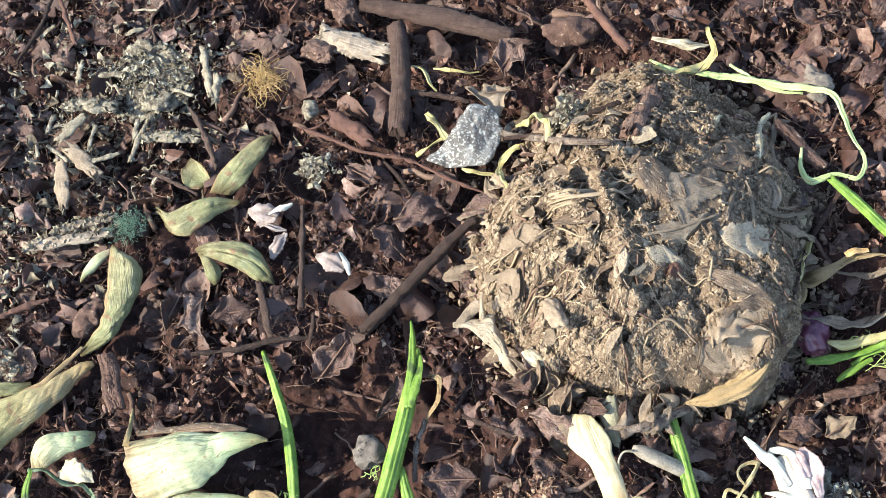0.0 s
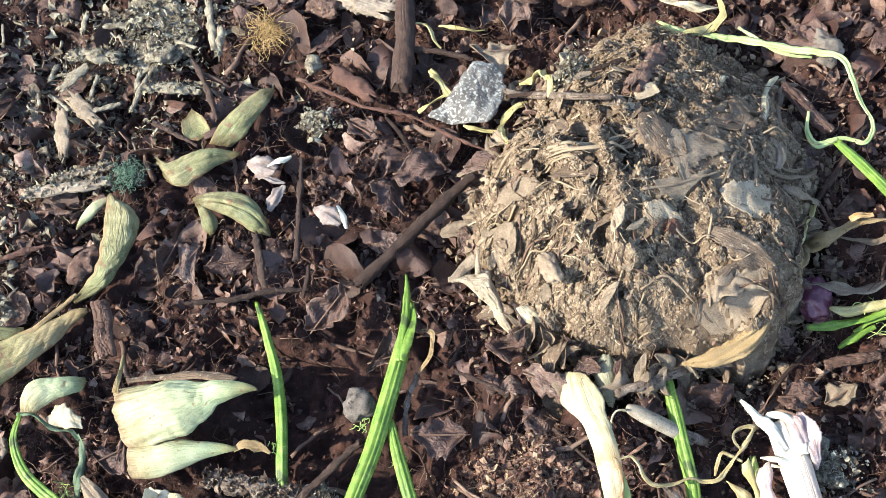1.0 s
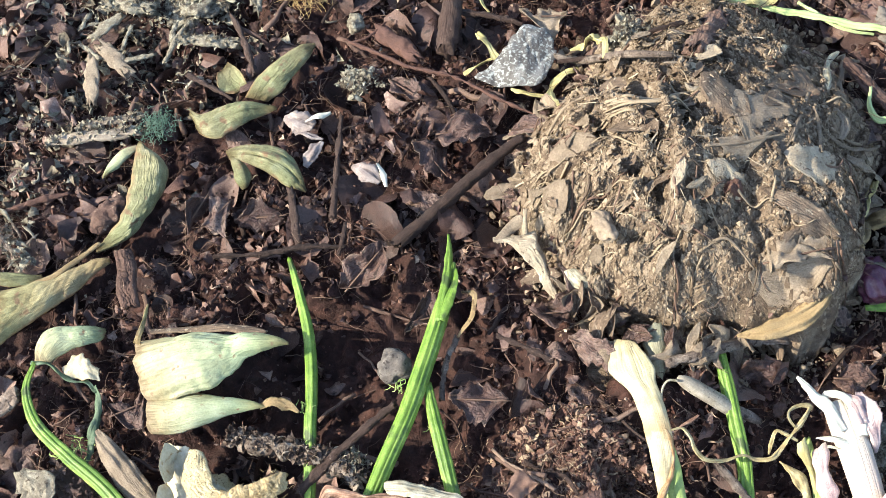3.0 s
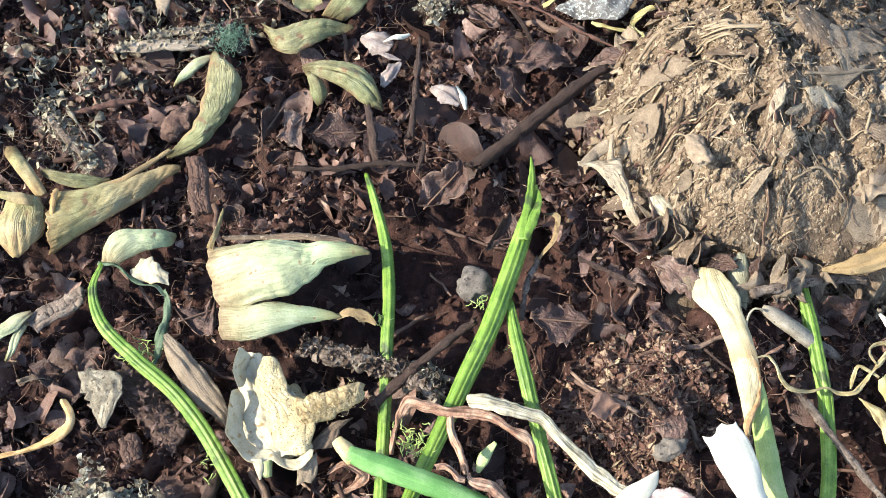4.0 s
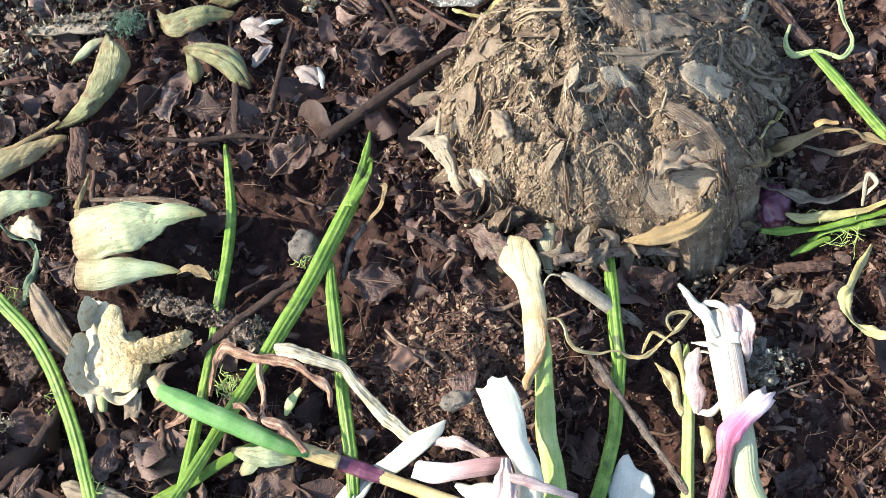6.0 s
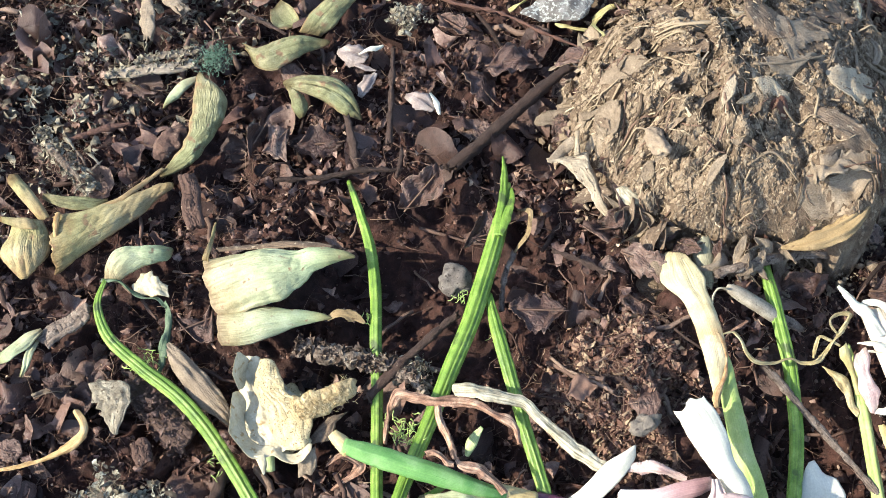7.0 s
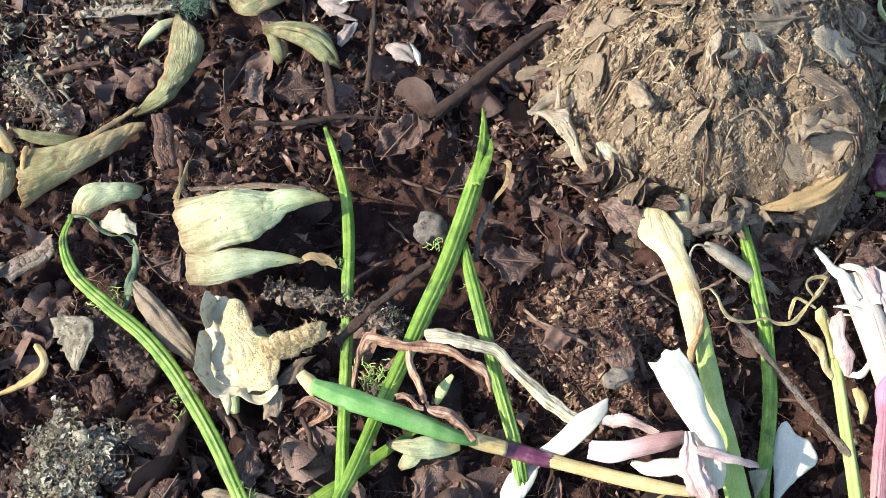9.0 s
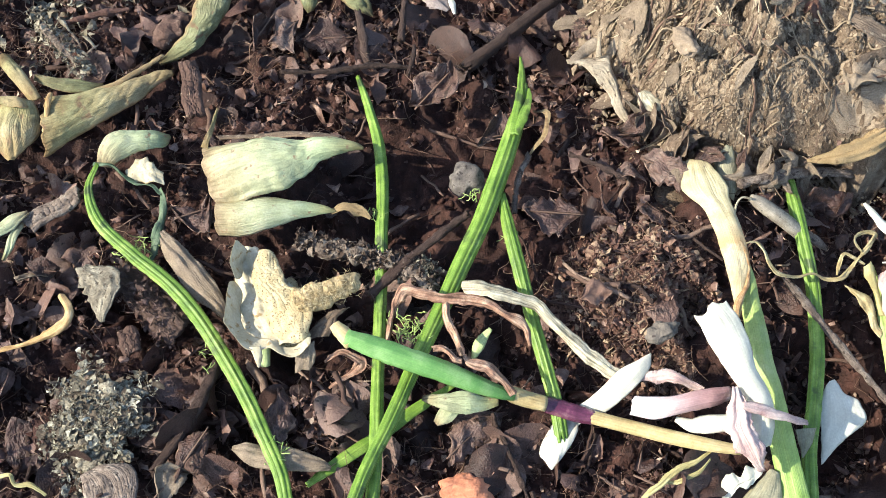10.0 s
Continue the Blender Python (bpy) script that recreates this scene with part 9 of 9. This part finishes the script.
single("flat_dark_leaf", spanned([((-0.1170, -0.0184, -0.0080), (-0.1111, -0.0132, -0.0080), 0.5), ((-0.1134, -0.0230, -0.0070), (-0.1011, -0.0108, -0.0070), 1.5), ((-0.1105, -0.0280, -0.0070), (-0.0953, -0.0154, -0.0080), 1.5), ((-0.1063, -0.0311, -0.0080), (-0.0941, -0.0226, -0.0090), 0.8)], 0.7, 40, 25, 0.06, 211, 0.4, 1.0), M["twiggrey"], (-0.1060, -0.0200, -0.0110), "dull grey-brown flat leaf below a pale crust", "dead leaf")
strip("curly_dry_thread", "pale yellow curling leaf thread", [((-0.1470, -0.0262, -0.0040), 1.2, 0, 20), ((-0.1437, -0.0257, -0.0030), 1.8, 0, 20), ((-0.1396, -0.0248, -0.0020), 2.0, 20, 20), ((-0.1363, -0.0277, -0.0020), 2.0, 30, 20), ((-0.1311, -0.0266, -0.0020), 2.2, 0, 20), ((-0.1246, -0.0293, -0.0030), 1.4, 0, 20)], "yellow", 0.4, 212, wild=0.4)
dead_leaf("brown curled leaf standing beside a rough twig", (-0.0795, -0.0030, -0.0050), 22, 9, 70, (25, -10), 60, seed=31)

def seated(p):
    """The same place, lifted out of the clod where it lies in it."""
    return (p[0], p[1], max(p[2], float(surf(p[0], p[1]) + crag(p[0], p[1])) + 0.0012))


# leaves plastered on the clod
def clod_leaf(name, p, length, width, turn, curl, seed, m="clodleaf", tip=0.6):
    e = 0.003
    gx = float(dome(p[0] + e, p[1]) - dome(p[0] - e, p[1])) / (2 * e)
    gy = float(dome(p[0], p[1] + e) - dome(p[0], p[1] - e)) / (2 * e)
    V, F, uv = blade((0, 0, 0), length, width, turn, (0, 0), curl, 0, seed, tip, thick=0.8, torn_by=0.22)
    V = V * (1, 1, 0.45)
    V[:, 2] += V[:, 0] * gx + V[:, 1] * gy + 0.0012
    part(name, (V + np.asarray(p), F, uv), M[m], clod)


def plaster(name, x, y, length, width, turn, tip, m, seed, lift=0.0011):
    """A leaf that lies close on the clod and follows its form."""
    V, F, uv = blade((x, y, 0), length, width, turn, (0, 0), 10, 0, seed, tip, 30, 15, thick=0.7, torn_by=0.14)
    V = V * (1, 1, 0.18)
    V[:, 2] += surf(V[:, 0], V[:, 1]) + crag(V[:, 0], V[:, 1]) + lift
    part(name, (V, F, uv), M[m], clod)


for n, (px, py, L, W, turn, tip, m) in enumerate(PLATES):
    plaster("plastered_leaf", px, py, L, W, turn, tip, m, 400 + n)
plaster("red_scrap", 0.1182, 0.2087, 8, 5, 0, 0.5, "rootred", 420, 0.0018)
for n, rows in enumerate([
        [((0.0674, 0.2305, 0.0541), 1.9), ((0.0801, 0.2334, 0.0575), 2.3), ((0.0937, 0.2388, 0.0557), 1.6)],
        [((0.1082, 0.1842, 0.0371), 1.2), ((0.1179, 0.1905, 0.0397), 1.4), ((0.1306, 0.1846, 0.0290), 0.9)],
        [((0.1046, 0.2182, 0.0575), 1.2), ((0.1181, 0.2249, 0.0539), 1.6), ((0.1343, 0.2361, 0.0447), 0.9)],
        [((0.0413, 0.2297, 0.0340), 1.5), ((0.0469, 0.2375, 0.0415), 1.7), ((0.0560, 0.2438, 0.0415), 1.2)],
        [((0.1438, 0.2689, 0.0273), 2.0), ((0.1400, 0.2483, 0.0399), 2.2), ((0.1380, 0.2342, 0.0438), 1.2)],
        [((0.1543, 0.2533, 0.0271), 1.5), ((0.1665, 0.2574, 0.0155), 2.2), ((0.1761, 0.2668, 0.0068), 1.3)]]):
    part("root_thread", tube([(seated(p), w) for p, w in rows], 0.8, 0, 0, 16, 6, 0.08, n), M["clodcrumb"], clod)

r = np.random.default_rng(77)
for n in range(64):
    a, q = (r.uniform(1.6, 4.8) if n < 60 else r.uniform(0, 6.283)), math.sqrt(r.uniform(0.02, 0.98))
    px, py = CLOD[0] + CLOD[2] * q * math.cos(a), CLOD[1] + CLOD[3] * q * math.sin(a)
    big = r.uniform(0, 1) < np.clip((px - 0.09) / 0.08, 0.05, 0.6)
    clod_leaf("leaf_scrap", (px, py, float(surf(px, py) + crag(px, py) * 0.7)), r.uniform(12, 20) if big else r.uniform(5, 11), r.uniform(6, 10) if big else r.uniform(2, 5), r.normal() * 40 + (30 if n < 60 else 120), r.uniform(20, 70), 40 + n, "clodpale" if n % 9 == 4 else ("clodleaf", "clodmud")[n % 2])


# a bundle of flat straw and muddy fibres across the clod's crown
for n in range(7):
    o = (n - 3) * 0.0011 + r.normal() * 0.0004
    rows = []
    for k, (px, py, w) in enumerate([(0.0640, 0.2318, 0.8), (0.0735, 0.2312, 1.5), (0.0830, 0.2336, 1.9), (0.0900, 0.2375, 1.4), (0.0967, 0.2415, 0.6)]):
        px, py = px + r.normal() * 0.0008, py + o * (0.6 + 0.25 * k)
        rows.append(((px, py, float(surf(px, py) + crag(px, py)) + 0.0016), w * r.uniform(0.7, 1.3)))
    part("straw", tube(rows, 0.5, 0, 0, 22, 7, 0.06, n, False), M["clodpale" if n % 3 == 1 else "clodstraw"], clod)

# fibres and roots matted over the clod
for n in range(150):
    a, q = r.uniform(1.9, 4.9) if n < 95 else r.uniform(0, 6.283), math.sqrt(r.uniform(0.03, 0.98))
    x0, y0 = CLOD[0] + CLOD[2] * q * math.cos(a), CLOD[1] + (CLOD[3] if math.sin(a) > 0 else 0.058) * q * math.sin(a)
    g = 0.5 + r.normal() * 0.8 if n % 2 else a + r.normal() * 0.5
    w, step, rows = r.uniform(0.5, 1.5), r.uniform(0.002, 0.0048), []
    for k in range(5):
        rows.append(((x0, y0, float(surf(x0, y0) + 0.8 * crag(x0, y0)) + r.uniform(0.0004, 0.0022)), w * (1 - 0.13 * k)))
        x0, y0, g = x0 + step * math.cos(g), y0 + step * math.sin(g), g + r.normal() * 0.4
    part("root_thread", tube(rows, 0.8, 0, 0, 18, 6, 0.08, n, False), M[("clodmud", "clodstraw", "fibre")[n % 3]], clod)


# torn leaves that lean on the clod's foot
for n in range(70):
    a = r.uniform(1.9, 5.0) if n < 45 else r.uniform(0, 6.283)
    k = r.uniform(0.97, 1.1)
    px, py = CLOD[0] + CLOD[2] * k * math.cos(a), CLOD[1] + CLOD[3] * k * math.sin(a)
    out = math.degrees(math.atan2(math.sin(a), math.cos(a)))
    V, F, uv = blade((0, 0, 0), r.uniform(10, 22), r.uniform(3, 9), 0, (r.normal() * 20, 0), r.uniform(30, 75), 0, 300 + n, 0.7, 16, 9)
    ob = new("leaning_leaf", mesh_of("leaning_leaf", V, F, M[("leaf", "clodleaf", "clodmud")[n % 3]], uv))
    ob.matrix_basis = pose(px, py, float(base(px, py)) + 0.006, r.normal() * 25, 30 + r.normal() * 15, out + r.normal() * 35)
    tagged(ob, "dry torn leaf leaning on the earth clod", "dead leaf", "leaves round the clod")


# withered strips and roots hanging on the clod's far side
def hanging(n, rows, m):
    strip("withered_strip", "dry withered leaf strip hanging on the earth clod", [(seated(p), w, a, c) for p, w, a, c in rows], m, 0.5, 170 + n, wild=0.5)


hanging(0, [((0.1576, 0.3109, 0.0050), 2.1, 0, 30), ((0.1534, 0.3013, 0.0110), 3.6, 20, 40), ((0.1521, 0.2857, 0.0176), 4.1, 10, 40), ((0.1506, 0.2679, 0.0239), 2.0, 0, 30)], "dry")
hanging(1, [((0.1671, 0.3089, 0.0039), 1.6, 0, 30), ((0.1613, 0.3049, 0.0059), 3.1, 20, 40), ((0.1590, 0.2927, 0.0080), 3.1, 30, 40), ((0.1595, 0.2729, 0.0181), 1.5, 0, 30)], "clodleaf")
hanging(2, [((0.1412, 0.2562, 0.0353), 1.5, 0, 30), ((0.1383, 0.2413, 0.0440), 2.4, 20, 40), ((0.1355, 0.2313, 0.0468), 1.4, 0, 30)], "clodleaf")
hanging(3, [((0.1458, 0.2586, 0.0314), 1.2, 0, 30), ((0.1487, 0.2481, 0.0355), 2.2, 20, 40), ((0.1500, 0.2358, 0.0374), 1.4, 0, 30)], "clodleaf")
hanging(4, [((0.1515, 0.2470, 0.0326), 1.2, 0, 30), ((0.1635, 0.2502, 0.0217), 2.5, 20, 40), ((0.1742, 0.2577, 0.0128), 2.5, 10, 40), ((0.1776, 0.2636, 0.0071), 1.3, 0, 30)], "clodleaf")
hanging(5, [((0.1558, 0.2674, 0.0215), 3.0, 0, 30), ((0.1595, 0.2587, 0.0255), 5.9, 20, 40), ((0.1586, 0.2520, 0.0238), 3.9, 0, 30)], "clodleaf")
hanging(6, [((0.1623, 0.2451, 0.0231), 2.5, 0, 30), ((0.1701, 0.2446, 0.0186), 5.4, 20, 40), ((0.1802, 0.2512, -0.0007), 3.1, 0, 30)], "clodleaf")
hanging(7, [((0.1282, 0.2822, 0.0291), 1.5, 0, 30), ((0.1326, 0.2948, 0.0214), 2.6, 10, 40), ((0.1392, 0.3095, 0.0035), 1.6, 0, 30)], "dry")

# root threads trailing off the clod
for n in range(46):
    a = r.uniform(-0.7, 1.1) if n < 26 else r.uniform(0, 6.283)
    k = r.uniform(0.8, 1.0)
    p = np.array([CLOD[0] + CLOD[2] * k * math.cos(a), CLOD[1] + CLOD[3] * k * math.sin(a)])
    g = a + r.normal() * 0.7
    rows = []
    for m in range(4):
        rows.append(((p[0], p[1], max(float(surf(p[0], p[1])) - 0.004 * m, float(base(p[0], p[1])) - 0.001) + 0.0035), r.uniform(0.5, 1.3) * (1 - 0.15 * m)))
        p = p + np.array([math.cos(g), math.sin(g)]) * r.uniform(0.003, 0.0065)
        g += r.normal() * 0.5
    part("root_thread", tube(rows, 0.9, 0, 0, 18, 6, 0.08, n, False), M["clodleaf" if n % 2 else "fibre"], clod)


# ---- loose litter on the bed ----
r = np.random.default_rng(97)


def bed(x, y):
    return np.maximum(base(x, y) + relief(x, y), np.where(dome(x, y) > 0.001, surf(x, y), -1))


def stuff(name, kinds, x, y, z, sizes, tilt, material, label, category):
    V, T = scatter(kinds, np.stack([x, y, z], 1), sizes, turns(r, len(x), tilt), r)
    return tagged(new(name, heap(name, V, T, material, name not in ("fine_grit", "soil_crumbs", "reddish_crumbs"))), label, category, kind="stuff")


x, y = strewn(r, 26000, leafy=0.8)
s = spread(r, len(x), 0.6) * 0.00066 * r.uniform(0.6, 1.4, (len(x), 3))
stuff("soil_crumbs", grains, x, y, bed(x, y) + s[:, 2] * 0.5, s, 60, M["crumb"], "dark brown crumbs of soil", "soil")

x, y = strewn(r, 26000, leafy=0.95, patchy=0.6)
s = spread(r, len(x), 0.5) * 0.00042 * r.uniform(0.6, 1.4, (len(x), 3))
stuff("fine_grit", grains, x, y, bed(x, y) + r.uniform(0, 0.003, len(x)), s, 60, M["litter"], "fine brown grit and dust", "soil")

# clotted lumps of humus with hollows between them
def clot(k):
    V, T = ico(3)
    rr = np.random.default_rng(900 + k)
    q = rr.uniform(0, 9, 3)
    d = 0.55 + 0.75 * np.abs(lattice(V[:, 0] + q[0] + 0.7 * V[:, 2], V[:, 1] + q[1] - 0.5 * V[:, 2], 0.55, 95)) + 0.34 * lattice(V[:, 0] - V[:, 2] + q[1], V[:, 1] + V[:, 2] + q[2], 0.26, 96)
    return V * d[:, None] * rr.uniform(0.35, 1.3, (1, 3)), T


x, y = strewn(r, 2000, 0.001, leafy=0.7)
s = spread(r, len(x), 0.55) * 0.0021 * r.uniform(0.7, 1.3, (len(x), 3))
stuff("humus_lumps", [clot(k) for k in range(12)], x, y, bed(x, y) + 0.0002, s, 60, M["soil"], "clotted dark brown lumps of humus", "soil")

# drier crumbs and grit beyond and east of the clod, spread wider for haze
x, y = strewn(r, 17000)
dry_and_hazy = np.clip((x - 0.125) / 0.05, 0, 1) * np.clip((y - 0.04) / 0.05, 0, 1) + np.clip((y - 0.30) / 0.05, 0, 1) * np.clip((x + 0.02) / 0.08, 0, 1)
ok = r.uniform(0, 1, len(x)) < dry_and_hazy
x, y = x[ok], y[ok]
s = spread(r, len(x), 0.7) * 0.00052 * r.uniform(0.6, 1.4, (len(x), 3))
lumps = [(V * (1 + 0.2 * r.normal(size=(len(V), 1)).clip(-1.5, 1.5)) * r.uniform(0.6, 1.2, (1, 3)), T) for V, T in [ico(2)] * 10]
stuff("dry_crumbs", lumps[:6] + grains, x, y, bed(x, y) + 0.001 + s[:, 2] * 0.6, s, 60, M["dryhazecrumb"], "dry grey-brown crumbs of soil, paled for haze", "soil")

n = 14000
a, q = r.uniform(0, 6.283, n), np.sqrt(r.uniform(0, 1.3, n))
x, y = 0.075 + 0.032 * q * np.cos(a), 0.097 + 0.030 * q * np.sin(a)
ok = open_ground(x, y) & (dome(x, y) < 0.001)
x, y = x[ok], y[ok]
s = spread(r, len(x), 0.8) * 0.00034 * r.uniform(0.4, 1.6, (len(x), 3))
stuff("reddish_crumbs", grains, x, y, bed(x, y) + s[:, 2] * 0.6, s, 60, M["redcrumb"], "reddish and straw-coloured crumbs on a low hump", "soil")

n = 2600
x, y = 0.075 + r.normal(size=n) * 0.017, 0.097 + r.normal(size=n) * 0.016
ok = open_ground(x, y) & (dome(x, y) < 0.001)
x, y = x[ok], y[ok]
stuff("reddish_scraps", [flake(r, 10, 0.3) for _ in range(12)] + [stick(r, 4, 4, w, 0.35) for w in (0.05, 0.08, 0.12, 0.2)] * 3, x, y, bed(x, y) + 0.0014, spread(r, len(x), 0.6) * np.full((1, 3), 0.0027), 34, M["redcrumb"], "reddish-brown leaf scraps on a low hump", "leaf litter")

x, y = strewn(r, 14000, leafy=0.9, low=0.012, patchy=0.9)
s = spread(r, len(x), 0.4) * np.array([0.0046, 0.0046, 0.0046])
stuff("small_leaf_scraps", [flake(r, 8, 1.1) for _ in range(24)], x, y, bed(x, y) + r.uniform(0.0, 0.004, len(x)), s, 36, M["litter"], "small torn brown leaf scraps", "leaf litter")

x, y = strewn(r, 6000, 0.003, leafy=0.9, low=0.004, patchy=0.95)
s = spread(r, len(x), 0.5) * np.array([0.0080, 0.0080, 0.0080])
hump = np.hypot((x - 0.075) / 0.03, (y - 0.095) / 0.028) > 1
x, y, s = x[hump], y[hump], s[hump]
stuff("leaf_scraps", [flake(r, 12, 1.3) for _ in range(40)], x, y, bed(x, y) + r.uniform(0.001, 0.0065, len(x)), s, 42, M["litter"], "torn curled brown leaf scraps", "leaf litter")

x, y = strewn(r, 2000, 0.001, leafy=0.93, low=0.004, patchy=0.5)
hump = np.hypot((x - 0.075) / 0.034, (y - 0.097) / 0.032) > 1
x, y = x[hump], y[hump]
stuff("matted_leaves", [fragment(r, 18, 5, 1.2) for _ in range(36)], x, y, bed(x, y) + r.uniform(0.0005, 0.0045, len(x)), spread(r, len(x), 0.6) * np.full((1, 3), 0.0125), 26, M["mat"], "matted torn dark brown leaves", "leaf litter")

x, y = strewn(r, 1100, leafy=0.6)
s = spread(r, len(x), 0.5) * np.array([0.014, 0.014, 0.014])
stuff("twig_bits", [stick(r, 4, 5, w, 0.12) for w in (0.035, 0.045, 0.06, 0.08, 0.10, 0.14)], x, y, bed(x, y) + r.uniform(0.001, 0.005, len(x)), s, 14, M["twigbit"], "short bits of brown twig and stem", "twig litter")

x, y = strewn(r, 9500, leafy=0.85, low=0.02)
s = spread(r, len(x), 0.4) * np.array([0.013, 0.013, 0.013])
stuff("root_fibres", [stick(r, 5, 3, w, 0.35) for w in (0.010, 0.013, 0.017, 0.024)], x, y, bed(x, y) + r.uniform(0.001, 0.006, len(x)), s, 16, M["fibre"], "fine curling root fibres", "root litter")

# flecks of leaf and straw, with extra pale ones for glints of light
x, y = strewn(r, 12000, leafy=0.97, patchy=0.8)
s = spread(r, len(x), 0.5) * np.full((1, 3), 0.0023)
stuff("leaf_flecks", [flake(r, 6, 0.8) for _ in range(12)] + [stick(r, 2, 3, 0.14, 0.1) for _ in range(4)], x, y, bed(x, y) + r.uniform(0.001, 0.006, len(x)), s, 45, M["fleckglint"], "tan flecks of crumbled leaf and straw, some standing in for glints", "leaf litter")

# larger scraps that can be told apart, each a thing of its own
def scrap_mesh(k):
    rr = np.random.default_rng(500 + k)
    V, T = fragment(rr, 26, 7, rr.uniform(0.9, 1.5))
    uv = V[:, :2] + 0.5
    V = V * rr.uniform(0.008, 0.026) * (1, rr.uniform(0.7, 1.0), 1)
    o, n = len(V), 26
    rim = [(o - n + i, 2 * o - n + i, 2 * o - n + (i + 1) % n, o - n + (i + 1) % n) for i in range(n)]
    return mesh_of("leaf_scrap", np.vstack([V + (0, 0, 0.00015), V - (0, 0, 0.00015)]), [tuple(t) for t in T] + [tuple(t[::-1] + o) for t in T] + rim, M["leaf"], np.vstack([uv, uv]))


meshes = [scrap_mesh(k) for k in range(30)]
x, y = strewn(r, 1100, 0.004, leafy=0.95)
for n in range(min(len(x), 150)):
    ob = new("leaf_scrap", meshes[n % len(meshes)])
    ob.matrix_basis = pose(x[n], y[n], float(bed(x[n], y[n])) + 0.0045, r.normal() * 24, r.normal() * 24, r.uniform(0, 360))
    tagged(ob, "curled brown dead leaf scrap on the litter", "dead leaf", "dead leaf scraps")


def stick_mesh(k):
    rr = np.random.default_rng(700 + k)
    L = rr.uniform(18, 40)
    pts = [((L / 1000 * (t - 0.5), rr.normal() * 0.0012, rr.normal() * 0.0006), rr.uniform(1.2, 2.6) * (1 - 0.3 * t)) for t in (0, 0.3, 0.65, 1)]
    V, F, uv = tube(pts, 0.95, 0, 0, 14, 8, 0.08, k, False)
    return mesh_of("small_twig", V, F, M["twig"], uv)


meshes = [stick_mesh(k) for k in range(12)]
x, y = strewn(r, 150, 0.002, leafy=0.6)
for n in range(min(len(x), 90)):
    ob = new("small_twig", meshes[n % len(meshes)])
    ob.matrix_basis = pose(x[n], y[n], float(bed(x[n], y[n])) + 0.004, r.normal() * 8, r.normal() * 8, r.uniform(0, 360))
    tagged(ob, "short dark brown twig lying on the litter", "twig", "small twigs")

# pale weathered scraps on the far west of the bed
n = 1700
x, y = r.normal(-0.165, 0.035, n), r.normal(0.285, 0.032, n)
x[:600], y[:600] = r.normal(-0.205, 0.02, 600), r.normal(0.205, 0.035, 600)
ok = open_ground(x, y) & (x > BOX[0]) & (y < BOX[3])
x, y = x[ok], y[ok]
s = spread(r, len(x), 0.5) * np.array([0.0042, 0.0042, 0.0042])
stuff("pale_scraps", [flake(r, 8, 0.8) for _ in range(12)] + [stick(r, 4, 5, w, 0.2) for w in (0.08, 0.12, 0.2)] * 3, x, y, bed(x, y) + r.uniform(0.002, 0.006, len(x)), s, 32, M["lichenpale"], "pale weathered scraps of bark and leaf", "bark litter")
